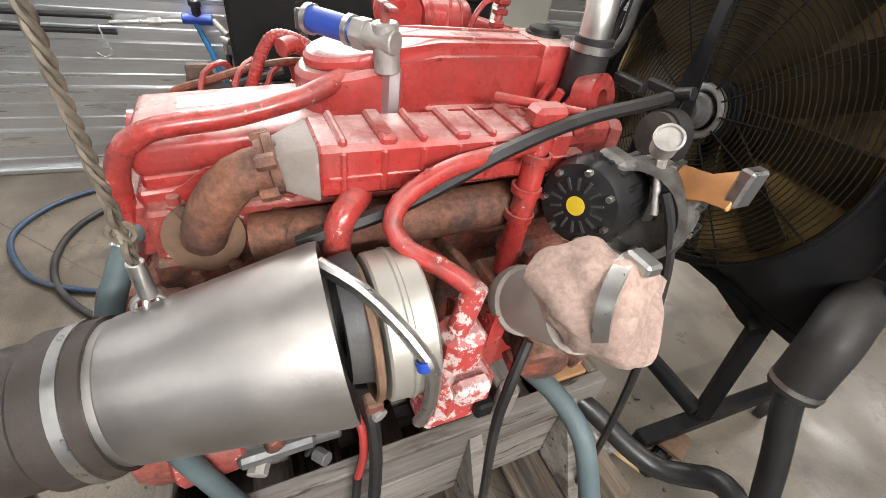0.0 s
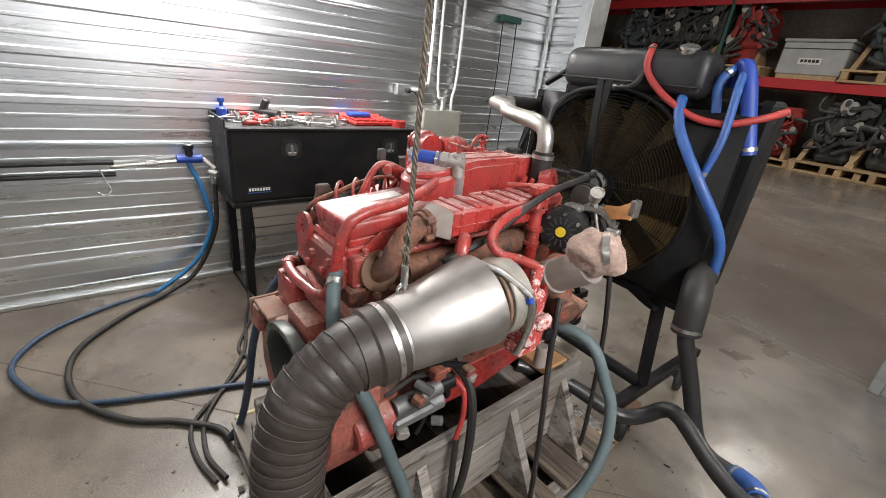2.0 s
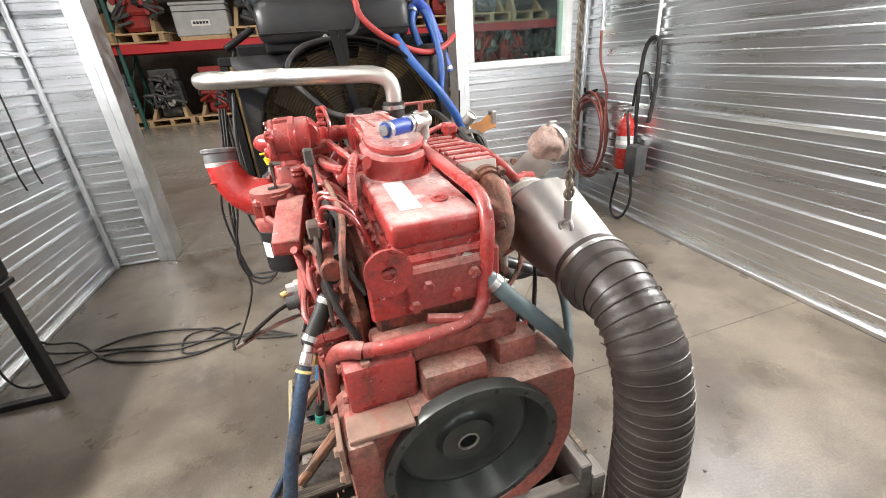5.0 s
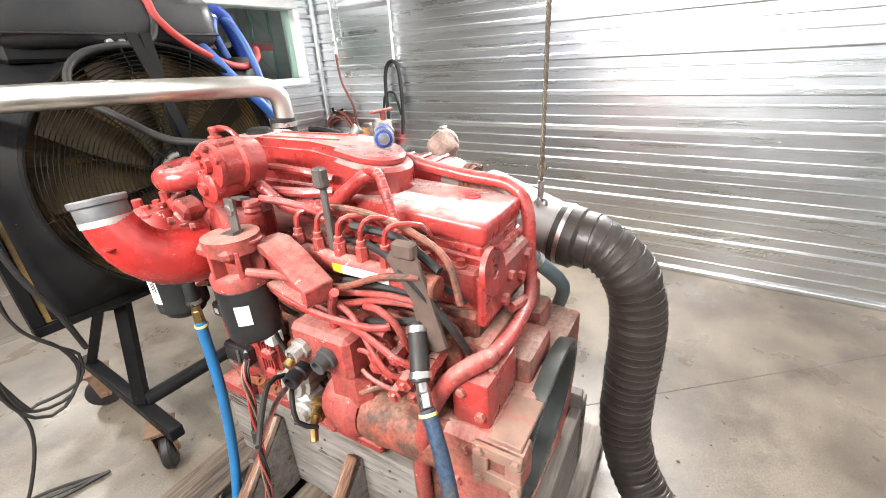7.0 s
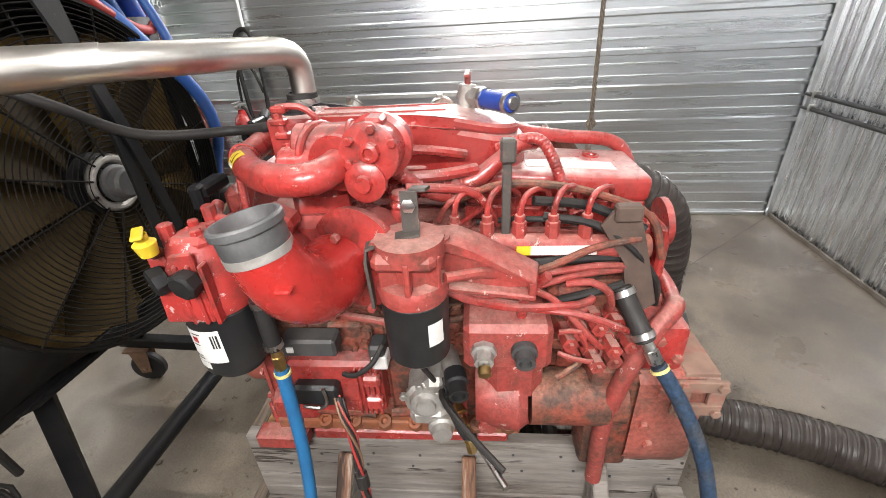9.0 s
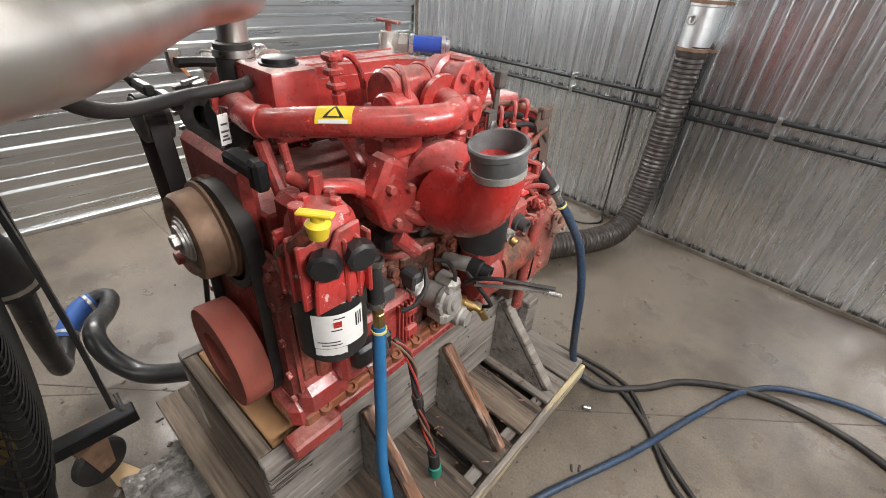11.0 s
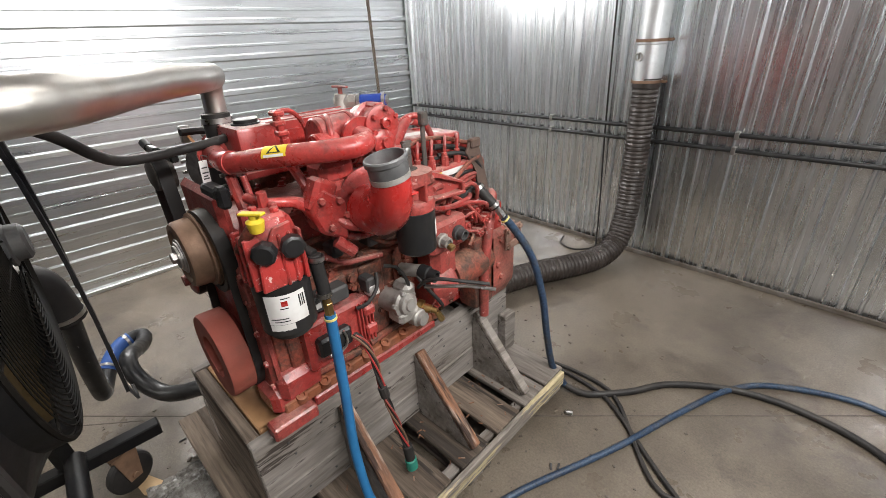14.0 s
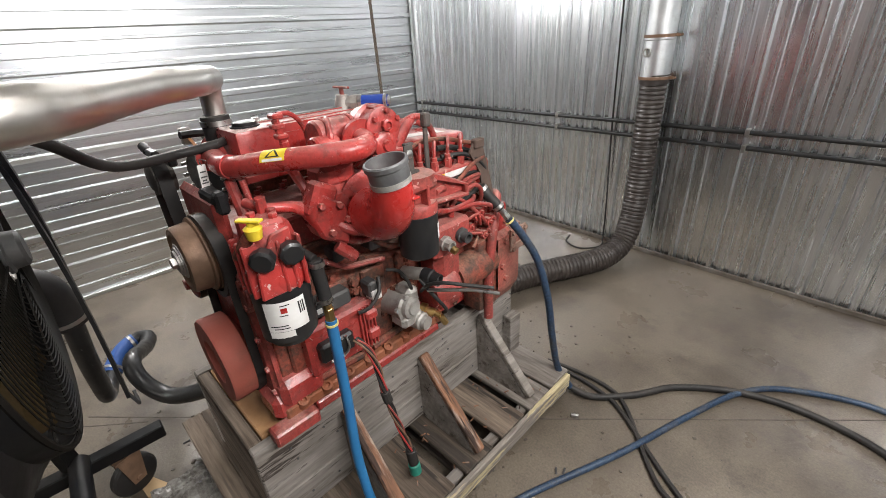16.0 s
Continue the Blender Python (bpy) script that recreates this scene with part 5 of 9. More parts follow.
P("blue_tie", lathe(B(), (0.472, 0.355, 1.045), (0.4, 0.2, -1), [(-0.007, 0.009), (-0.007, 0.0108), (0.007, 0.0108), (0.007, 0.009)], 12), DEEPBLUE, "blue tape", braid)
P("pipe_flange", lathe(B(), (0.33, 0.66, 0.99), (1, -0.2, 0.2), [(0, 0), (0, 0.06), (0.02, 0.06), (0.03, 0.045), (0.07, 0.04), (0.07, 0)], 20), BROWNRED)
# compressor inlet wrapped in cloth
bm = B()
lathe(bm, (0.40, 0.53, 1.03), (0.55, -0.05, 0.45), [(0, 0.0), (0, 0.046), (0.012, 0.05), (0.03, 0.05), (0.034, 0.045), (0.08, 0.047), (0.15, 0.048), (0.15, 0)], 24)
inlet = P("inlet_pipe", bm, GREYIRON, "bare metal inlet pipe")
bm = bmesh.new()
bmesh.ops.create_icosphere(bm, subdivisions=4, radius=1.0)
for v in bm.verts:
    c = v.co.copy()
    r = 1 + 0.30 * noise.noise(c * 1.4) + 0.10 * noise.noise(c * 3.6 + V(3, 1, 2)) - 0.10 * math.exp(-((c.x - 0.25) / 0.16) ** 2)
    v.co = V(c.x * 0.070 * r, c.y * 0.052 * r, c.z * 0.056 * r - (0.03 * max(0, c.x - 0.2) if c.z < 0 else 0))
bmesh.ops.transform(bm, matrix=Matrix.Translation((0.530, 0.510, 1.168)) @ Matrix.Rotation(radians(-20), 4, "Y") @ Matrix.Rotation(radians(24), 4, "Z"), verts=bm.verts[:])
P("cloth_wrap", bm, PINK, "pink cloth tied over the pipe end", inlet)
bm = B()
lathe(bm, (0.552, 0.522, 1.174), (0.86, 0.38, 0.3), [(-0.008, 0.050), (-0.008, 0.0525), (0.008, 0.0525), (0.008, 0.050)], 36, True)
box(bm, (0.534, 0.512, 1.219), (0.564, 0.532, 1.233), 0.003)
P("hose_clamp", bm, CHROME, "bright clamp over the cloth", inlet)
# lower castings below the inlet
bm = B()
box(bm, (0.33, 0.54, 0.90), (0.42, 0.66, 1.0), 0.02)
rod(bm, (0.40, 0.58, 0.95), (0.47, 0.56, 0.94), 0.04)
rod(bm, (0.39, 0.64, 0.93), (0.46, 0.66, 0.91), 0.03)
box(bm, (0.20, 0.56, 0.86), (0.35, 0.70, 0.94), 0.015)
cast_ = P("coolant_casting", bm, BROWNRED, "rusty red casting with pipe stubs")
bm = B()
for k in range(6):
    rod(bm, (0.40 + 0.012 * (k % 3), 0.55 + 0.02 * k, 0.90 + 0.02 * (k % 2)), (0.43 + 0.012 * (k % 3), 0.55 + 0.02 * k, 0.89), 0.014, seg=8)
each("pipe_stub", bm, REDDULL, cast_)
# alternator
alt = V(0.30, 0.715, 1.115)
d = V(0.35, -0.93, 0.05).normalized()
bm = B()
lathe(bm, alt, d, [(-0.07, 0.0), (-0.07, 0.06), (-0.06, 0.072), (0.03, 0.074), (0.045, 0.066), (0.05, 0.03), (0.05, 0)], 28)
P("alternator", bm, PLASTIC, "black alternator with yellow sticker")
altp = bpy.data.objects["alternator"]
bm = B()
for k in range(18):
    a = 2 * math.pi * k / 18
    x, y, _ = basis(d)
    q = alt + (x * math.cos(a) + y * math.sin(a)) * 0.072
    box(bm, (-0.004, -0.004, -0.025), (0.004, 0.004, 0.02), 0.001, Matrix.Translation(q) @ d.to_track_quat("Z", "Y").to_matrix().to_4x4())
each("case_fin", bm, PLASTIC, altp)
bm = B()
xa, ya, _ = basis(d)
bolts(bm, [alt + d * 0.045 + (xa * math.cos(a) + ya * math.sin(a)) * 0.058 for a in (0.2, 1.1, 2.0, 2.9, 3.8, 4.7, 5.6)], d, 0.006, 0.012)
each("case_stud", bm, CHROME, altp)
bm = B()
for k in range(14):
    a = 2 * math.pi * k / 14
    q = alt + d * 0.049 + (xa * math.cos(a) + ya * math.sin(a)) * 0.036
    box(bm, (-0.010, -0.002, -0.002), (0.010, 0.002, 0.003), 0, Matrix.Translation(q) @ d.to_track_quat("Z", "Y").to_matrix().to_4x4() @ Matrix.Rotation(a, 4, "Z"))
each("vent_rib", bm, DARKGREY, altp)
P("yellow_sticker", lathe(B(), alt + d * 0.051, d, [(0, 0.016), (0.001, 0.016), (0.001, 0)], 18), YELLOW, "round yellow sticker", altp)
bm = B()
lathe(bm, alt + V(0.045, 0.07, 0.0), d, [(-0.02, 0.03), (-0.02, 0.083), (0.0, 0.085), (0.04, 0.083), (0.04, 0.07)], 28)
P("alternator_case", bm, DARKALU, "bare aluminium slotted case", altp)
bm = B()
for k in range(14):
    a = 2 * math.pi * k / 14
    x, y, _ = basis(d)
    q = alt + V(0.045, 0.07, 0.0) + (x * math.cos(a) + y * math.sin(a)) * 0.084
    box(bm, (-0.005, -0.005, -0.035), (0.005, 0.005, 0.015), 0.001, Matrix.Translation(q) @ d.to_track_quat("Z", "Y").to_matrix().to_4x4())
each("case_slot", bm, CHROME, altp)
P("case_ear", box(B(), (0.275, 0.715, 1.175), (0.335, 0.755, 1.197), 0.008), DARKALU, "", altp)
# gauge, orange bracket and line in front of the fan
bm = B()
lathe(bm, (0.355, 0.755, 1.235), (0.4, -0.5, 0.7), [(-0.022, 0), (-0.022, 0.012), (-0.016, 0.0185), (0.014, 0.0195), (0.016, 0.0215), (0.020, 0.0215), (0.020, 0.018), (0.016, 0.017), (0.016, 0)], 24)
rod(bm, (0.352, 0.765, 1.215), (0.362, 0.763, 1.185), 0.008, seg=6)
rod(bm, (0.362, 0.763, 1.187), (0.385, 0.765, 1.13), 0.0058)
P("pressure_gauge", bm, ALU, "small round metal pressure gauge")
bm = B()
prism(bm, [(0, 0), (0.05, 0.01), (0.075, 0.035), (0.10, 0.02), (0.105, -0.015), (0.07, -0.02), (0.05, -0.035), (0.0, -0.03)], -0.004, 0.004, Matrix.Translation((0.37, 0.80, 1.205)) @ Matrix.Rotation(radians(-12), 4, "Z") @ Matrix.Rotation(radians(65), 4, "X"), 0.002)
br = P("orange_bracket", bm, ORANGE, "orange plated bracket")
P("bracket_tip", box(B(), (0.455, 0.775, 1.195), (0.475, 0.81, 1.25), 0.004, None), CHROME, "bare bracket tip", br)
P("black_line", tube(B(), [(0.385, 0.765, 1.17), (0.412, 0.772, 1.13), (0.437, 0.788, 1.05), (0.452, 0.815, 0.92), (0.462, 0.850, 0.75), (0.468, 0.885, 0.52), (0.465, 0.930, 0.25), (0.45, 0.96, 0.14)], 0.0085, 8), RUBBER, "thin black hose")
P("black_line", tube(B(), [(0.445, 0.535, 0.985), (0.470, 0.505, 0.92), (0.482, 0.496, 0.82), (0.496, 0.515, 0.60), (0.505, 0.540, 0.35), (0.508, 0.56, 0.14)], 0.0085, 8), RUBBER, "thin black hose")
bm = B()
lathe(bm, (0.145, 0.80, 1.22), (0.6, 0.2, 0.2), [(-0.02, 0.018), (-0.02, 0.045), (0.02, 0.045), (0.02, 0.018)], 20, True)
box(bm, (0.10, 0.70, 1.15), (0.20, 0.82, 1.20), 0.012)
for k in range(7):
    rod(bm, (0.09 + 0.02 * k, 0.72 + 0.015 * (k % 3), 1.19), (0.10 + 0.02 * k, 0.73 + 0.015 * (k % 3), 1.235 - 0.006 * k), 0.009, seg=8)
rod(bm, (0.13, 0.60, 1.225), (0.24, 0.70, 1.235), 0.008)
each("front_fitting", bm, RED, engine)
# starter motor low on this side
bm = B()
rod(bm, (0.24, 0.0, 0.615), (0.24, 0.12, 0.625), 0.06)
starter = P("starter_nose", bm, REDDULL)
bm = B()
rod(bm, (0.27, 0.12, 0.66), (0.285, 0.27, 0.685), 0.026)
box(bm, (0.25, 0.10, 0.61), (0.31, 0.24, 0.645), 0.008)
rod(bm, (0.26, 0.10, 0.60), (0.275, 0.29, 0.62), 0.03)
each("solenoid", bm, MOUTH, starter, "oily bare starter solenoid")
P("starter_cap", rod(B(), (0.285, 0.265, 0.685), (0.292, 0.315, 0.692), 0.024), BLACK, "", starter)
P("cable", tube(B(), [(0.292, 0.31, 0.70), (0.335, 0.32, 0.68), (0.35, 0.32, 0.60), (0.345, 0.31, 0.50)], 0.0085, 8), REDHOSE, "red battery cable boot")
P("cable", tube(B(), [(0.345, 0.31, 0.50), (0.36, 0.30, 0.38), (0.37, 0.29, 0.25), (0.36, 0.26, 0.14)], 0.010, 8), RUBBER, "black battery cable")
P("cable", tube(B(), [(0.26, 0.33, 0.73), (0.33, 0.34, 0.70), (0.37, 0.34, 0.58), (0.38, 0.33, 0.35), (0.36, 0.30, 0.145)], 0.014, 8), RUBBER, "black cable")
P("cable", tube(B(), [(0.25, 0.10, 0.70), (0.26, 0.2, 0.73), (0.29, 0.28, 0.72), (0.292, 0.31, 0.70)], 0.008, 8), RUBBER)
# coolant return hose and valve at the back
P("hose_fitting", lathe(B(), (0.058, 0.058, 1.055), (0.62, -0.45, -0.6), [(-0.015, 0), (-0.015, 0.019), (0.015, 0.021), (0.02, 0.016), (0.045, 0.016), (0.045, 0)], 8), ALU, "pale grey hose fitting")
P("return_hose", tube(B(), [(0.080, 0.042, 1.033), (0.120, 0.01, 0.985), (0.195, -0.02, 0.905), (0.265, -0.005, 0.82), (0.30, 0.03, 0.72), (0.325, 0.08, 0.55), (0.35, 0.13, 0.38), (0.37, 0.15, 0.16)], 0.0185, 12), GREENHOSE, "grey-green coolant hose")
P("clamp", lathe(B(), (0.104, 0.022, 1.005), (0.66, -0.48, -0.7), [(-0.008, 0.018), (-0.008, 0.0215), (0.008, 0.0215), (0.008, 0.018)], 16), CHROME, "bright band clamp")
P("rear_pipe", tube(B(), [(0.06, 0.40, 1.235), (0.065, 0.36, 1.235), (0.085, 0.30, 1.215), (0.10, 0.20, 1.195), (0.105, 0.09, 1.18), (0.10, 0.045, 1.13), (0.085, 0.03, 1.02), (0.07, 0.02, 0.96), (0.03, 0.01, 0.935), (-0.10, 0.0, 0.93), (-0.19, 0.01, 0.93)], 0.0155, 12), RED, "long red painted coolant pipe")
P("rear_pipe", tube(B(), [(-0.05, 0.02, 0.96), (0.0, 0.015, 0.95), (0.10, 0.03, 0.915), (0.17, 0.06, 0.92)], 0.011, 10), REDDULL)
bm = B()
lathe(bm, (-0.115, 0.04, 1.075), (0, -1, 0.1), [(0, 0.0), (0, 0.048), (0.012, 0.048), (0.012, 0.015), (0.0, 0.013), (0, 0)], 24)
box(bm, (-0.16, 0.03, 0.97), (-0.075, 0.05, 1.08), 0.006)
P("rear_lifting_eye", bm, RED, "red lifting eye plate")
bm = B()
box(bm, (-0.10, 0.03, 0.97), (0.10, 0.065, 1.07), 0.008)
rplate = P("rear_plate", bm, REDDULL)
bm = B()
bolts(bm, [(-0.04, 0.03, 1.03), (0.02, 0.03, 1.0), (0.06, 0.03, 1.04), (-0.07, 0.03, 0.99)], (0, -1, 0), 0.013, 0.012)
each("plate_bolt", bm, REDDULL, rplate)
bm = B()
tube(bm, [(0.40, 0.575, 0.865), (0.48, 0.595, 0.875), (0.55, 0.608, 0.85), (0.605, 0.62, 0.755), (0.632, 0.628, 0.70), (0.657, 0.614, 0.60), (0.667, 0.566, 0.50), (0.652, 0.506, 0.40), (0.612, 0.438, 0.305), (0.54, 0.362, 0.235), (0.455, 0.287, 0.19), (0.372, 0.231, 0.152)], 0.0172, 12)
P("heater_hose", bm, GREENHOSE, "grey-green coolant hose loop")
P("blue_filter", rod(B(), (0.40, 0.585, 0.70), (0.40, 0.585, 0.775), 0.02), GREYIRON, "small grey canister")

# dirty clutter round the starter and the lower turbine side
rng4 = random.Random(33)
for k in range(16):
    x, y, z = rng4.uniform(0.20, 0.31), rng4.uniform(0.12, 0.36), rng4.uniform(0.58, 0.76)
    w = rng4.uniform(0.010, 0.022)
    mt = rng4.choice((ALU, RUSTLIGHT, MOUTH, BLACK, BROWNRED))
    if k % 3:
        bm = rod(B(), (x, y, z), (x + rng4.uniform(0.02, 0.05), y + rng4.uniform(-0.02, 0.02), z + rng4.uniform(-0.01, 0.01)), w, seg=8)
    else:
        bm = box(B(), (x, y, z), (x + 0.035, y + w * 2, z + w * 1.6), 0.004)
    P("starter_fitting", bm, mt, "", starter)
for pts, r, mt in (([(0.22, 0.30, 0.78), (0.30, 0.33, 0.80), (0.35, 0.36, 0.84), (0.37, 0.40, 0.87)], 0.008, BROWNRED),
                   ([(0.18, 0.14, 0.80), (0.25, 0.20, 0.78), (0.29, 0.28, 0.76), (0.30, 0.36, 0.73)], 0.009, BLACK),
                   ([(0.17, 0.40, 0.90), (0.24, 0.42, 0.87), (0.32, 0.44, 0.86), (0.38, 0.43, 0.865)], 0.011, RED),
                   ([(0.16, 0.52, 0.95), (0.23, 0.53, 0.96), (0.29, 0.55, 0.93), (0.33, 0.56, 0.92)], 0.012, BROWNRED),
                   ([(0.17, 0.24, 0.70), (0.23, 0.25, 0.66), (0.27, 0.24, 0.58), (0.26, 0.22, 0.50)], 0.007, RUBBER)):
    P("side_line", tube(B(), pts, r, 8), mt)
bm = B()
for k in range(12):
    y, z = rng4.uniform(0.12, 0.85), rng4.uniform(0.60, 0.95)
    lathe(bm, (0.166, y, z), (1, 0, 0), [(0, 0.018), (0.012, 0.017), (0.012, 0.012), (0.024, 0.012), (0.024, 0)], 6 if k % 2 else 12)
each("block_plug", bm, BROWNRED, engine)

# ---- fuel side: filters, compressor, intake elbow, pump, rails, lines ----
of = V(-0.281, 0.888, 0.02)
bm = B()
lathe(bm, of + V(0, 0, 0.985), (0, 0, 1), [(0.0, 0.066), (0.02, 0.069), (0.04, 0.066), (0.09, 0.060), (0.125, 0.052), (0.14, 0.04), (0.14, 0)], 28)
box(bm, (-0.33, 0.85, 1.05), (-0.24, 0.935, 1.12), 0.018, seg=2)
box(bm, (-0.25, 0.84, 1.02), (-0.15, 0.90, 1.13), 0.014)
head1 = P("oil_filter_head", bm, HEADRED, "red oil filter head with pale chips")
P("head_block", box(B(), (-0.32, 0.85, 1.12), (-0.24, 0.92, 1.152), 0.01), HEADRED, "", head1)
bm = B()
for k in range(3):
    box(bm, (-0.325 + 0.03 * k, 0.925, 1.0), (-0.315 + 0.03 * k, 0.958, 1.12), 0.003)
    box(bm, (-0.352, 0.845 + 0.022 * k, 1.0), (-0.33, 0.853 + 0.022 * k, 1.12), 0.003)
bolts(bm, [(-0.30, 0.87, 1.152), (-0.26, 0.90, 1.152), (-0.27, 0.86, 1.152)], (0, 0, 1), 0.01, 0.01)
prism(bm, [(0.86, 1.0), (0.95, 1.0), (0.945, 1.06), (0.90, 1.135), (0.86, 1.14)], -0.345, -0.335, Matrix(((0, 0, 1, 0), (1, 0, 0, 0), (0, 1, 0, 0), (0, 0, 0, 1))), 0.003)
rod(bm, (-0.29, 0.93, 1.10), (-0.29, 0.93, 1.168), 0.013, seg=8)
rod(bm, (-0.25, 0.87, 1.14), (-0.25, 0.87, 1.185), 0.012, seg=8)
each("head_rib", bm, HEADRED, head1)
for x, y, dx, dy in ((-0.338, 0.922, -0.75, 0.6), (-0.347, 0.872, -1, 0.2)):
    P("port_cap", lathe(B(), (x, y, 1.092), (dx, dy, -0.1), [(0, 0.0), (0, 0.024), (0.012, 0.026), (0.022, 0.026), (0.026, 0.02), (0.026, 0)], 8), PLASTIC, "black plastic port cap", head1)
filt = P("oil_filter", lathe(B(), of + V(0, 0, 0.828), (0, 0, 1), [(0, 0), (0, 0.042), (0.006, 0.05), (0.02, 0.052), (0.024, 0.063), (0.152, 0.0645), (0.157, 0.06), (0.157, 0)], 32), PLASTIC, "black spin-on oil filter")
bm = B()
seg = 14
for z0, z1 in ((0.885, 0.96),):
    ring = []
    for k in range(seg + 1):
        a = radians(118 + k * 82 / seg)
        ring.append([bm.verts.new(of + V(0.0652 * math.cos(a), 0.0652 * math.sin(a), z)) for z in (z0, z1)])
    for a, c in zip(ring, ring[1:]):
        bm.faces.new((a[0], c[0], c[1], a[1]))
lab = P("filter_label", bm, LABEL, "white printed filter label", filt)
bm = B()
ring = [[bm.verts.new(of + V(0.0655 * math.cos(radians(a)), 0.0655 * math.sin(radians(a)), z)) for z in (0.868 + 0.0006 * (k % 3), 0.8845)] for k, a in enumerate(range(119, 171, 4))]
for a, c in zip(ring, ring[1:]):
    bm.faces.new((a[0], c[0], c[1], a[1]))
P("label_flap", bm, LABEL, "torn lower edge of the label", lab)
bm = B()
for z, a0, a1 in ((0.950, 150, 168), (0.925, 146, 162), (0.899, 124, 158), (0.892, 130, 160), (0.92, 184, 187), (0.92, 189, 191), (0.92, 193, 196)):
    hgt = 0.03 if a0 > 180 else 0.0025
    ring = []
    for k in range(7):
        a = radians(a0 + (a1 - a0) * k / 6)
        ring.append([bm.verts.new(of + V(0.0658 * math.cos(a), 0.0658 * math.sin(a), z + s * hgt)) for s in (0, 1)])
    for a, c in zip(ring, ring[1:]):
        bm.faces.new((a[0], c[0], c[1], a[1]))
each("label_bar", bm, INK, lab)
bm = B()
ring = []
for k in range(5):
    a = radians(150 + 12 * k / 4)
    ring.append([bm.verts.new(of + V(0.0658 * math.cos(a), 0.0658 * math.sin(a), z)) for z in (0.932, 0.945)])
for a, c in zip(ring, ring[1:]):
    bm.faces.new((a[0], c[0], c[1], a[1]))
P("label_patch", bm, BRIGHTRED, "", lab)
# dipstick and its tube
dip = P("dipstick_tube", tube(B(), [(-0.20, 0.91, 1.02), (-0.25, 0.945, 1.07), (-0.315, 0.942, 1.125), (-0.340, 0.930, 1.153)], 0.012, 10), BROWNRED)
bm = B()
lathe(bm, (-0.342, 0.930, 1.148), (-0.1, 0.0, 1), [(-0.01, 0.0), (-0.01, 0.014), (0.012, 0.018), (0.018, 0.01), (0.028, 0.01)], 16)
box(bm, (-0.371, 0.925, 1.174), (-0.319, 0.942, 1.180), 0.002, Matrix.Translation((-0.345, 0.933, 0)) @ Matrix.Rotation(radians(35), 4, "Z") @ Matrix.Translation((0.345, -0.933, 0)))
P("dipstick_handle", bm, YELLOW, "yellow dipstick handle", dip)
# fuel filter
ff = V(-0.325, 0.505, 0.016)
bm = B()
lathe(bm, ff + V(0, 0, 1.035), (0, 0, 1), [(0, 0.057), (0.02, 0.06), (0.03, 0.055), (0.03, 0.03), (0.075, 0.03), (0.075, 0.055), (0.105, 0.055), (0.105, 0)], 28)
ff_top = bm
bm = B()
for k in range(6):
    a = 2 * math.pi * k / 6
    box(bm, (0.02, -0.005, 1.06), (0.056, 0.005, 1.12), 0.002, Matrix.Translation(ff) @ Matrix.Rotation(a, 4, "Z"))
box(bm, (-0.375, 0.46, 1.115), (-0.27, 0.56, 1.145), 0.01)
YZ = Matrix(((0, 0, 1, 0), (1, 0, 0, 0), (0, 1, 0, 0), (0, 0, 0, 1)))
arm = Matrix.Translation((-0.30, 0.47, 0)) @ Matrix.Rotation(radians(-11), 4, "Z")
prism(bm, [(0.02, 1.128), (-0.03, 1.132), (-0.07, 1.116), (-0.165, 1.072), (-0.165, 1.052), (-0.10, 1.050), (-0.02, 1.054), (0.02, 1.075)], 0.012, 0.055, arm @ YZ, 0.005)
prism(bm, [(0.015, 1.134), (-0.03, 1.138), (-0.07, 1.122), (-0.168, 1.077), (-0.168, 1.068), (-0.07, 1.112), (0.015, 1.124)], -0.006, 0.060, arm @ YZ, 0.003)
box(bm, (-0.008, -0.168, 1.041), (0.058, -0.02, 1.052), 0.003, arm)
box(bm, (-0.006, -0.168, 1.042), (0.056, -0.155, 1.076), 0.003, arm)
lathe(bm, (-0.31, 0.462, 1.145), (0, 0, 1), [(0, 0.02), (0.004, 0.02), (0.004, 0.012), (0, 0.011), (0, 0)], 14)
tube(bm, [(-0.345, 0.45, 1.092), (-0.33, 0.42, 1.088), (-0.315, 0.395, 1.083), (-0.30, 0.37, 1.07)], 0.009, 10)
head2 = P("fuel_filter_head", ff_top, REDDULL, "dusty red fuel filter head")
each("bracket_arm", bm, REDDULL, head2)
filt2 = P("fuel_filter", lathe(B(), ff + V(0, 0, 0.905), (0, 0, 1), [(0, 0), (0, 0.04), (0.008, 0.052), (0.012, 0.055), (0.128, 0.057), (0.133, 0.052), (0.133, 0)], 32), PLASTIC, "black fuel filter with white label")
bm = B()
ring = []
for k in range(7):
    a = radians(207 + k * 30 / 6)
    ring.append([bm.verts.new(ff + V(0.0572 * math.cos(a), 0.0572 * math.sin(a), z)) for z in (0.96, 1.005)])
for a, c in zip(ring, ring[1:]):
    bm.faces.new((a[0], c[0], c[1], a[1]))
P("filter_label", bm, LABEL, "small white label", filt2)
# black mounting straps
bm = B()
ribbon(bm, [(-0.311, 0.502, 1.225), (-0.312, 0.502, 1.158)], 0.027, 0.005, (0, 1, 0))
ribbon(bm, [(-0.305, 0.49, 1.224), (-0.285, 0.485, 1.222)], 0.027, 0.005, (0, 1, 0))
ribbon(bm, [(-0.318, 0.488, 1.160), (-0.322, 0.53, 1.153), (-0.333, 0.572, 1.143), (-0.333, 0.576, 1.120), (-0.330, 0.574, 1.03)], 0.026, 0.005, (1, 0.12, 0))
s1 = P("filter_bracket", bm, DUSTSTEEL, "dusty dark steel bracket")
bolts(bm := B(), [(-0.3135, 0.503, 1.203)], (-1, 0, 0), 0.012, 0.006)
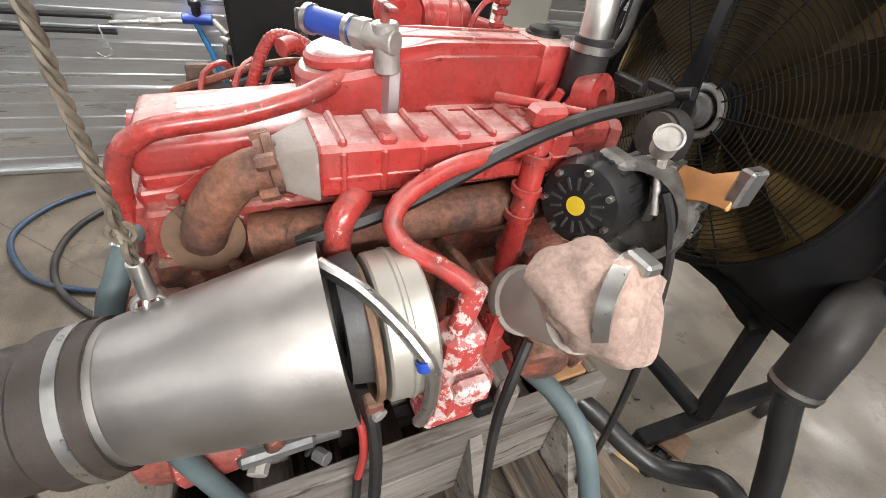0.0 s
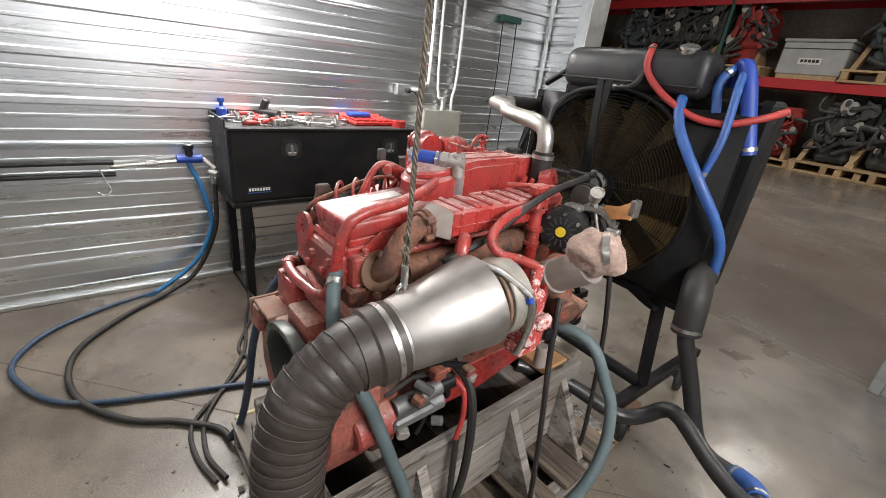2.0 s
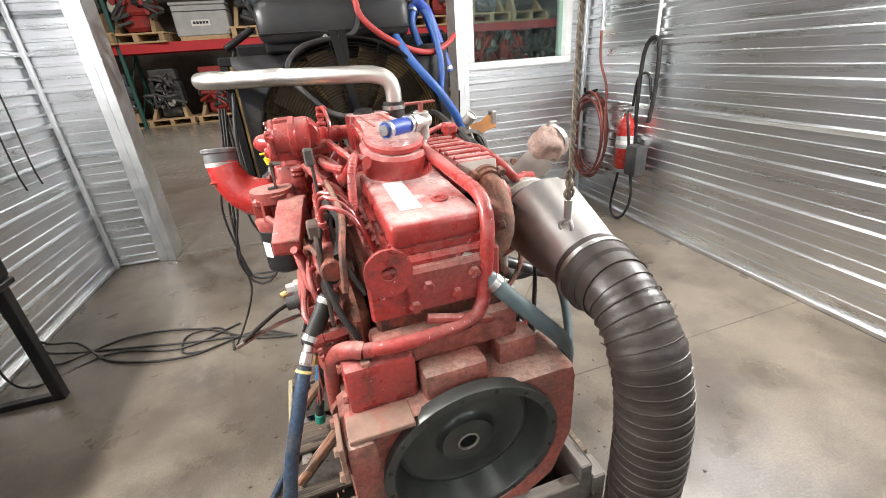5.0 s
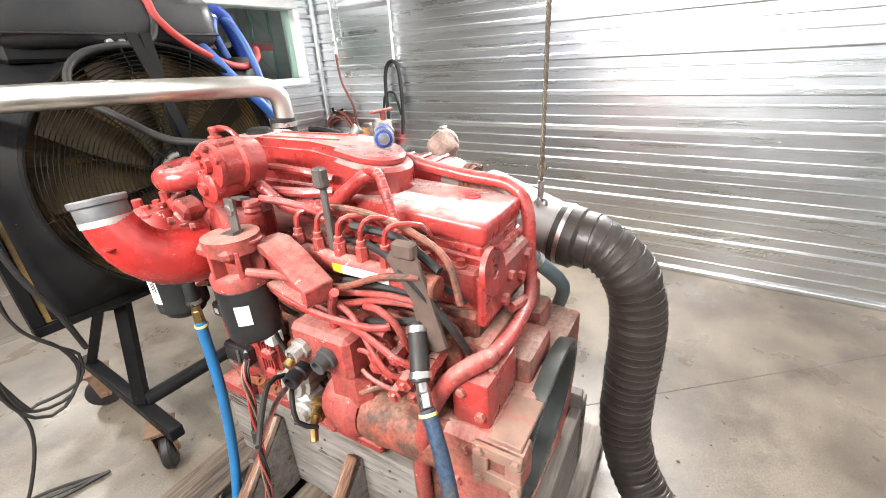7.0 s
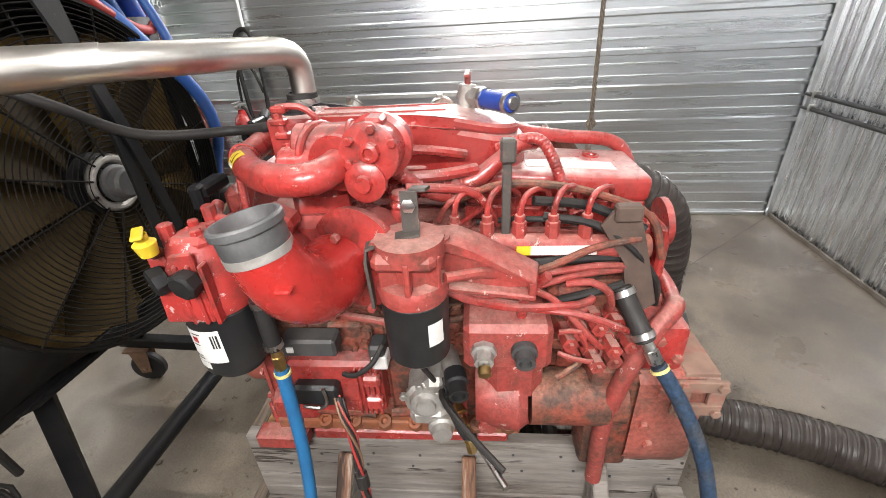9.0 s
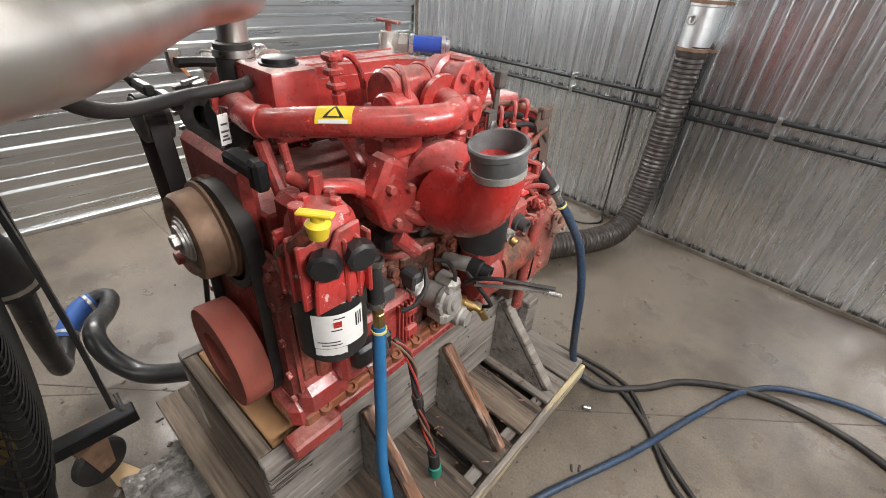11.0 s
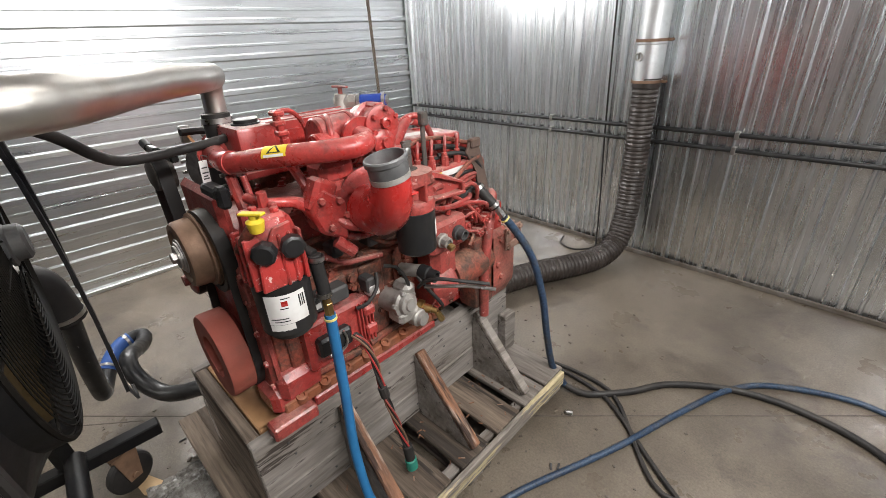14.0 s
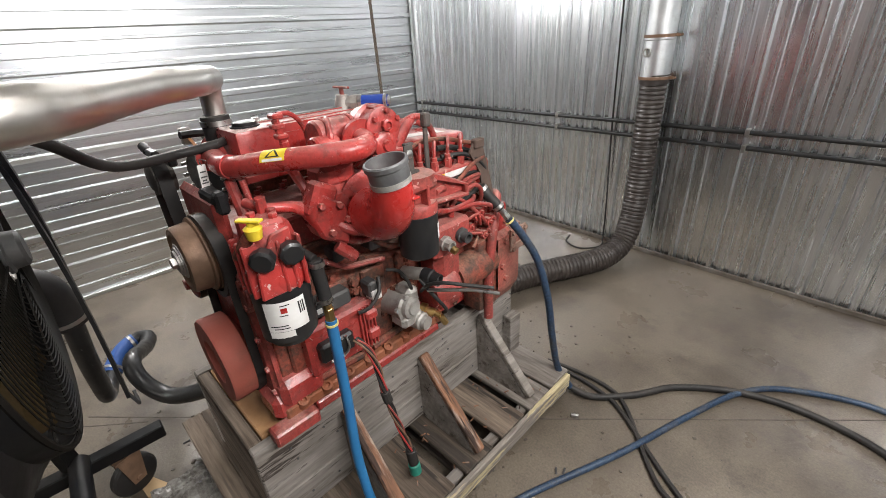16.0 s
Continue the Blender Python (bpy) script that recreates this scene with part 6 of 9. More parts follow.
P("bolt", bm, CHROME, "", s1)
bm = B()
box(bm, (-0.215, 0.340, 1.10), (-0.207, 0.356, 1.245), 0.002)
box(bm, (-0.226, 0.334, 1.235), (-0.203, 0.36, 1.275), 0.004)
P("upright_strap", bm, DUSTSTEEL, "dusty dark upright strap")
bm = B()
prism(bm, [(0, 0), (0.045, -0.01), (0.07, -0.09), (0.10, -0.19), (0.075, -0.21), (0.045, -0.20), (0.03, -0.10), (-0.02, -0.03)], -0.004, 0.004, Matrix.Translation((-0.235, 0.17, 1.155)) @ Matrix.Rotation(radians(-90), 4, "Z") @ Matrix.Rotation(radians(90), 4, "X"), 0.002)
box(bm, (-0.248, 0.125, 1.135), (-0.225, 0.17, 1.165), 0.004)
P("rear_strap", bm, material("dusty_brown_strap", (0.105, 0.068, 0.052), 0.7, 0.0, (0.065, 0.043, 0.034), 14, bump=0.2), "dusty brown bent strap")
# compressor housing and bright red intake elbow
cc = V(-0.285, 0.60, 1.11)
bm = B()
lathe(bm, cc + V(0.06, -0.02, -0.02), (-0.85, 0.35, 0.1), [(0, 0), (0, 0.075), (0.015, 0.082), (0.05, 0.085), (0.06, 0.09), (0.075, 0.09), (0.08, 0.07), (0.08, 0)], 32)
cb = B()
box(cb, (-0.26, 0.60, 1.03), (-0.13, 0.73, 1.16), 0.02)
box(cb, (-0.295, 0.715, 1.10), (-0.24, 0.775, 1.185), 0.010, Matrix.Translation((-0.275, 0.745, 1.145)) @ Matrix.Rotation(radians(28), 4, "X") @ Matrix.Translation((0.275, -0.745, -1.145)))
box(cb, (-0.25, 0.62, 1.15), (-0.17, 0.72, 1.21), 0.015)
prism(cb, [(0.70, 1.02), (0.77, 1.06), (0.79, 1.12), (0.75, 1.17), (0.69, 1.12)], -0.30, -0.24, Matrix(((0, 0, 1, 0), (1, 0, 0, 0), (0, 1, 0, 0), (0, 0, 0, 1))), 0.008)
rod(cb, (-0.29, 0.735, 1.03), (-0.31, 0.70, 0.99), 0.016, seg=10)
comp_bolts = B()
bolts(comp_bolts, [(-0.30, 0.70, 1.09), (-0.30, 0.76, 1.14), (-0.30, 0.745, 1.07), (-0.30, 0.715, 1.13)], (-1, 0.2, 0.1), 0.009, 0.012)
bolts(comp_bolts, [(-0.33, 0.60 + 0.07 * math.cos(a), 1.09 + 0.07 * math.sin(a)) for a in (0.4, 1.3, 2.2, 3.4, 4.4, 5.4)], (-1, 0.3, 0), 0.008)
comp = P("compressor_housing", bm, RED)
each("compressor_block", cb, RED, comp)
each("housing_bolt", comp_bolts, REDDULL, comp)
pts = [(-0.305, 0.638, 1.090), (-0.345, 0.642, 1.093), (-0.390, 0.650, 1.106), (-0.425, 0.658, 1.136), (-0.445, 0.667, 1.175), (-0.454, 0.674, 1.212)]
elbow = P("intake_elbow", tube(B(), pts, lambda s: 0.0605 - 0.115 * max(0, s - 0.06), 28), BRIGHTRED, "glossy bright red intake elbow")
P("casting_nib", box(B(), (-0.490, 0.628, 1.160), (-0.470, 0.650, 1.166), 0.002), BRIGHTRED, "small cast nib", elbow)
MAX = (0.03, 0.19, 1)
bm = lathe(B(), (-0.4535, 0.675, 1.214), MAX, [(-0.004, 0.036), (-0.004, 0.0425), (0.004, 0.0435), (0.021, 0.0435), (0.024, 0.0470), (0.033, 0.0475), (0.036, 0.0455), (0.036, 0.0415), (0.020, 0.0395), (0.0, 0.0385), (-0.03, 0.036), (-0.03, 0)], 40)
P("elbow_mouth", bm, MOUTH, "bare grey open pipe mouth", elbow)
P("elbow_band", lathe(B(), (-0.4530, 0.6735, 1.206), MAX, [(-0.007, 0.040), (-0.007, 0.0440), (0.005, 0.0445), (0.005, 0.040)], 36), ALU, "bare unpainted band", elbow)
# hot red crossover pipe with warning sticker
xo = P("crossover_pipe", tube(B(), [(0.02, 0.862, 1.238), (-0.04, 0.868, 1.228), (-0.096, 0.866, 1.224), (-0.155, 0.836, 1.232), (-0.214, 0.800, 1.241), (-0.268, 0.757, 1.246), (-0.308, 0.712, 1.249), (-0.328, 0.672, 1.251), (-0.326, 0.638, 1.254), (-0.298, 0.617, 1.258), (-0.255, 0.612, 1.262)], 0.0250, 22), RED, "glossy red crossover pipe")
bm = B()
lathe(bm, (-0.10, 0.865, 1.225), (0.95, 0.3, -0.08), [(-0.007, 0.025), (-0.007, 0.0285), (0.007, 0.0285), (0.007, 0.025)], 22)
lathe(bm, (-0.280, 0.614, 1.260), (0.97, -0.15, 0.1), [(0, 0.025), (0, 0.046), (0.010, 0.046), (0.010, 0.025)], 24)
lathe(bm, (0.0, 0.865, 1.234), (1, -0.1, 0.1), [(0, 0.025), (0, 0.036), (0.012, 0.036), (0.012, 0.025)], 24)
each("pipe_band", bm, RED, xo)
bm = B()
pc, pd = V(-0.218, 0.797, 1.2415), V(-0.056, -0.040, 0.006).normalized()
sx = pd.cross(V(0, 0, 1)).normalized()
g = []
for i in range(6):
    a = radians(-25 + 80 * i / 5)
    nrm = V(0, 0, 1) * math.sin(a + radians(35)) + sx * math.cos(a + radians(35))
    g.append([bm.verts.new(pc + pd * s + nrm * 0.0256) for s in (-0.03, 0.03)])
for a, c in zip(g, g[1:]):
    bm.faces.new((a[0], a[1], c[1], c[0]))
P("warning_sticker", bm, YELLOW, "yellow warning sticker", xo)


def on_pipe(s, deg, lift):
    a = radians(deg) + radians(35)
    return pc + pd * s + (V(0, 0, 1) * math.sin(a) + sx * math.cos(a)) * lift


bm = B()
rows_ = []
for i in range(5):
    w = 0.017 * i / 4
    rows_.append([bm.verts.new(on_pipe(q, 48 - 13 * i, 0.0260)) for q in (-w - 0.0005, w + 0.0005)])
for a, c in zip(rows_, rows_[1:]):
    bm.faces.new((a[0], a[1], c[1], c[0]))
P("warning_triangle", bm, INK, "black warning triangle", xo)
bm = B()
rows_ = []
for i in range(4):
    w = 0.010 * i / 3
    rows_.append([bm.verts.new(on_pipe(q, 34 - 11 * i, 0.0264)) for q in (-w - 0.0005, w + 0.0005)])
for a, c in zip(rows_, rows_[1:]):
    bm.faces.new((a[0], a[1], c[1], c[0]))
P("triangle_field", bm, YELLOW, "", xo)
bm = B()
rows_ = [[bm.verts.new(on_pipe(q, e, 0.0260)) for q in (-0.024, 0.024)] for e in (-23, -10)]
bm.faces.new((rows_[0][0], rows_[0][1], rows_[1][1], rows_[1][0]))
P("sticker_foot", bm, LABEL, "white strip of the sticker", xo)
# gear pump drum, sensor stalk
bm = B()
rod(bm, (-0.21, 0.70, 1.27), (-0.21, 0.59, 1.27), 0.04)
rod(bm, (-0.24, 0.72, 1.245), (-0.24, 0.66, 1.245), 0.034)
lathe(bm, (-0.20, 0.548, 1.275), (-1, 0.10, 0.04), [(0, 0.0), (0, 0.045), (0.03, 0.046), (0.034, 0.053), (0.046, 0.053), (0.05, 0.044), (0.085, 0.043), (0.09, 0.047), (0.098, 0.046), (0.101, 0.034), (0.102, 0)], 28)
lathe(bm, (-0.22, 0.562, 1.237), (-1, 0.05, 0.02), [(0, 0.0), (0, 0.026), (0.07, 0.026), (0.072, 0.032), (0.088, 0.032), (0.092, 0.026), (0.094, 0.014), (0.102, 0.012), (0.102, 0)], 24)
bolts(bm, [(-0.300, 0.553 + 0.037 * math.cos(a), 1.279 + 0.037 * math.sin(a)) for a in (0.6, 1.7, 2.7, 5.9)], (-1, 0.1, 0.04), 0.007, 0.008)
lathe(bm, (-0.298, 0.553, 1.283), (-1, 0.1, 0.04), [(0, 0.016), (0.014, 0.015), (0.016, 0.009), (0.010, 0.008), (0.010, 0)], 8)
box(bm, (-0.285, 0.535, 1.31), (-0.235, 0.565, 1.328), 0.005)
box(bm, (-0.25, 0.60, 1.20), (-0.14, 0.70, 1.24), 0.012)
for k in range(2):
    torus(bm, (-0.21, 0.605 + 0.07 * k, 1.27), (0, 1, 0), 0.040, 0.004, 20, 6)
torus(bm, (-0.215, 0.66, 1.26), (0.5, 1, 0), 0.048, 0.007, 24, 8)
each("intake_fitting", bm, RED, engine)
bm = B()
tube(bm, [(-0.235, 0.60, 1.10), (-0.245, 0.535, 1.13), (-0.25, 0.525, 1.20)], lambda s: 0.018 + 0.002 * math.sin(s * 420), 10, 0.006)
P("convoluted_hose", bm, RED)
P("plenum_pipe", tube(B(), [(-0.19, 0.60, 1.195), (-0.155, 0.556, 1.180), (-0.14, 0.50, 1.166), (-0.135, 0.447, 1.163), (-0.130, 0.398, 1.180), (-0.122, 0.36, 1.208), (-0.11, 0.32, 1.236), (-0.09, 0.29, 1.235)], lambda s: 0.0195 + (0.0012 * math.sin(s * 700) if s < 0.20 else 0.0) - 0.004 * min(1, max(0, (s - 0.2) * 12)), 14, 0.004), RED, "dusty red ribbed hose along the plenum")
P("egr_pipe", tube(B(), [(-0.24, 0.575, 1.262), (-0.215, 0.535, 1.225), (-0.205, 0.50, 1.192), (-0.20, 0.47, 1.176), (-0.18, 0.44, 1.165)], lambda s: 0.0125 + 0.0008 * math.sin(s * 700), 12, 0.004), RED, "red ribbed hose from the valve")
bm = B()
rod(bm, (-0.15, 0.74, 1.22), (-0.15, 0.745, 1.265), 0.012, seg=8)
rod(bm, (-0.15, 0.745, 1.26), (-0.152, 0.755, 1.318), 0.0095, seg=8)
box(bm, (-0.165, 0.735, 1.272), (-0.138, 0.762, 1.284), 0.003)
box(bm, (-0.163, 0.738, 1.296), (-0.14, 0.768, 1.308), 0.003)
box(bm, (-0.161, 0.735, 1.316), (-0.128, 0.762, 1.330), 0.004)
tube(bm, [(-0.145, 0.745, 1.326), (-0.14, 0.715, 1.325), (-0.135, 0.69, 1.305), (-0.132, 0.675, 1.27), (-0.14, 0.68, 1.22)], 0.006, 8)
each("sensor_stalk", bm, RED, engine, "red painted sensor with cable")
# fuel rail with injector fittings
rail = P("fuel_rail", rod(B(), (-0.215, 0.46, 1.085), (-0.215, 0.14, 1.075), 0.021), REDDULL)
P("rail_label", box(B(), (-0.2375, 0.19, 1.070), (-0.2355, 0.305, 1.088)), LABEL, "white printed rail sticker", rail)
P("rail_mark", box(B(), (-0.2377, 0.305, 1.070), (-0.2357, 0.33, 1.088)), YELLOW, "yellow warning mark", rail)
P("rail_end", rod(B(), (-0.215, 0.145, 1.075), (-0.215, 0.095, 1.073), 0.024), BROWNRED, "", rail)
for k in range(5):
    y = 0.44 - 0.058 * k
    bm = B()
    rod(bm, (-0.215, y, 1.095), (-0.215, y, 1.128), 0.013, seg=6)
    rod(bm, (-0.215, y, 1.125), (-0.215, y, 1.14), 0.0095)
    P("rail_fitting", bm, REDDULL, "", rail)
    tip = V(-0.115, y + 0.02 - 0.02 * k, 1.06)
    P("injector_line", tube(B(), [(-0.215, y, 1.135), (-0.214, y - 0.004, 1.165), (-0.20, y - 0.02, 1.178 + 0.006 * (k % 2)), (-0.165, y - 0.05, 1.168), (-0.14, y - 0.06, 1.13), tip], 0.0055, 8), RED, "", rail)
# high pressure pump block
bm = B()
box(bm, (-0.315, 0.235, 0.85), (-0.18, 0.40, 0.955), 0.012)
box(bm, (-0.28, 0.24, 0.72), (-0.17, 0.36, 0.86), 0.025)
lathe(bm, (-0.23, 0.38, 0.70), (0, -1, 0), [(0, 0), (0, 0.06), (0.03, 0.075), (0.09, 0.08), (0.11, 0.066), (0.11, 0)], 24)
box(bm, (-0.29, 0.40, 0.63), (-0.20, 0.43, 0.68), 0.01)
rod(bm, (-0.30, 0.355, 0.665), (-0.26, 0.355, 0.665), 0.02)
pump = P("fuel_pump", bm, REDDULL, "dusty red high pressure fuel pump")
pump.location = (0.012, 0.028, 0.002)
for y, mt in ((0.362, ALU), (0.288, DARKGREY)):
    bm = B()
    lathe(bm, (-0.315, y, 0.905), (-1, 0, -0.1), [(0, 0.0), (0, 0.024), (0.012, 0.024), (0.014, 0.018), (0.035, 0.018), (0.035, 0.012), (0.02, 0.011), (0.02, 0)], 8 if mt is ALU else 20)
    P("pump_port", bm, mt, "bare threaded port", pump)
P("port_plug", rod(B(), (-0.35, 0.362, 0.895), (-0.366, 0.36, 0.888), 0.012), BRASS, "brass plug", pump)
P("pump_barrel", lathe(B(), (-0.225, 0.29, 0.705), (0, -1, 0), [(0, 0), (0, 0.062), (0.16, 0.062), (0.165, 0.058), (0.2, 0.056), (0.2, 0)], 28), BROWNRED, "rusty brown starter barrel")
# gear pump of bare aluminium with tubes
bm = B()
lathe(bm, (-0.17, 0.525, 0.71), (-1, -0.1, 0.1), [(0, 0.0), (0, 0.042), (0.07, 0.042), (0.075, 0.047), (0.088, 0.047), (0.092, 0.037), (0.105, 0.034), (0.108, 0.022), (0.115, 0.02), (0.115, 0)], 14)
lathe(bm, (-0.20, 0.495, 0.655), (-1, -0.15, 0), [(0, 0), (0, 0.03), (0.08, 0.03), (0.085, 0.024), (0.10, 0.022), (0.10, 0)], 18)
box(bm, (-0.275, 0.47, 0.65), (-0.20, 0.555, 0.70), 0.014)
box(bm, (-0.265, 0.47, 0.72), (-0.19, 0.52, 0.78), 0.014)
gp = P("transfer_pump", bm, ALU, "bare aluminium transfer pump")
bm = B()
bolts(bm, [(-0.258, 0.525 + 0.042 * math.cos(a), 0.718 + 0.042 * math.sin(a)) for a in (0.3, 1.5, 2.6, 3.8, 5.2)], (-1, -0.1, 0.1), 0.009, 0.01)
each("pump_bolt", bm, ALU, gp)
bm = B()
lathe(bm, (-0.24, 0.455, 0.675), (-1, -0.5, -0.3), [(0, 0.02), (0.02, 0.022), (0.022, 0.015), (0.05, 0.015), (0.05, 0.01), (0.07, 0.01), (0.07, 0)], 12)
P("pump_elbow", bm, BRASS, "dark brass pump elbow", gp)
P("pump_cap", lathe(B(), (-0.265, 0.45, 0.81), (-1, -0.2, -0.12), [(0, 0.0), (0, 0.023), (0.03, 0.025), (0.034, 0.02), (0.06, 0.02), (0.06, 0.014), (0.05, 0.013), (0.05, 0)], 18), PLASTIC, "black cap", gp)
P("pump_neck", rod(B(), (-0.19, 0.47, 0.80), (-0.27, 0.45, 0.81), 0.021), ALU, "", gp)
P("brass_fitting", rod(B(), (-0.30, 0.425, 0.655), (-0.315, 0.415, 0.625), 0.011, seg=6), BRASS, "brass fitting", gp)
P("steel_tube", tube(B(), [(-0.30, 0.47, 0.775), (-0.36, 0.44, 0.785), (-0.42, 0.40, 0.79), (-0.491, 0.357, 0.785)], 0.006, 8), CHROME, "open bright steel tube")
P("black_tube", tube(B(), [(-0.27, 0.47, 0.76), (-0.31, 0.475, 0.80), (-0.36, 0.46, 0.82), (-0.42, 0.41, 0.81), (-0.47, 0.36, 0.797)], 0.006, 8), RUBBER, "black plastic tube")
P("black_tube", tube(B(), [(-0.27, 0.47, 0.80), (-0.31, 0.46, 0.76), (-0.335, 0.43, 0.70), (-0.30, 0.41, 0.66)], 0.006, 8), RUBBER)
# fuel lines across the side
for pts, r in (([(-0.30, 0.47, 1.05), (-0.30, 0.42, 1.02), (-0.285, 0.33, 0.99), (-0.27, 0.22, 0.985), (-0.25, 0.19, 0.985)], 0.011),
               ([(-0.27, 0.50, 1.03), (-0.27, 0.40, 1.005), (-0.25, 0.30, 1.01), (-0.24, 0.22, 1.03), (-0.225, 0.12, 1.035)], 0.010),
               ([(-0.25, 0.48, 1.015), (-0.25, 0.36, 1.02), (-0.245, 0.26, 1.04), (-0.24, 0.17, 1.05), (-0.22, 0.09, 1.03)], 0.009),
               ([(-0.26, 0.44, 1.00), (-0.262, 0.32, 0.978), (-0.255, 0.20, 0.965)], 0.010),
               ([(-0.255, 0.24, 1.02), (-0.265, 0.20, 1.03), (-0.262, 0.165, 1.005), (-0.25, 0.155, 0.96), (-0.22, 0.15, 0.945)], 0.010),
               ([(-0.28, 0.25, 0.93), (-0.29, 0.215, 0.94), (-0.285, 0.20, 0.90), (-0.26, 0.17, 0.885), (-0.22, 0.14, 0.88)], 0.007),
               ([(-0.28, 0.25, 0.88), (-0.285, 0.22, 0.87), (-0.27, 0.17, 0.85), (-0.22, 0.15, 0.845)], 0.007),
               ([(-0.29, 0.28, 1.06), (-0.275, 0.31, 1.02), (-0.27, 0.32, 0.96)], 0.013),
               ([(-0.23, 0.52, 1.20), (-0.21, 0.45, 1.19), (-0.19, 0.40, 1.17), (-0.17, 0.36, 1.10)], 0.011),
               ([(-0.19, 0.47, 1.12), (-0.205, 0.45, 1.16), (-0.19, 0.41, 1.175), (-0.16, 0.36, 1.165), (-0.15, 0.33, 1.12)], 0.008),
               ([(-0.20, 0.865, 1.135), (-0.224, 0.842, 1.142), (-0.243, 0.80, 1.140), (-0.257, 0.762, 1.122), (-0.285, 0.725, 1.085), (-0.305, 0.69, 1.058), (-0.315, 0.65, 1.052), (-0.30, 0.60, 1.055)], 0.0185),
               ([(-0.14, 0.745, 1.215), (-0.157, 0.739, 1.188), (-0.182, 0.732, 1.148), (-0.207, 0.725, 1.11), (-0.235, 0.71, 1.06), (-0.25, 0.69, 1.02)], 0.0175),
               ([(-0.085, 0.868, 1.19), (-0.115, 0.872, 1.15), (-0.150, 0.876, 1.105), (-0.180, 0.88, 1.06), (-0.20, 0.88, 1.02)], 0.0185),
               ([(-0.145, 0.86, 1.20), (-0.155, 0.858, 1.15), (-0.165, 0.855, 1.10), (-0.185, 0.85, 1.05)], 0.011)):
    P("fuel_line", tube(B(), pts, r * 0.72, 10), RED if r > 0.0105 else REDDULL)
for pts, r in (([(-0.24, 0.30, 1.055), (-0.23, 0.20, 1.06), (-0.215, 0.10, 1.05)], 0.009), ([(-0.20, 0.30, 1.16), (-0.18, 0.2, 1.14), (-0.20, 0.10, 1.10)], 0.009),
               ([(-0.24, 0.26, 0.97), (-0.235, 0.15, 1.0), (-0.22, 0.08, 1.02)], 0.008)):
    P("black_harness", tube(B(), pts, r, 8), RUBBER)
P("side_hose", tube(B(), [(-0.095, 0.36, 1.225), (-0.112, 0.315, 1.246), (-0.122, 0.282, 1.245), (-0.134, 0.258, 1.21), (-0.142, 0.236, 1.155), (-0.155, 0.215, 1.115)], lambda s: 0.0105 + 0.0006 * math.sin(s * 900), 10, 0.0025), RED, "red painted corrugated harness")
P("side_pipe", tube(B(), [(-0.19, 0.01, 0.93), (-0.215, 0.025, 0.93), (-0.245, 0.07, 0.89), (-0.262, 0.11, 0.80), (-0.265, 0.135, 0.65), (-0.26, 0.133, 0.47)], 0.0185, 12), REDDULL, "red painted drain pipe")
# fittings on the low rear side
bm = B()
for k in range(5):
    rod(bm, (-0.20, 0.10 + 0.035 * k, 0.86 + 0.018 * (k % 2)), (-0.235, 0.10 + 0.035 * k, 0.86 + 0.018 * (k % 2)), 0.015, seg=8)
    rod(bm, (-0.19, 0.11 + 0.03 * k, 0.93), (-0.225, 0.11 + 0.03 * k, 0.925), 0.012, seg=6)
box(bm, (-0.21, 0.07, 0.82), (-0.16, 0.26, 0.98), 0.02)
each("side_fitting", bm, BROWNRED, engine)
# engine computer and connectors
bm = B()
box(bm, (-0.225, 0.62, 0.63), (-0.165, 0.84, 0.79), 0.01)
ecu = P("control_module", bm, RED)
bm = B()
for k in range(5):
    box(bm, (-0.235, 0.625 + 0.012 * k, 0.64), (-0.224, 0.630 + 0.012 * k, 0.78), 0.001)
box(bm, (-0.245, 0.62, 0.665), (-0.22, 0.66, 0.70), 0.006)
box(bm, (-0.245, 0.62, 0.735), (-0.22, 0.66, 0.765), 0.006)
each("module_fin", bm, RED, ecu)
bm = B()
box(bm, (-0.255, 0.715, 0.685), (-0.22, 0.82, 0.745), 0.008)
P("module_plug", bm, PLASTIC, "black connector", ecu)
P("plug_latch", tube(B(), [(-0.258, 0.745, 0.745), (-0.262, 0.74, 0.71), (-0.258, 0.76, 0.685), (-0.258, 0.80, 0.69)], 0.004, 6), CHROME, "bright latch wire", ecu)
bm = B()
box(bm, (-0.25, 0.70, 0.83), (-0.20, 0.82, 0.875), 0.006)
box(bm, (-0.24, 0.60, 0.80), (-0.19, 0.635, 0.85), 0.006)
each("grey_module", bm, DARKGREY, engine, "dark grey plastic module")
P("grey_tag", box(B(), (-0.2525, 0.79, 0.845), (-0.2505, 0.805, 0.86)), LABEL)
P("white_plug", box(B(), (-0.243, 0.596, 0.79), (-0.205, 0.63, 0.825), 0.003), LABEL, "pale plug")
# wiring tail
bm = B()
tail = [(-0.255, 0.715, 0.715), (-0.28, 0.70, 0.69), (-0.292, 0.684, 0.618), (-0.305, 0.68, 0.52), (-0.32, 0.668, 0.42), (-0.335, 0.655, 0.33), (-0.355, 0.65, 0.26)]
Ps = spline(tail, 0.01)
wt = P("wire_tail", tube(B(), tail, 0.007, 8), RUBBER, "twisted wiring tail")
for j, mt in enumerate((REDHOSE, RUSTLIGHT, REDDULL, RUBBER)):
    pts = [p + V(0.0085 * math.cos(k * 0.22 + j * 1.6), 0.0085 * math.sin(k * 0.22 + j * 1.6), 0) for k, p in enumerate(Ps)]
    P("wire", tube(B(), pts[::2] + [pts[-1]], 0.0032, 6, smooth=False), mt, "", wt)
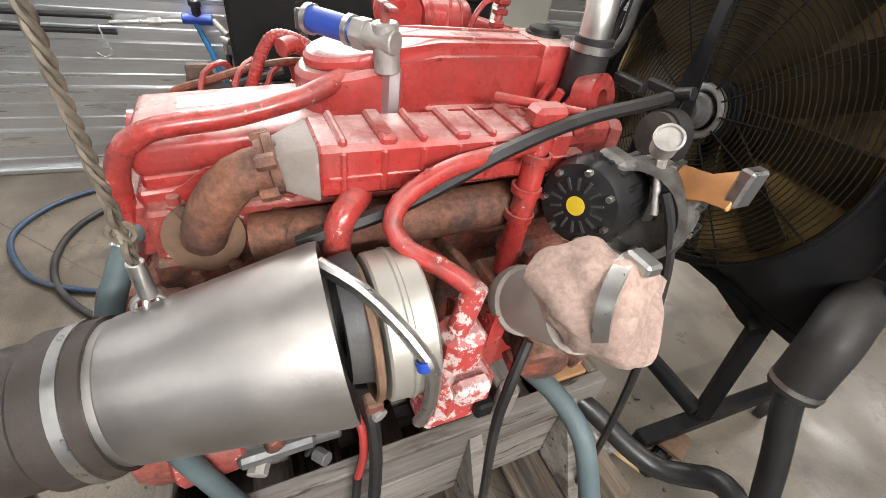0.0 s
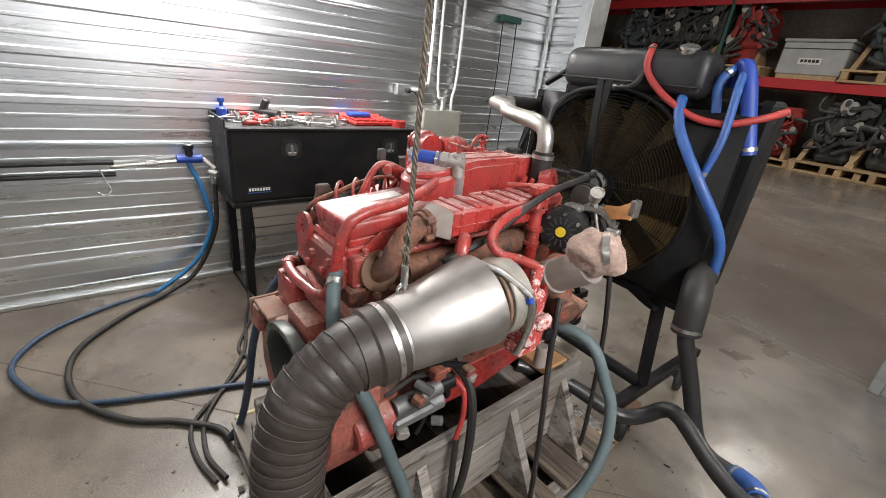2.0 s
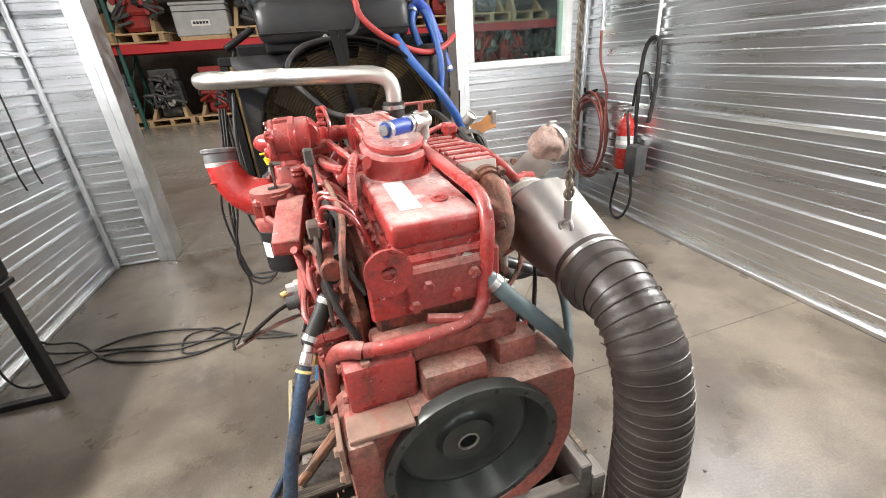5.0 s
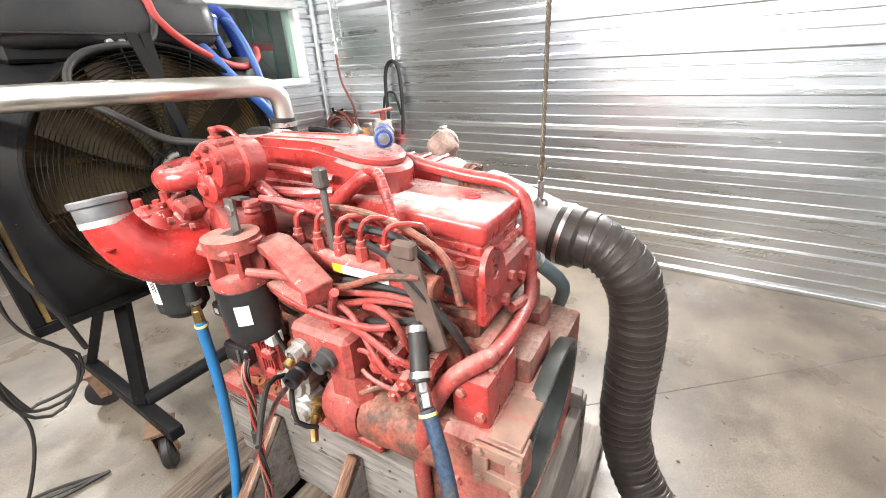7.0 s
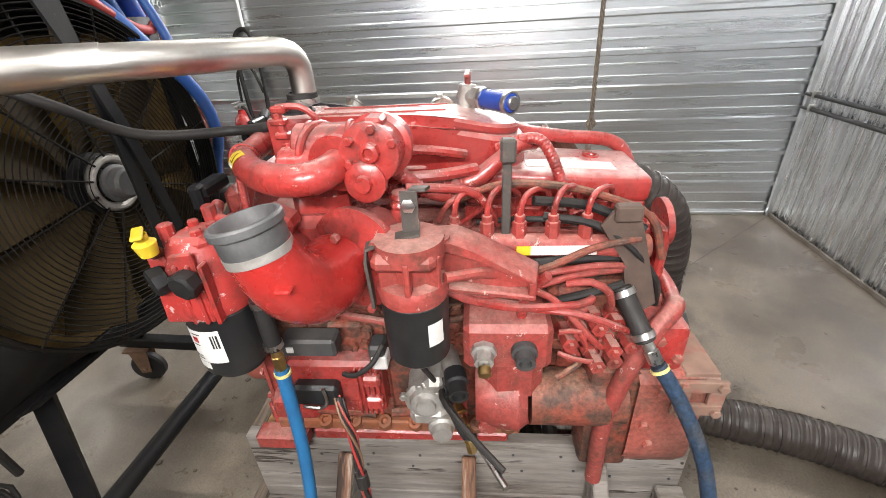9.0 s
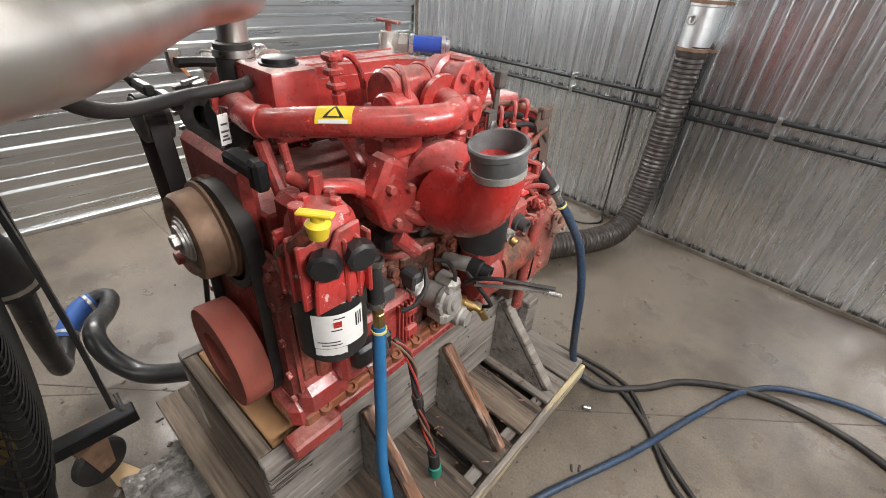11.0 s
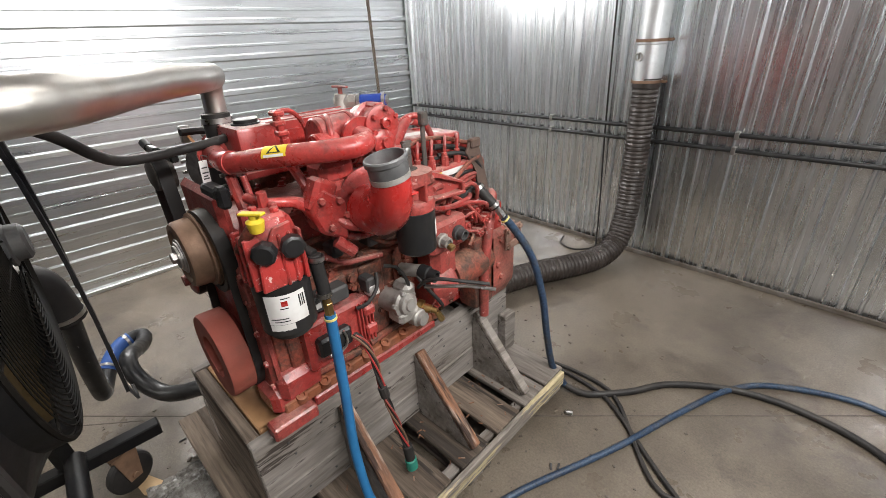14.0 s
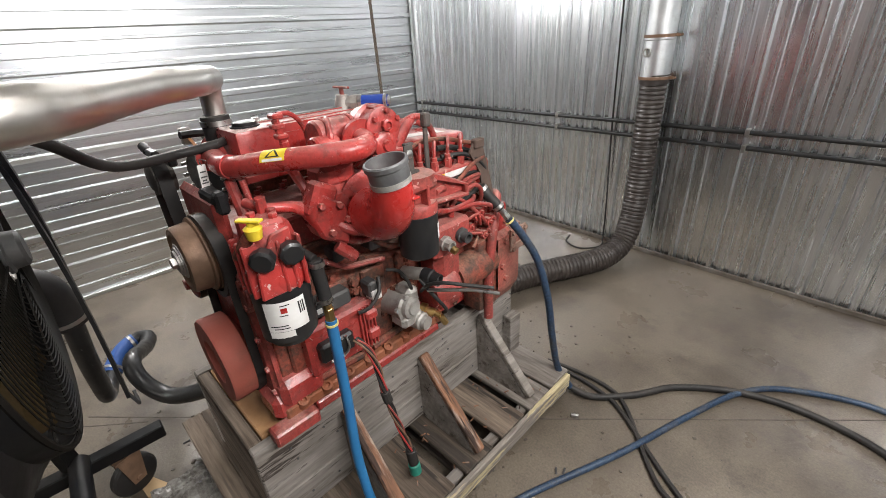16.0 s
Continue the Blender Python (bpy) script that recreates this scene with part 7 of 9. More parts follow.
P("wire_tape", rod(B(), Ps[int(len(Ps) * 0.42)], Ps[int(len(Ps) * 0.5)], 0.015, seg=10), RUBBER, "black tape", wt)
P("wire_plug", rod(B(), (-0.352, 0.65, 0.27), (-0.362, 0.65, 0.215), 0.017), RUBBER, "", wt)
P("green_connector", rod(B(), (-0.362, 0.65, 0.215), (-0.367, 0.65, 0.175), 0.02), material("green_plastic", (0.02, 0.22, 0.16), 0.4, 0, (0.02, 0.18, 0.13), 9), "green round connector", wt)
# long side flange bolts over the pan
bm = B()
for k in range(9):
    lathe(bm, (-0.155, 0.12 + 0.09 * k, 0.533), (-1, 0, 0), [(0, 0.012), (0.004, 0.012), (0.004, 0.006), (0, 0.005), (0, 0)], 10)
each("pan_bolt", bm, BROWNRED, engine)
# front mount foot
bm = B()
box(bm, (-0.18, 0.86, 0.515), (-0.06, 0.955, 0.60), 0.018)
box(bm, (-0.20, 0.80, 0.56), (-0.14, 0.93, 0.65), 0.018)
each("front_mount", bm, RED, engine, "red front mounting foot")
P("foot_bar", box(B(), (-0.218, 0.85, 0.476), (-0.165, 0.985, 0.522), 0.006), REDDULL, "dull red foot bar")

# crowded fittings and harness at the rear of the fuel side
bm = B()
for j, z in enumerate((0.845, 0.885, 0.925)):
    for k in range(4):
        y = 0.105 + 0.038 * k + 0.012 * (j % 2)
        L = 0.05 + 0.015 * ((j + k) % 3)
        lathe(bm, (-0.205, y, z), (-1, -0.12, 0.02 * (k - 1)), [(0, 0.017), (L * 0.5, 0.017), (L * 0.5, 0.0135), (L * 0.7, 0.0135), (L * 0.72, 0.0165), (L, 0.0165), (L, 0.008), (L + 0.008, 0.007), (L + 0.008, 0)], 6)
each("pipe_union", bm, REDDULL, engine)
for pts, r, mt in (([(-0.265, 0.12, 0.92), (-0.29, 0.15, 0.95), (-0.285, 0.22, 0.975), (-0.27, 0.32, 0.98), (-0.26, 0.42, 0.995)], 0.009, RED),
                   ([(-0.262, 0.16, 0.885), (-0.285, 0.175, 0.90), (-0.285, 0.21, 0.94), (-0.268, 0.27, 1.0), (-0.262, 0.36, 1.03)], 0.008, REDDULL),
                   ([(-0.262, 0.20, 0.845), (-0.285, 0.215, 0.85), (-0.295, 0.25, 0.83)], 0.008, BROWNRED),
                   ([(-0.25, 0.46, 1.06), (-0.265, 0.38, 1.05), (-0.262, 0.29, 1.055), (-0.25, 0.20, 1.09), (-0.235, 0.12, 1.10)], 0.0085, BROWNRED),
                   ([(-0.17, 0.44, 1.15), (-0.185, 0.36, 1.185), (-0.18, 0.26, 1.18), (-0.175, 0.17, 1.155), (-0.19, 0.09, 1.12), (-0.20, 0.06, 1.04)], 0.009, BROWNRED),
                   ([(-0.16, 0.40, 1.10), (-0.19, 0.31, 1.12), (-0.20, 0.22, 1.115), (-0.19, 0.12, 1.075), (-0.16, 0.07, 1.02)], 0.007, RUBBER),
                   ([(-0.20, 0.28, 1.13), (-0.225, 0.20, 1.125), (-0.235, 0.13, 1.08), (-0.22, 0.07, 1.0), (-0.19, 0.05, 0.93)], 0.009, RUBBER),
                   ([(-0.22, 0.60, 0.98), (-0.235, 0.55, 0.94), (-0.235, 0.47, 0.92), (-0.23, 0.40, 0.935)], 0.009, BROWNRED),
                   ([(-0.20, 0.80, 0.97), (-0.21, 0.74, 0.96), (-0.215, 0.68, 0.92), (-0.22, 0.62, 0.91), (-0.225, 0.56, 0.90)], 0.010, REDDULL),
                   ([(-0.17, 0.62, 1.19), (-0.18, 0.54, 1.20), (-0.165, 0.46, 1.20), (-0.135, 0.40, 1.20)], 0.014, RED),
                   ([(-0.14, 0.66, 1.23), (-0.15, 0.57, 1.245), (-0.13, 0.48, 1.235), (-0.11, 0.42, 1.22)], 0.012, RED),
                   ([(-0.255, 0.69, 0.79), (-0.27, 0.66, 0.80), (-0.265, 0.62, 0.83), (-0.24, 0.60, 0.86)], 0.007, RUBBER),
                   ([(-0.24, 0.57, 0.87), (-0.26, 0.54, 0.86), (-0.262, 0.51, 0.81), (-0.25, 0.49, 0.76)], 0.007, RUBBER)):
    P("side_line", tube(B(), pts, r * 0.8, 9), mt)
# bosses, plugs and ribs on the block between the filters
bm = B()
rng2 = random.Random(11)
for k in range(26):
    y, z = rng2.uniform(0.40, 0.90), rng2.uniform(0.60, 0.97)
    r = rng2.uniform(0.008, 0.017)
    h = rng2.uniform(0.012, 0.035)
    lathe(bm, (-0.176, y, z), (-1, 0, 0), [(0, r * 1.25), (h * 0.6, r * 1.2), (h * 0.6, r), (h, r), (h, 0)], 6 if k % 2 else 12)
for y0, z0, y1, z1 in ((0.44, 0.86, 0.60, 0.90), (0.60, 0.90, 0.74, 0.955), (0.66, 0.58, 0.92, 0.60), (0.45, 0.60, 0.62, 0.585)):
    rod(bm, (-0.18, y0, z0), (-0.18, y1, z1), 0.013, seg=8)
each("block_plug", bm, BROWNRED, engine)
for y, z, w in ((0.47, 0.99, 0.05), (0.56, 0.955, 0.04), (0.84, 0.92, 0.05), (0.68, 0.965, 0.035)):
    P("sensor_block", box(B(), (-0.225, y, z - 0.02), (-0.17, y + w, z + 0.018), 0.006), REDDULL if w > 0.04 else DARKGREY)

P("coolant_line", tube(B(), [(-0.20, 0.885, 1.165), (-0.245, 0.862, 1.156), (-0.255, 0.805, 1.142), (-0.255, 0.765, 1.105), (-0.255, 0.728, 1.060), (-0.255, 0.672, 1.010), (-0.245, 0.61, 0.992), (-0.225, 0.53, 0.985)], 0.0115, 12), RED, "thin red painted coolant line")

# ---- front: gear case, damper, pulleys, belt ----
bm = B()
box(bm, (-0.18, 0.905, 0.54), (0.20, 0.935, 1.0), 0.02)
box(bm, (-0.12, 0.90, 0.98), (0.14, 0.93, 1.165), 0.015)
rod(bm, (-0.15, 0.90, 0.92), (-0.15, 0.94, 0.92), 0.04)
gb = B()
bolts(gb, [(-0.165, 0.936, z) for z in (0.62, 0.7, 0.8, 0.9, 0.97)] + [(0.185, 0.936, z) for z in (0.62, 0.74, 0.86, 0.96)], (0, 1, 0))
gcase = P("gear_case", bm, REDDULL)
each("case_bolt", gb, REDDULL, gcase)
bm = lathe(B(), (0.0, 0.955, 0.688), (0, 1, 0), [(-0.02, 0), (-0.02, 0.09), (0, 0.126), (0.058, 0.128), (0.065, 0.124), (0.065, 0.066), (0.04, 0.06), (0.035, 0.058), (0.03, 0)], 44)
damp = P("crank_damper", bm, DAMPER, "dull orange-red crankshaft damper")
P("damper_core", lathe(B(), (0.0, 0.985, 0.688), (0, 1, 0), [(0, 0), (0, 0.059), (0.012, 0.058), (0.014, 0.03), (0.014, 0)], 28), BROWNRED, "rusty damper face", damp)
bm = lathe(B(), (0.005, 0.94, 1.003), (0, 1, 0), [(-0.03, 0), (-0.03, 0.105), (0.0, 0.105), (0.003, 0.099), (0.006, 0.104), (0.011, 0.104), (0.014, 0.096), (0.018, 0.100), (0.022, 0.099), (0.025, 0.090), (0.06, 0.087), (0.067, 0.083), (0.069, 0.07), (0.063, 0.064), (0.063, 0.05), (0.066, 0.045), (0.066, 0)], 40)
fp = P("fan_pulley", bm, RUSTLIGHT, "rusty brown fan drive pulley")
P("pulley_nut", rod(B(), (0.005, 1.0, 1.003), (0.005, 1.03, 1.003), 0.014, seg=6), STEEL, "steel hub nut", fp)
P("pulley_face", lathe(B(), (0.005, 1.006, 1.003), (0, 1, 0), [(0, 0.0), (0.012, 0.022), (0.012, 0.030), (0.007, 0.031), (0.007, 0.038), (0.003, 0.039), (0.003, 0.045), (0, 0.046)], 28), STEEL, "bright worn hub rings", fp)
bm = lathe(B(), (0.21, 0.94, 1.17), (0, 1, 0), [(-0.02, 0), (-0.02, 0.045), (0.03, 0.045), (0.032, 0.036), (0.036, 0.03), (0.036, 0)], 28)
P("alternator_pulley", bm, DUSTSTEEL, "worn steel pulley")
bm = lathe(B(), (0.205, 0.94, 0.845), (0, 1, 0), [(-0.03, 0), (-0.03, 0.05), (0.03, 0.05), (0.035, 0.04), (0.035, 0.018), (0.05, 0.016), (0.05, 0)], 28)
P("idler_pulley", bm, REDDULL, "dusty red idler pulley")


def belt(name, circles, y, width):
    """A flat belt round pulleys that stand in one plane; circles: x, z, radius, all wound the same way."""
    pts = []
    n = len(circles)
    for i in range(n):
        x0, z0, r0 = circles[i - 1]
        x1, z1, r1 = circles[i]
        x2, z2, r2 = circles[(i + 1) % n]
        a1 = math.atan2(z1 - z0, x1 - x0)
        a2 = math.atan2(z2 - z1, x2 - x1)
        d1 = math.asin(max(-1, min(1, (r1 - r0) / math.hypot(x1 - x0, z1 - z0))))
        d2 = math.asin(max(-1, min(1, (r2 - r1) / math.hypot(x2 - x1, z2 - z1))))
        s, e = a1 - math.pi / 2 - d1, a2 - math.pi / 2 - d2
        while e < s - 1e-6:
            e += 2 * math.pi
        for k in range(13):
            t = s + (e - s) * k / 12
            pts.append((x1 + r1 * math.cos(t), z1 + r1 * math.sin(t), math.cos(t), math.sin(t)))
    bm = B()
    ring = [[bm.verts.new((x + c * o, y + w, z + q * o)) for o, w in ((0, 0), (0.005, 0), (0.005, width), (0, width))] for x, z, c, q in pts]
    for a, b in zip(ring, ring[1:] + ring[:1]):
        for k in range(4):
            bm.faces.new((a[k], a[(k + 1) % 4], b[(k + 1) % 4], b[k]))
    return P(name, bm, RUBBER, "black ribbed drive belt")


belt("drive_belt", [(0.0, 0.688, 0.125), (-0.03, 1.003, 0.107)], 0.925, 0.032)
belt("drive_belt", [(0.21, 1.17, 0.045), (0.205, 0.845, 0.05)], 0.932, 0.034)
bm = B()
lathe(bm, (-0.035, 0.925, 1.003), (0, 1, 0), [(0, 0.09), (0, 0.107), (0.032, 0.107), (0.032, 0.09)], 36)
P("grooved_rim", bm, RUBBER)
# clutter round the crossover pipe
bm = B()
box(bm, (-0.19, 0.91, 1.17), (-0.10, 0.945, 1.195), 0.006)
box(bm, (-0.20, 0.915, 1.15), (-0.17, 0.94, 1.20), 0.006)
P("hose_clip", bm, BLACK)
TAG = Matrix.Translation((-0.045, 0.908, 1.207)) @ Matrix.Rotation(radians(-62), 4, "Z") @ Matrix.Rotation(radians(5), 4, "Y")
tag = P("side_tag", box(B(), (-0.0125, -0.0006, -0.027), (0.0125, 0.0006, 0.025), 0.0004, TAG), LABEL, "hanging paper tag")
for z, w in ((0.008, 0.008), (-0.004, 0.009), (-0.012, 0.006), (-0.018, 0.009)):
    P("print_bar", box(B(), (-w, -0.0012, z - 0.0016), (w, 0.0012, z + 0.0016), 0, TAG), DARKGREY, "", tag)
P("tag_string", tube(B(), [TAG @ V(0, 0, 0.022), TAG @ V(0.002, 0.004, 0.036), (-0.040, 0.893, 1.238)], 0.0014, 5), RUBBER, "", tag)
bm = B()
box(bm, (0.05, 0.93, 1.22), (0.13, 0.95, 1.242), 0.004)
box(bm, (0.12, 0.948, 1.232), (0.19, 0.966, 1.252), 0.004)
rod(bm, (0.19, 0.957, 1.243), (0.222, 0.96, 1.255), 0.012)
P("loose_connector", bm, PLASTIC, "black connector on its lead")
P("bypass_hose", tube(B(), [(0.05, 0.80, 1.26), (-0.015, 0.852, 1.265), (0.005, 0.927, 1.256), (-0.092, 1.07, 1.275), (-0.165, 1.152, 1.345), (-0.205, 1.215, 1.395), (-0.217, 1.255, 1.44), (-0.19, 1.285, 1.485), (-0.135, 1.303, 1.52), (-0.05, 1.313, 1.538), (0.03, 1.320, 1.543), (0.085, 1.33, 1.565), (0.11, 1.345, 1.62), (0.10, 1.385, 1.66)], 0.0108, 12), RUBBER, "black rubber bypass hose")
bm = B()
lathe(bm, (0.16, 0.965, 0.60), (0.2, 1, 0), [(0, 0.02), (0, 0.045), (0.012, 0.045), (0.012, 0.02)], 20, True)
prism(bm, [(0.10, 0.50), (0.22, 0.52), (0.24, 0.64), (0.18, 0.68), (0.12, 0.62)], 0.955, 0.967, Matrix(((1, 0, 0, 0), (0, 0, 1, 0), (0, 1, 0, 0), (0, 0, 0, 1))))
P("front_bracket", bm, BLACK, "dark slotted front bracket")

# ---- thick black hose hung in a loop in the corner of the south wall ----
loop = thing("hose_loop", "thick black rubber hose hung in a loop against the ribbed wall", "hose")
part("loop_run", tube(B(), [(-1.62, -2.20, 0.86), (-1.52, -2.20, 0.77), (-1.445, -2.20, 0.62), (-1.415, -2.20, 0.46), (-1.435, -2.20, 0.29), (-1.53, -2.20, 0.135), (-1.70, -2.20, 0.072), (-1.85, -2.195, 0.11), (-1.95, -2.19, 0.25), (-1.98, -2.19, 0.45), (-1.94, -2.195, 0.65), (-1.85, -2.20, 0.80), (-1.73, -2.20, 0.875), (-1.66, -2.17, 0.885)], 0.021, 12, 0.04), RUBBER, loop)
part("wall_hook", tube(B(), [(-1.69, SY + 0.02, 0.80), (-1.69, -2.19, 0.845), (-1.69, -2.15, 0.845), (-1.69, -2.14, 0.90)], 0.007, 8), GALVTRIM, loop, "bent steel wall hook")

# ---- exhaust extraction: flexible hose, duct, wire rope ----
flex = thing("exhaust_hose", "thick ribbed black rubber exhaust extraction hose", "hose")
FP = [(0.352, -0.535, 0.975), (0.352, -0.61, 0.962), (0.353, -0.685, 0.905), (0.358, -0.725, 0.81), (0.364, -0.738, 0.68), (0.366, -0.738, 0.5), (0.358, -0.75, 0.33), (0.335, -0.815, 0.175), (0.295, -0.93, 0.095), (0.20, -1.30, 0.085), (0.05, -1.62, 0.085), (-0.03, -1.84, 0.09), (-0.062, -1.99, 0.16), (-0.065, -2.08, 0.34), (-0.058, -2.12, 0.60), (-0.052, -2.125, 0.90), (-0.05, -2.125, 1.20)]
part("hose_skin", tube(B(), FP, lambda s: 0.0735 + (0.0016 + 0.0012 * min(1, max(0, s - 0.8))) * math.sin(s * 2 * math.pi / 0.026) + 0.0014 * math.sin(s * 41) + 0.0011 * math.sin(s * 97 + 2 * math.sin(s * 13)), 28, 0.0065), FLEX, flex)
Q = spline(FP, 0.004)
coil_, s_, up = [], 0.0, None
for i in range(1, len(Q) - 1):
    d = (Q[i + 1] - Q[i - 1]).normalized()
    up = basis(d)[0] if up is None else (up - d * up.dot(d)).normalized()
    L = (Q[i + 1] - Q[i]).length
    for j in range(4):
        a = (s_ + L * j / 4) / 0.026 * 2 * math.pi
        coil_.append(Q[i].lerp(Q[i + 1], j / 4) + (up * math.cos(a) + d.cross(up) * math.sin(a)) * 0.075)
    s_ += L
part("spiral_wire", tube(B(), coil_, 0.0019, 5, smooth=False), FLEX, flex, "spiral wire under black rubber")
for i, n in ((2, 14), (len(Q) - 16, 14)):
    part("cuff", lathe(B(), Q[i], Q[i + n] - Q[i], [(0, 0.076), (0, 0.080), (0.05, 0.080), (0.05, 0.076)], 32), FLEX, flex, "smooth rubber hose cuff")
duct = thing("exhaust_duct", "galvanised round exhaust duct on the wall above the hose", "duct")
part("duct_pipe", lathe(B(), (-0.05, -2.125, 1.17), (0, 0, 1), [(0, 0.079), (0, 0.083), (0.012, 0.083), (0.012, 0.08), (0.20, 0.08), (0.205, 0.084), (0.225, 0.084), (0.23, 0.08), (1.83, 0.08), (1.83, 0)], 32), GALVTRIM, duct)
bm = B()
for z in (1.165, 1.385):
    lathe(bm, (-0.05, -2.125, z), (0, 0, 1), [(0, 0.083), (0, 0.088), (0.016, 0.088), (0.016, 0.083)], 32)
    box(bm, (-0.16, -2.135, z), (-0.13, -2.115, z + 0.016), 0.002)
    rod(bm, (-0.17, -2.125, z + 0.008), (-0.12, -2.125, z + 0.008), 0.006, seg=8)
each("duct_clamp", bm, RUSTLIGHT, duct, "rusty band clamp")
bm = torus(B(), (-0.02, -2.042, 1.31), (0, 1, 0), 0.02, 0.005, 20, 8)
rod(bm, (-0.02, -2.05, 1.29), (-0.02, -2.036, 1.33), 0.005, seg=6)
part("damper_knob", bm, CHROME, duct)
rope = thing("wire_rope", "twisted steel wire rope hanging from the ceiling with a hook", "wire rope")
top, bot = V(0.335, -0.44, 2.99), V(0.314, -0.449, 1.12)
for j in range(3):
    pts = []
    for k in range(1001):
        p = top.lerp(bot, k / 1000)
        a = k / 1000 * 250 + j * 2.094
        pts.append(p + V(0.0034 * math.cos(a), 0.0034 * math.sin(a), 0))
    part("strand", tube(B(), pts, 0.0030, 6, smooth=False), ROPE, rope)
bm = rod(B(), (0.314, -0.449, 1.085), (0.314, -0.449, 1.135), 0.009)
torus(bm, (0.313, -0.452, 1.072), (1, 0.2, 0), 0.015, 0.0042, 18, 8)
for k in range(3):
    part("link", torus(B(), (0.314, -0.449, 1.15 + 0.022 * k), (1, 0, 0) if k % 2 else (0, 1, 0), 0.011, 0.0035, 16, 6), ROPE, rope)
part("hook", bm, CHROME, rope, "bright spring hook")

# ---- black pipes along the south wall, and a cord ----
for z in (0.885, 0.80):
    p = thing("wall_pipe", "black steel air pipe clipped along the ribbed wall", "pipe", group="wall pipes")
    part("pipe", tube(B(), [(EX - 0.03, SY + 0.047, z), (WX + 0.05, SY + 0.047, z + 0.012)], 0.0135, 12, 0.2), PLASTIC, p)
    for x in (0.656, -0.561, 2.22, -1.75):
        part("clip", box(B(), (x - 0.012, SY + 0.022, z - 0.017), (x + 0.012, SY + 0.064, z + 0.028), 0.004), CHROME, p, "bright pipe clip")
for z in (0.845, 0.775):
    p = thing("wall_pipe", "black steel air pipe along the west wall", "pipe", group="wall pipes")
    part("pipe", tube(B(), [(WX + 0.047, SY + 0.05, z), (WX + 0.047, -0.95, z)], 0.013, 12, 0.2), PLASTIC, p)
c = thing("power_cord", "thin black power cord hanging down the ribbed wall", "cord")
part("cord", tube(B(), [(0.27, SY + 0.03, 2.95), (0.25, SY + 0.032, 1.8), (0.23, SY + 0.032, 0.9), (0.20, SY + 0.034, 0.25), (0.19, SY + 0.05, 0.04), (0.15, SY + 0.16, 0.007), (0.25, SY + 0.28, 0.007), (0.38, SY + 0.24, 0.007), (0.42, SY + 0.14, 0.007)], 0.006, 8, 0.03), RUBBER, c)

# ---- air regulator on the west wall ----
reg = thing("air_regulator", "air line regulator with blue bowl on the west wall", "air regulator")
bm = B()
rod(bm, (-2.035, -0.97, 0.82), (-2.02, -0.62, 0.845), 0.012)
rod(bm, (-2.02, -0.80, 0.835), (-2.02, -0.74, 0.838), 0.02, seg=6)
part("nipple_line", bm, CHROME, reg)
bm = B()
rod(bm, (-2.01, -0.64, 0.86), (-2.01, -0.50, 0.86), 0.026)
part("regulator_body", bm, DEEPBLUE, reg, "blue regulator body")
bm = B()
rod(bm, (-2.01, -0.57, 0.87), (-2.01, -0.57, 0.925), 0.022)
rod(bm, (-2.01, -0.57, 0.92), (-2.01, -0.57, 0.95), 0.03, seg=12)
part("knob", bm, PLASTIC, reg)
bm = B()
rod(bm, (-2.01, -0.50, 0.86), (-1.97, -0.44, 0.80), 0.016)
rod(bm, (-1.98, -0.46, 0.80), (-1.98, -0.46, 0.70), 0.012)
rod(bm, (-1.99, -0.47, 0.78), (-1.94, -0.43, 0.77), 0.02)
part("coupling", bm, ALU, reg)
part("hook", tube(B(), [(-2.02, -1.02, 0.81), (-2.0, -1.0, 0.74), (-1.99, -0.985, 0.69), (-1.98, -1.02, 0.67), (-1.98, -1.05, 0.69)], 0.004, 6), CHROME, reg)

# ---- hoses on the floor ----
ha = thing("air_hose", "blue rubber air hose running from the regulator to the engine", "hose")
part("hose_run", tube(B(), [(-0.342, 0.229, 0.85), (-0.348, 0.235, 0.6), (-0.37, 0.25, 0.35), (-0.42, 0.24, 0.15), (-0.50, 0.16, 0.03)], 0.0145, 12, 0.03), AIRBLUE, ha)
part("floor_run", tube(B(), [(-0.485, 0.18, 0.045), (-0.50, 0.16, 0.03), (-0.60, -0.06, 0.016), (-0.66, -0.24, 0.016), (-0.794, -0.589, 0.016), (-0.90, -0.93, 0.016), (-1.006, -1.213, 0.016), (-1.15, -1.375, 0.016), (-1.43, -1.488, 0.016), (-1.69, -1.38, 0.016), (-1.86, -1.12, 0.016), (-1.93, -0.85, 0.03)], 0.0125, 12, 0.03), NAVYHOSE, ha, "dusty navy hose on the floor")
part("wall_drop", tube(B(), [(-1.915, -0.92, 0.024), (-1.93, -0.85, 0.03), (-1.965, -0.62, 0.18), (-1.96, -0.50, 0.42), (-1.975, -0.52, 0.65), (-2.01, -0.58, 0.84)], 0.0145, 12, 0.03), AIRBLUE, ha)
bm = B()
lathe(bm, (-0.342, 0.229, 0.835), (0, 0, 1), [(0, 0.014), (0, 0.0172), (0.006, 0.0172), (0.006, 0.014)], 16)
part("yellow_band", bm, PALEYELLOW, ha, "yellow ferrule band")
bm = rod(B(), (-0.342, 0.229, 0.848), (-0.342, 0.229, 0.885), 0.013, seg=6)
rod(bm, (-0.341, 0.23, 0.88), (-0.341, 0.23, 0.905), 0.011)
part("fitting", bm, BRASS, ha, "brass swivel fitting")
bm = rod(B(), (-0.341, 0.23, 0.90), (-0.335, 0.235, 1.02), 0.0165)
rod(bm, (-0.335, 0.235, 1.02), (-0.29, 0.25, 1.035), 0.012)
part("stub_hose", bm, RUBBER, ha, "black stub hose")
bm = B()
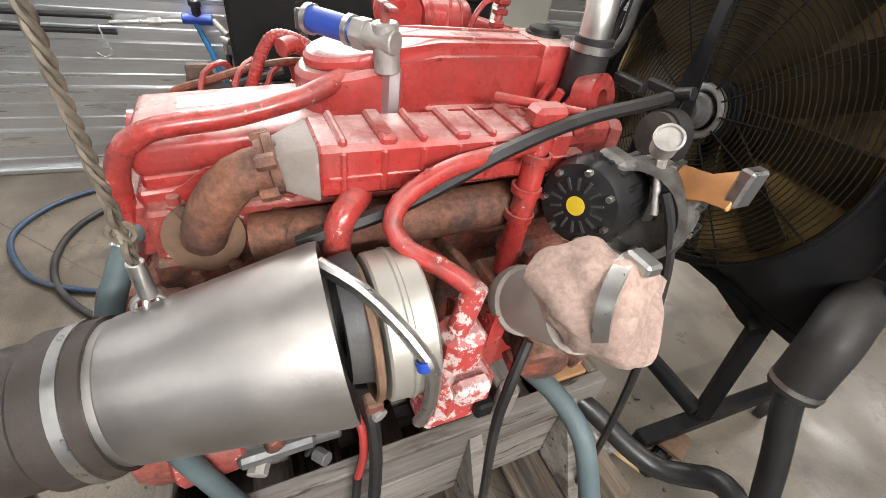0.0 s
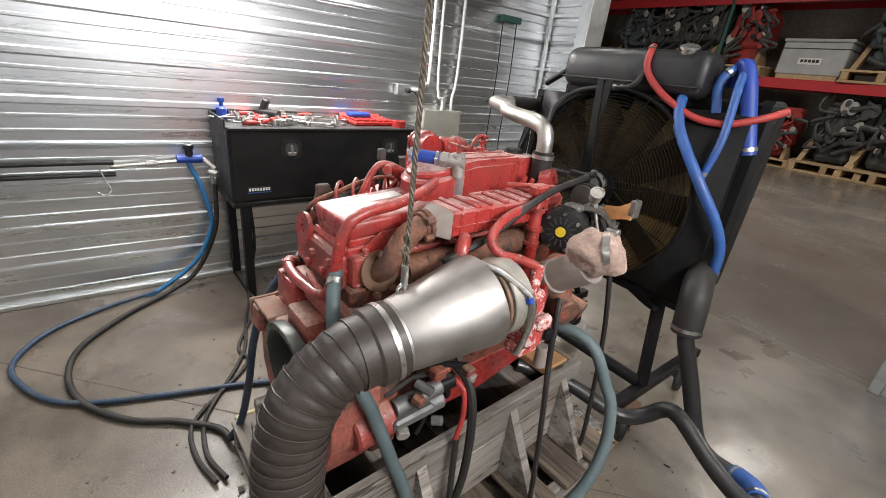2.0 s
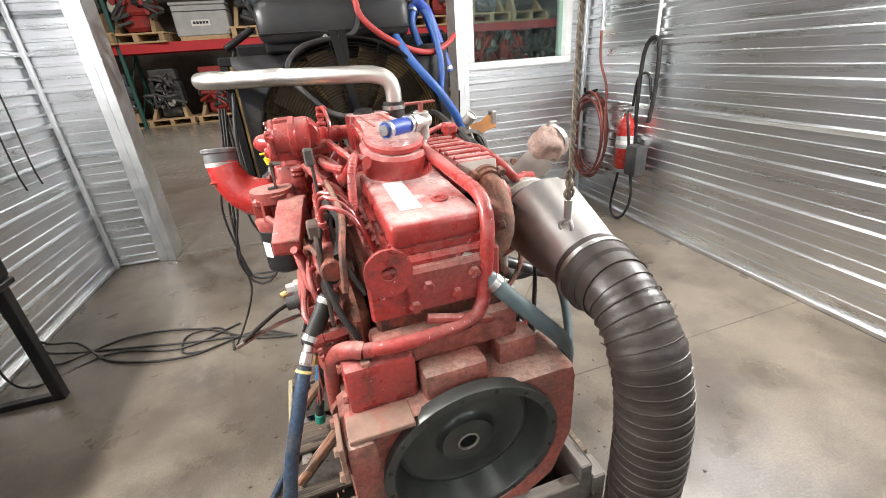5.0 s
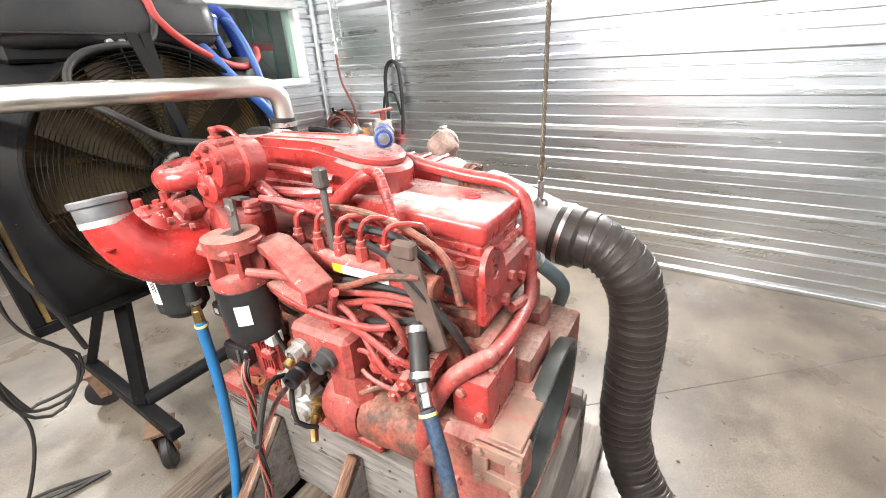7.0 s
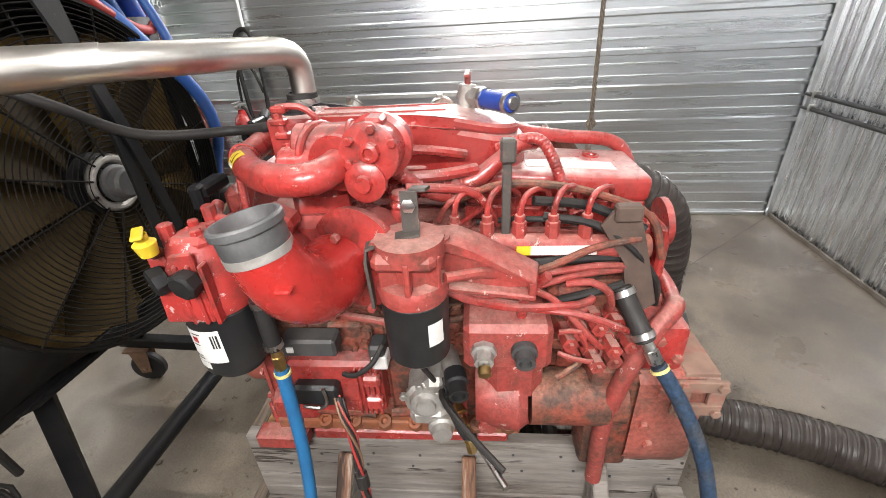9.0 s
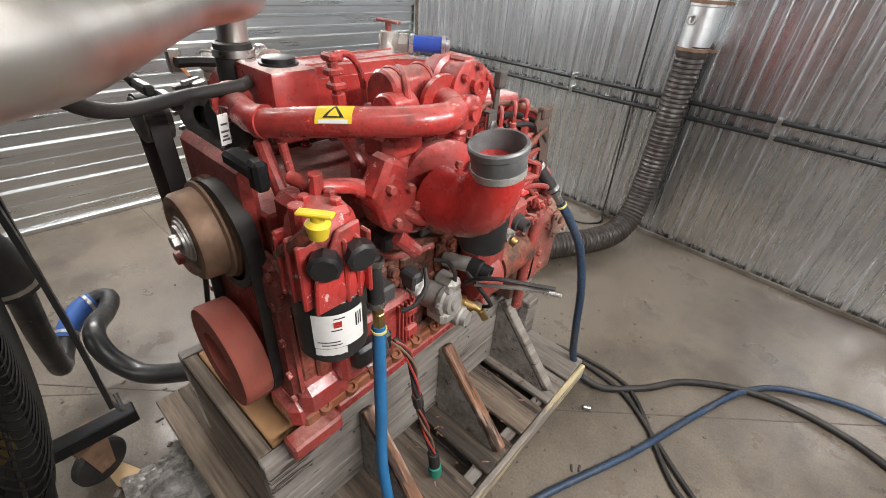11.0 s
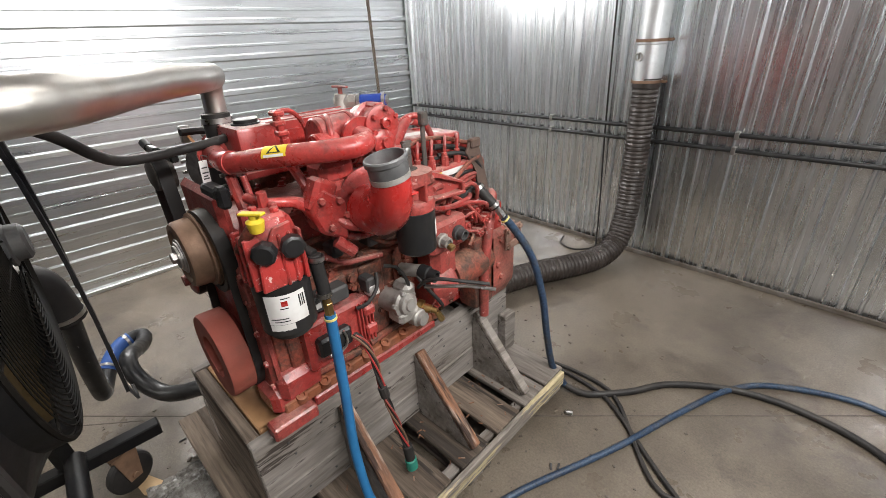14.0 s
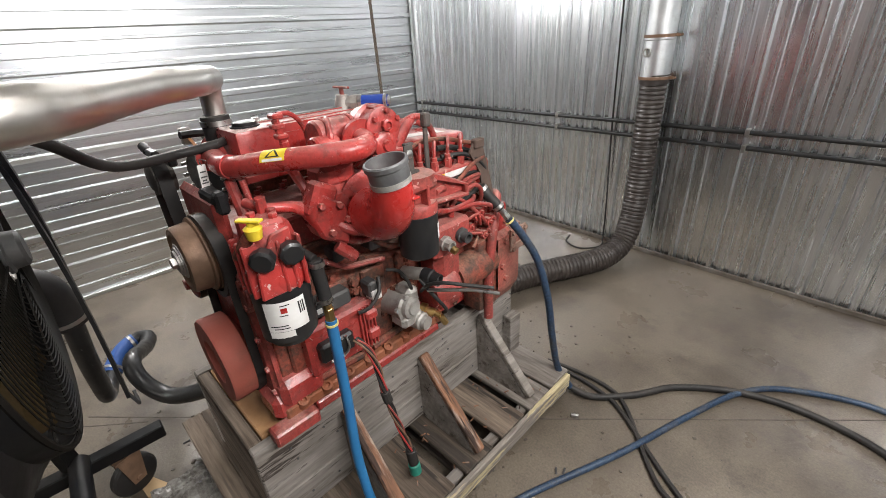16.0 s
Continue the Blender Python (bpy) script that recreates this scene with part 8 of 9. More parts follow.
for z in (0.91, 1.01):
    lathe(bm, (-0.339, 0.232, z), (0, 0, 1), [(-0.006, 0.016), (-0.006, 0.019), (0.006, 0.019), (0.006, 0.016)], 14)
each("clamp", bm, CHROME, ha)
hb = thing("fuel_hose", "black rubber fuel hose curving down to the floor", "hose")
part("hose_run", tube(B(), [(-0.313, -0.49, 0.88), (-0.335, -0.53, 0.82), (-0.375, -0.585, 0.70), (-0.405, -0.625, 0.52), (-0.42, -0.65, 0.33), (-0.435, -0.69, 0.14), (-0.48, -0.73, 0.03)], 0.0145, 12, 0.03), NAVYHOSE, hb, "navy blue upper hose")
part("floor_run", tube(B(), [(-0.47, -0.722, 0.045), (-0.48, -0.73, 0.03), (-0.573, -0.76, 0.016), (-0.70, -0.90, 0.016), (-0.809, -1.067, 0.016), (-1.02, -1.222, 0.016), (-1.255, -1.275, 0.016), (-1.49, -1.225, 0.016), (-1.73, -1.02, 0.016), (-1.88, -0.80, 0.03), (-1.94, -0.62, 0.12), (-1.95, -0.48, 0.40), (-1.965, -0.45, 0.70)], 0.0143, 12, 0.03), RUBBER, hb)
bm = lathe(B(), (-0.316, -0.494, 0.872), (-0.4, -0.5, -0.85), [(-0.003, 0.014), (-0.003, 0.0172), (0.003, 0.0172), (0.003, 0.014)], 16)
part("yellow_band", bm, PALEYELLOW, hb, "yellow ferrule band")
bm = rod(B(), (-0.312, -0.488, 0.882), (-0.302, -0.476, 0.905), 0.0135, seg=6)
rod(bm, (-0.302, -0.476, 0.905), (-0.296, -0.468, 0.92), 0.011)
part("fitting", bm, CHROME, hb, "bright swivel fitting")
part("stub_hose", rod(B(), (-0.296, -0.468, 0.918), (-0.24, -0.425, 1.0), 0.0185), RUBBER, hb, "black stub hose")
bm = B()
for s in (0.12, 0.88):
    lathe(bm, V(-0.296, -0.468, 0.918).lerp(V(-0.24, -0.425, 1.0), s), (0.056, 0.043, 0.082), [(-0.006, 0.018), (-0.006, 0.0215), (0.006, 0.0215), (0.006, 0.018)], 14)
each("clamp", bm, CHROME, hb)
for k, off in enumerate((0.0, 0.035)):
    c = thing("floor_cord", "brown-black electric cable lying over the concrete floor", "cable", group="floor cables")
    part("cable", tube(B(), [(-0.30, -0.78 - off, 0.02), (-0.446, -0.82 - off, 0.012), (-0.60, -0.81 - off * 1.4, 0.011), (-0.704, -0.77 - off, 0.011), (-0.958, -0.60 + off * 1.5, 0.011), (-1.12, -0.52 - off, 0.011), (-1.40, -0.45 + off, 0.011), (-1.586, -0.385 + off, 0.011), (-1.66, -0.37, 0.08), (-1.68, -0.34 + off, 0.35), (-1.74, -0.30, 0.64)], 0.0095, 8, 0.03), RUBBER, c)

# ---- tool chest on its stand ----
chest = thing("tool_chest", "long black steel tool chest on a welded leg stand", "tool chest", pose(-1.635, -0.415, 0, 0, 0, 1.6))
# its own axes: y along the front, x back to front with the front at 0
CL, CD = 1.37, 0.43
part("chest_body", box(B(), (-CD, 0, 0.665), (-0.012, CL, 1.10), 0.006), BLACKBOX, chest)
door = part("front_door", box(B(), (-0.011, 0.012, 0.68), (0.0, CL - 0.012, 1.09), 0.005), BLACKBOX, chest)
part("door_lip", box(B(), (-0.012, 0.005, 1.092), (0.008, CL - 0.005, 1.112), 0.004), BLACKBOX, chest)
part("top_tray", box(B(), (-CD, 0.0, 1.101), (-0.02, CL, 1.112), 0.002), BLACKBOX, chest)
part("tray_rim", box(B(), (-CD - 0.004, 0.0, 1.101), (-CD + 0.006, CL, 1.15), 0.002), BLACKBOX, chest)
part("tray_rim", box(B(), (-CD, -0.004, 1.101), (-0.05, 0.004, 1.15), 0.002), BLACKBOX, chest)
for y in (0.36, 1.07):
    bm = B()
    out = []
    for k in range(24):
        a = 2 * math.pi * k / 24
        c, s = math.cos(a), math.sin(a)
        out.append((0.064 * math.copysign(abs(c) ** 0.6, c), 0.06 * math.copysign(abs(s) ** 0.6, s)))
    M = Matrix.Translation((0.0005, y, 0.985)) @ Matrix(((0, 0, 1, 0), (1, 0, 0, 0), (0, 1, 0, 0), (0, 0, 0, 1)))
    prism(bm, out, 0, 0.006, M, 0.002)
    part("latch_plate", bm, PLASTIC, door, "black recessed latch plate")
    bm = prism(B(), [(x * 0.62, z * 0.62) for x, z in out], 0.0065, 0.009, M)
    part("latch_cup", bm, DARKGREY, door)
    bm = box(B(), (0.010, y - 0.007, 0.955), (0.02, y + 0.007, 1.01), 0.003)
    box(bm, (0.010, y - 0.028, 0.948), (0.019, y + 0.028, 0.970), 0.005)
    part("latch_handle", bm, CHROME, door, "chrome T-handle")
bm = box(B(), (0.0005, 0.085, 0.728), (0.003, 0.225, 0.762), 0.001)
part("maker_badge", bm, INK, door, "plain dark badge bar")
part("badge_line", box(B(), (0.0005, 0.085, 0.722), (0.0028, 0.225, 0.728)), BLUEHOSE, door, "blue line under the badge")
bm = B()
for k in range(8):
    box(bm, (0.003, 0.092 + 0.0163 * k, 0.736), (0.0036, 0.092 + 0.0163 * k + 0.0115, 0.754))
each("badge_bar", bm, WHITE, door)
for y in (0.045, CL - 0.095):
    for x in (-0.055, -CD + 0.005):
        part("stand_leg", box(B(), (x, y, 0.002), (x + 0.05, y + 0.05, 0.635), 0.004), BLACKBOX, chest)
    part("foot_rail", box(B(), (-CD + 0.055, y + 0.005, 0.0), (-0.055, y + 0.045, 0.035), 0.003), BLACKBOX, chest)
part("stand_top", box(B(), (-CD, 0.0, 0.636), (0.0, CL, 0.664), 0.003), BLACKBOX, chest)

rnd = random.Random(7)


def on_chest(x, y, z=1.1125, turn=0.0):
    return pose(-1.635, -0.415, 0, 0, 0, 1.6) @ pose(x, y, z, 0, 0, turn)


def wrench(L, mat):
    bm = B()
    box(bm, (-L / 2, -0.008, 0), (L / 2, 0.008, 0.007), 0.003)
    prism(bm, [(L / 2 - 0.01, -0.012), (L / 2 + 0.015, -0.02), (L / 2 + 0.035, -0.013), (L / 2 + 0.02, -0.006), (L / 2 + 0.02, 0.006), (L / 2 + 0.035, 0.013), (L / 2 + 0.015, 0.02), (L / 2 - 0.01, 0.012)], 0, 0.009)
    lathe(bm, (-L / 2 - 0.008, 0, 0), (0, 0, 1), [(0, 0.009), (0, 0.017), (0.01, 0.017), (0.01, 0.009)], 16, True)
    return bm


kinds = []
for i, (L, mt) in enumerate(((0.16, CHROME), (0.22, STEEL), (0.28, CHROME))):
    t = thing("wrench", "chrome combination wrench lying on the tool chest", "wrench", on_chest(-0.2, 0.2 + 0.02 * i), group="hand tools on the chest")
    part("shank", wrench(L, mt), mt, t)
    kinds.append(t)
bm = lathe(B(), (0, 0, 0), (0, 0, 1), [(0, 0.006), (0, 0.014), (0.03, 0.015), (0.034, 0.013), (0.034, 0.009), (0.012, 0.008)], 16)
sock = thing("socket", "short chrome wrench socket standing on the tool chest", "socket", on_chest(-0.1, 0.3), group="hand tools on the chest")
part("socket_shell", bm, CHROME, sock)
drv = thing("screwdriver", "screwdriver with dark handle on the tool chest", "screwdriver", on_chest(-0.3, 0.15), group="hand tools on the chest")
part("handle", lathe(B(), (-0.06, 0, 0.015), (1, 0, 0), [(0, 0), (0, 0.011), (0.02, 0.015), (0.08, 0.013), (0.1, 0.008), (0.1, 0)], 10), REDHOSE, drv)
part("blade", rod(B(), (0.04, 0, 0.015), (0.16, 0, 0.015), 0.004, seg=8), CHROME, drv, "bright steel blade")
rat = thing("ratchet", "chrome ratchet handle lying on the tool chest", "ratchet", on_chest(-0.15, 0.5), group="hand tools on the chest")
bm = rod(B(), (-0.12, 0, 0.012), (0.05, 0, 0.012), 0.009)
lathe(bm, (0.065, 0, 0.0), (0, 0, 1), [(0, 0), (0, 0.022), (0.025, 0.022), (0.03, 0.012), (0.045, 0.012), (0.045, 0)], 16)
part("ratchet_bar", bm, CHROME, rat)
for k in range(46):
    src = rnd.choice(kinds + [sock, sock, sock, drv, rat])
    copy_thing(src, on_chest(-CD + 0.03 + rnd.random() * (CD - 0.11), 0.04 + rnd.random() * (0.82 if src is not sock else 0.75), 1.1125 + rnd.choice((0, 0.008, 0.016)), rnd.random() * 360 if src is sock else rnd.choice((60, 90, 110, 130, 250, 285)) + rnd.random() * 25))
tr = thing("tool_tray", "red plastic tool case lying open on the chest", "tool case", on_chest(-0.24, 1.02))
part("case_base", box(B(), (-0.14, -0.17, 0), (0.13, 0.19, 0.03), 0.008), BRIGHTRED, tr)
bm = B()
for k in range(6):
    box(bm, (-0.13, -0.15 + 0.055 * k, 0.031), (0.12, -0.115 + 0.055 * k, 0.042), 0.004)
part("case_ridges", bm, BRIGHTRED, tr)
part("case_lid", box(B(), (-0.02, -0.16, 0), (0.0, 0.18, 0.12), 0.006, Matrix.Translation((-0.12, 0, 0.03)) @ Matrix.Rotation(radians(-55), 4, "Y")), REDHOSE, tr)
bg = thing("blue_pouch", "small blue pouch on the red tool case", "pouch", on_chest(-0.28, 0.98, 1.155))
part("pouch", box(B(), (-0.05, -0.10, 0), (0.05, 0.06, 0.03), 0.012, None, 2), DEEPBLUE, bg)
rb = thing("tape_roll", "red plastic roll on the tool chest", "tape roll", on_chest(-0.08, 1.19))
part("roll", lathe(B(), (0, 0, 0), (0, 0, 1), [(0, 0.02), (0, 0.05), (0.045, 0.05), (0.045, 0.02)], 24, True), BRIGHTRED, rb)
bl = thing("spray_bottle", "small dark blue spray bottle on the tool chest", "bottle", on_chest(-0.36, 0.06))
bm = lathe(B(), (0, 0, 0), (0, 0, 1), [(0, 0), (0, 0.03), (0.06, 0.03), (0.075, 0.012), (0.095, 0.012), (0.1, 0.02), (0.12, 0.02), (0.12, 0)], 16)
part("bottle", bm, DEEPBLUE, bl)
dg = thing("drill_grip", "black pistol grip tool lying on the chest", "power tool", on_chest(-0.30, 0.33, 1.125, 40))
bm = rod(B(), (-0.09, 0, 0.03), (0.07, 0, 0.03), 0.028)
box(bm, (-0.085, -0.018, 0.0), (-0.04, 0.018, 0.10), 0.008, Matrix.Rotation(radians(25), 4, "Y"))
part("tool_body", bm, PLASTIC, dg)

# ---- electrical box and conduits ----
jb = thing("electrical_box", "beige steel electrical box on the west wall", "electrical box")
part("box_body", box(B(), (WX + 0.02, 1.15, 0.84), (-1.985, 1.53, 1.215), 0.005), BEIGE, jb)
part("box_lid", box(B(), (-1.984, 1.145, 0.835), (-1.972, 1.535, 1.22), 0.004), BEIGE, jb)
for k, pts in enumerate(([(-2.03, 1.36, 1.21), (-2.03, 1.36, 1.3), (-2.04, 1.30, 1.5), (-2.04, 1.29, 2.98)], [(-2.03, 1.46, 1.21), (-2.03, 1.46, 1.32), (-2.04, 1.50, 1.6), (-2.04, 1.50, 2.98)],
                         [(-2.045, 1.02, 1.36), (-2.045, 1.12, 1.365), (-2.045, 1.19, 1.42), (-2.045, 1.215, 1.55), (-2.045, 1.22, 2.98)])):
    cd = thing("conduit", "white painted electrical conduit on the wall", "conduit", group="white conduits")
    part("tube", tube(B(), pts, 0.0125, 10, 0.03), WHITE, cd)
ol = thing("wall_outlet", "grey metal outlet box with black plug", "outlet")
part("outlet_box", box(B(), (WX + 0.02, 0.90, 1.315), (-2.01, 1.02, 1.40), 0.005), GALVTRIM, ol)
part("plug", box(B(), (-2.01, 0.965, 1.34), (-1.955, 1.0, 1.375), 0.008), PLASTIC, ol)
part("plug_cord", tube(B(), [(-1.96, 0.985, 1.355), (-1.93, 1.01, 1.35), (-1.93, 1.06, 1.28), (-1.96, 1.07, 1.10), (-1.98, 1.06, 0.8), (-1.97, 1.02, 0.4), (-1.92, 1.0, 0.03), (-1.6, 1.2, 0.008), (-1.2, 1.1, 0.008), (-0.9, 1.25, 0.008)], 0.006, 8, 0.03), RUBBER, ol)
for k in range(3):
    cc = thing("power_cord", "black power cord hanging from the electrical box to the floor", "cord", group="power cords")
    part("cord", tube(B(), [(-2.0, 1.22 + 0.09 * k, 0.84), (-1.99, 1.23 + 0.08 * k, 0.6), (-1.97, 1.30 - 0.05 * k, 0.3 + 0.04 * k), (-1.93, 1.16 + 0.06 * k, 0.12), (-1.85, 1.2 + 0.1 * k, 0.009), (-1.55, 1.35 - 0.12 * k, 0.009), (-1.15, 1.28 - 0.14 * k, 0.009), (-0.8, 1.05 + 0.03 * k, 0.009), (-0.55, 0.98, 0.009)], 0.0065, 8, 0.03), RUBBER, cc)
for y in (1.95, 2.12):
    cc = thing("hanging_cable", "thin black cord hanging down the west wall", "cord", group="hanging cables")
    part("cord", tube(B(), [(-2.05, y, 1.98), (-2.045, y + 0.01, 1.5), (-2.045, y - 0.01, 1.0), (-2.04, y, 0.85)], 0.005, 6, 0.05), RUBBER, cc)
sb = thing("cord_bracket", "small green metal cord bracket on the wall", "bracket")
part("bracket", box(B(), (WX + 0.02, 1.92, 1.98), (-2.02, 2.15, 2.03), 0.004), RACKGREEN, sb)

# ---- fire extinguisher and coiled hose on the east wall ----
fx = thing("fire_extinguisher", "red fire extinguisher with black hose on the wall", "fire extinguisher")
o = V(2.235, 1.80, 0.45)
part("cylinder", lathe(B(), o, (0, 0, 1), [(0, 0), (0, 0.05), (0.012, 0.066), (0.03, 0.07), (0.36, 0.07), (0.40, 0.058), (0.43, 0.03), (0.46, 0.026), (0.46, 0)], 32), BRIGHTRED, fx)
part("label_band", lathe(B(), o + V(0, 0, 0.18), (0, 0, 1), [(0, 0.0705), (0.001, 0.0712), (0.10, 0.0712), (0.101, 0.0705)], 32), PAPERGREY, fx, "grey instruction band")
part("label_patch", lathe(B(), o + V(0, 0, 0.21), (0, 0, 1), [(0, 0.0713), (0.001, 0.0716), (0.035, 0.0716), (0.036, 0.0713)], 32), LABEL, fx, "white label")
bm = B()
box(bm, (2.20, 1.77, 0.915), (2.265, 1.83, 0.945), 0.006)
box(bm, (2.14, 1.785, 0.96), (2.25, 1.815, 0.97), 0.003)
box(bm, (2.15, 1.785, 0.935), (2.25, 1.815, 0.943), 0.003)
part("valve_head", bm, CHROME, fx)
part("discharge_hose", tube(B(), [(2.21, 1.77, 0.93), (2.17, 1.72, 0.92), (2.16, 1.68, 0.80), (2.19, 1.66, 0.55), (2.21, 1.62, 0.25), (2.20, 1.68, 0.06), (2.19, 1.78, 0.02), (2.22, 1.88, 0.10), (2.24, 1.85, 0.40)], 0.011, 10), RUBBER, fx)
part("cover_bag", box(B(), (2.16, 1.55, 0.43), (2.27, 1.69, 0.68), 0.02, None, 2), DARKGREY, fx, "black bag beside the cylinder")
coil = thing("hose_coil", "rust-red air hose coiled on a wall hook", "hose coil")
for j in range(5):
    pts = []
    for k in range(41):
        a = 2 * math.pi * k / 40 + j
        pts.append(V(EX - 0.035 - 0.018 * j, 2.36 + (0.23 + 0.014 * (j % 3)) * math.cos(a), 0.66 + (0.36 + 0.02 * (j % 2)) * math.sin(a) - 0.03 * (j % 3)))
    part("hose_turn", tube(B(), pts, 0.011, 8, smooth=False), material("rust_red_hose_%d" % j, (0.22, 0.055, 0.04), 0.5, 0, (0.16, 0.05, 0.04), 9) if j == 0 else bpy.data.materials["rust_red_hose_0"], coil)
part("hook", tube(B(), [(EX - 0.02, 2.36, 1.05), (EX - 0.13, 2.36, 1.03), (EX - 0.15, 2.36, 1.08)], 0.012, 8), BLACK, coil)
drop = thing("air_drop", "air line drop with brass fittings and red hose", "air line")
part("drop_pipe", tube(B(), [(EX - 0.045, 2.32, 2.98), (EX - 0.045, 2.32, 1.68)], 0.013, 10, 0.1), GALVTRIM, drop)
bm = rod(B(), (EX - 0.045, 2.32, 1.70), (EX - 0.045, 2.32, 1.54), 0.022, seg=8)
rod(bm, (EX - 0.045, 2.32, 1.64), (EX - 0.10, 2.30, 1.62), 0.016)
part("fittings", bm, GALVTRIM, drop)
part("brass_plug", rod(B(), (EX - 0.045, 2.32, 1.545), (EX - 0.047, 2.317, 1.50), 0.013, seg=8), BRASS, drop, "brass hose plug")
part("red_hose", tube(B(), [(EX - 0.05, 2.32, 1.56), (EX - 0.06, 2.28, 1.30), (EX - 0.05, 2.18, 1.08), (EX - 0.07, 2.14, 0.8)], 0.011, 8), bpy.data.materials["rust_red_hose_0"], drop)
ch = thing("chain", "short steel chain hanging from a wall eye", "chain")
for k in range(9):
    part("link", torus(B(), (EX - 0.05, 2.24, 2.0 - 0.045 * k), (1, 0, 0) if k % 2 else (0, 1, 0), 0.02, 0.0055, 14, 6), GALVTRIM, ch)
lp = thing("cable_loop", "black cable loop hung on the wall above the extinguisher", "cable")
part("loop", tube(B(), [(EX - 0.05, 1.74, 0.65), (EX - 0.06, 1.75, 1.0), (EX - 0.06, 1.74, 1.34), (EX - 0.05, 1.68, 1.45), (EX - 0.05, 1.60, 1.40), (EX - 0.05, 1.585, 1.1), (EX - 0.06, 1.60, 0.85)], 0.016, 10), RUBBER, lp)
part("loop_small", tube(B(), [(EX - 0.06, 1.80, 0.96), (EX - 0.06, 1.77, 1.17), (EX - 0.06, 1.66, 1.20), (EX - 0.06, 1.60, 1.02)], 0.01, 8), RUBBER, lp)
cd = thing("conduit", "white painted electrical conduit on the wall", "conduit", group="white conduits")
part("tube", tube(B(), [(EX - 0.04, 1.65, 1.47), (EX - 0.04, 1.65, 2.98)], 0.0125, 10, 0.1), WHITE, cd)

# ---- bell housing and old shaft on the floor by the window ----
bh = thing("bell_housing", "dirty bare bell housing casting leaning on the wall", "bell housing", Matrix.Translation((1.53, 2.44, 0.27)) @ Matrix.Rotation(radians(-12), 4, "X") @ Matrix.Scale(1.26, 4))
bm = B()
n = 40
prof = []
for k in range(n):
    a = 2 * math.pi * k / n
    prof.append((0.205 + 0.018 * math.sin(3 * a + 1) + 0.012 * math.sin(7 * a)) * V(math.cos(a), math.sin(a), 0))
rings = []
for h, f, cone_ in ((0.0, 1.0, 0), (0.03, 1.0, 0), (0.04, 0.93, 0), (0.09, 0.70, 0), (0.10, 0.42, 1), (0.02, 0.40, 1), (0.0, 0.80, 1)):
    rings.append([bm.verts.new((p.x * f, -h, p.y * f)) for p in prof])
for a, b in zip(rings, rings[1:] + rings[:1]):
    for k in range(n):
        bm.faces.new((a[k], a[(k + 1) % n], b[(k + 1) % n], b[k]))
bmesh.ops.translate(bm, verts=bm.verts[:], vec=(0, 0.05, 0))
part("casting", bm, HOUSEALU, bh)
bm = B()
for k in range(5):
    a = 2 * math.pi * k / 5 + 0.4
    rod(bm, (0.15 * math.cos(a), 0.02, 0.15 * math.sin(a)), (0.15 * math.cos(a), -0.045, 0.15 * math.sin(a)), 0.028)
for k in range(3):
    box(bm, (-0.06, -0.02, -0.03 + 0.03 * k), (0.06, -0.01, -0.018 + 0.03 * k), 0.002)
each("boss", bm, RUST, bh, "rusty boss")
part("red_patch", box(B(), (-0.04, -0.04, -0.205), (0.05, -0.01, -0.15), 0.012), REDDULL, bh, "red painted pad")
sh = thing("old_starter", "greasy old starter motor lying on the floor", "starter motor")
bm = rod(B(), (1.86, 2.50, 0.055), (2.05, 2.46, 0.055), 0.055)
rod(bm, (2.05, 2.46, 0.05), (2.20, 2.43, 0.05), 0.035)
rod(bm, (1.95, 2.42, 0.10), (2.08, 2.39, 0.10), 0.028)
part("body", bm, DARKGREY, sh)
part("pale_shaft", rod(B(), (1.72, 2.53, 0.03), (1.87, 2.505, 0.05), 0.02), ALU, sh, "bare shaft end")
cl = thing("cord_loop", "black cord hanging at the opening's jamb", "cord")
part("cord", tube(B(), [(OPEN_R + 0.005, NY - 0.06, 1.15), (OPEN_R - 0.01, NY - 0.07, 0.95), (OPEN_R - 0.03, NY - 0.07, 0.75), (OPEN_R - 0.01, NY - 0.065, 0.62), (OPEN_R + 0.02, NY - 0.06, 0.72)], 0.008, 8), RUBBER, cl)

# ---- scraps on the floor ----
sc = thing("cardboard_scrap", "torn tan cardboard scrap lying on the floor", "scrap", pose(0.30, 0.70, 0, 0, 0, 20))
part("scrap", prism(B(), [(0, 0), (0.14, 0.02), (0.15, 0.06), (0.06, 0.075), (-0.01, 0.05)], 0.001, 0.004), NEWWOOD, sc)
FILMCLEAR = material("dull_clear_film", (0.24, 0.23, 0.21), 0.15, 0.0, (0.10, 0.09, 0.08), 30, rough2=0.4, bump=0.3)
fl = thing("foil_bag", "crumpled clear plastic bag on the floor beside the crate", "plastic bag", pose(0.22, 0.66, 0, 0, 0, 0))
bm = bmesh.new()
bmesh.ops.create_grid(bm, x_segments=24, y_segments=20, size=0.12)
for v in bm.verts:
    v.co.z = 0.016 + 0.016 * noise.noise(v.co * 22) + 0.01 * noise.noise(v.co * 60)
    v.co.x += 0.03 * noise.noise(v.co * 9)
part("sheet", bm, FILMCLEAR, fl, smooth=20)
bt = thing("loose_fitting", "small bright pipe fitting lying on the floor", "fitting")
part("fitting", rod(B(), (-0.585, -0.63, 0.009), (-0.56, -0.615, 0.009), 0.009, seg=8), CHROME, bt)
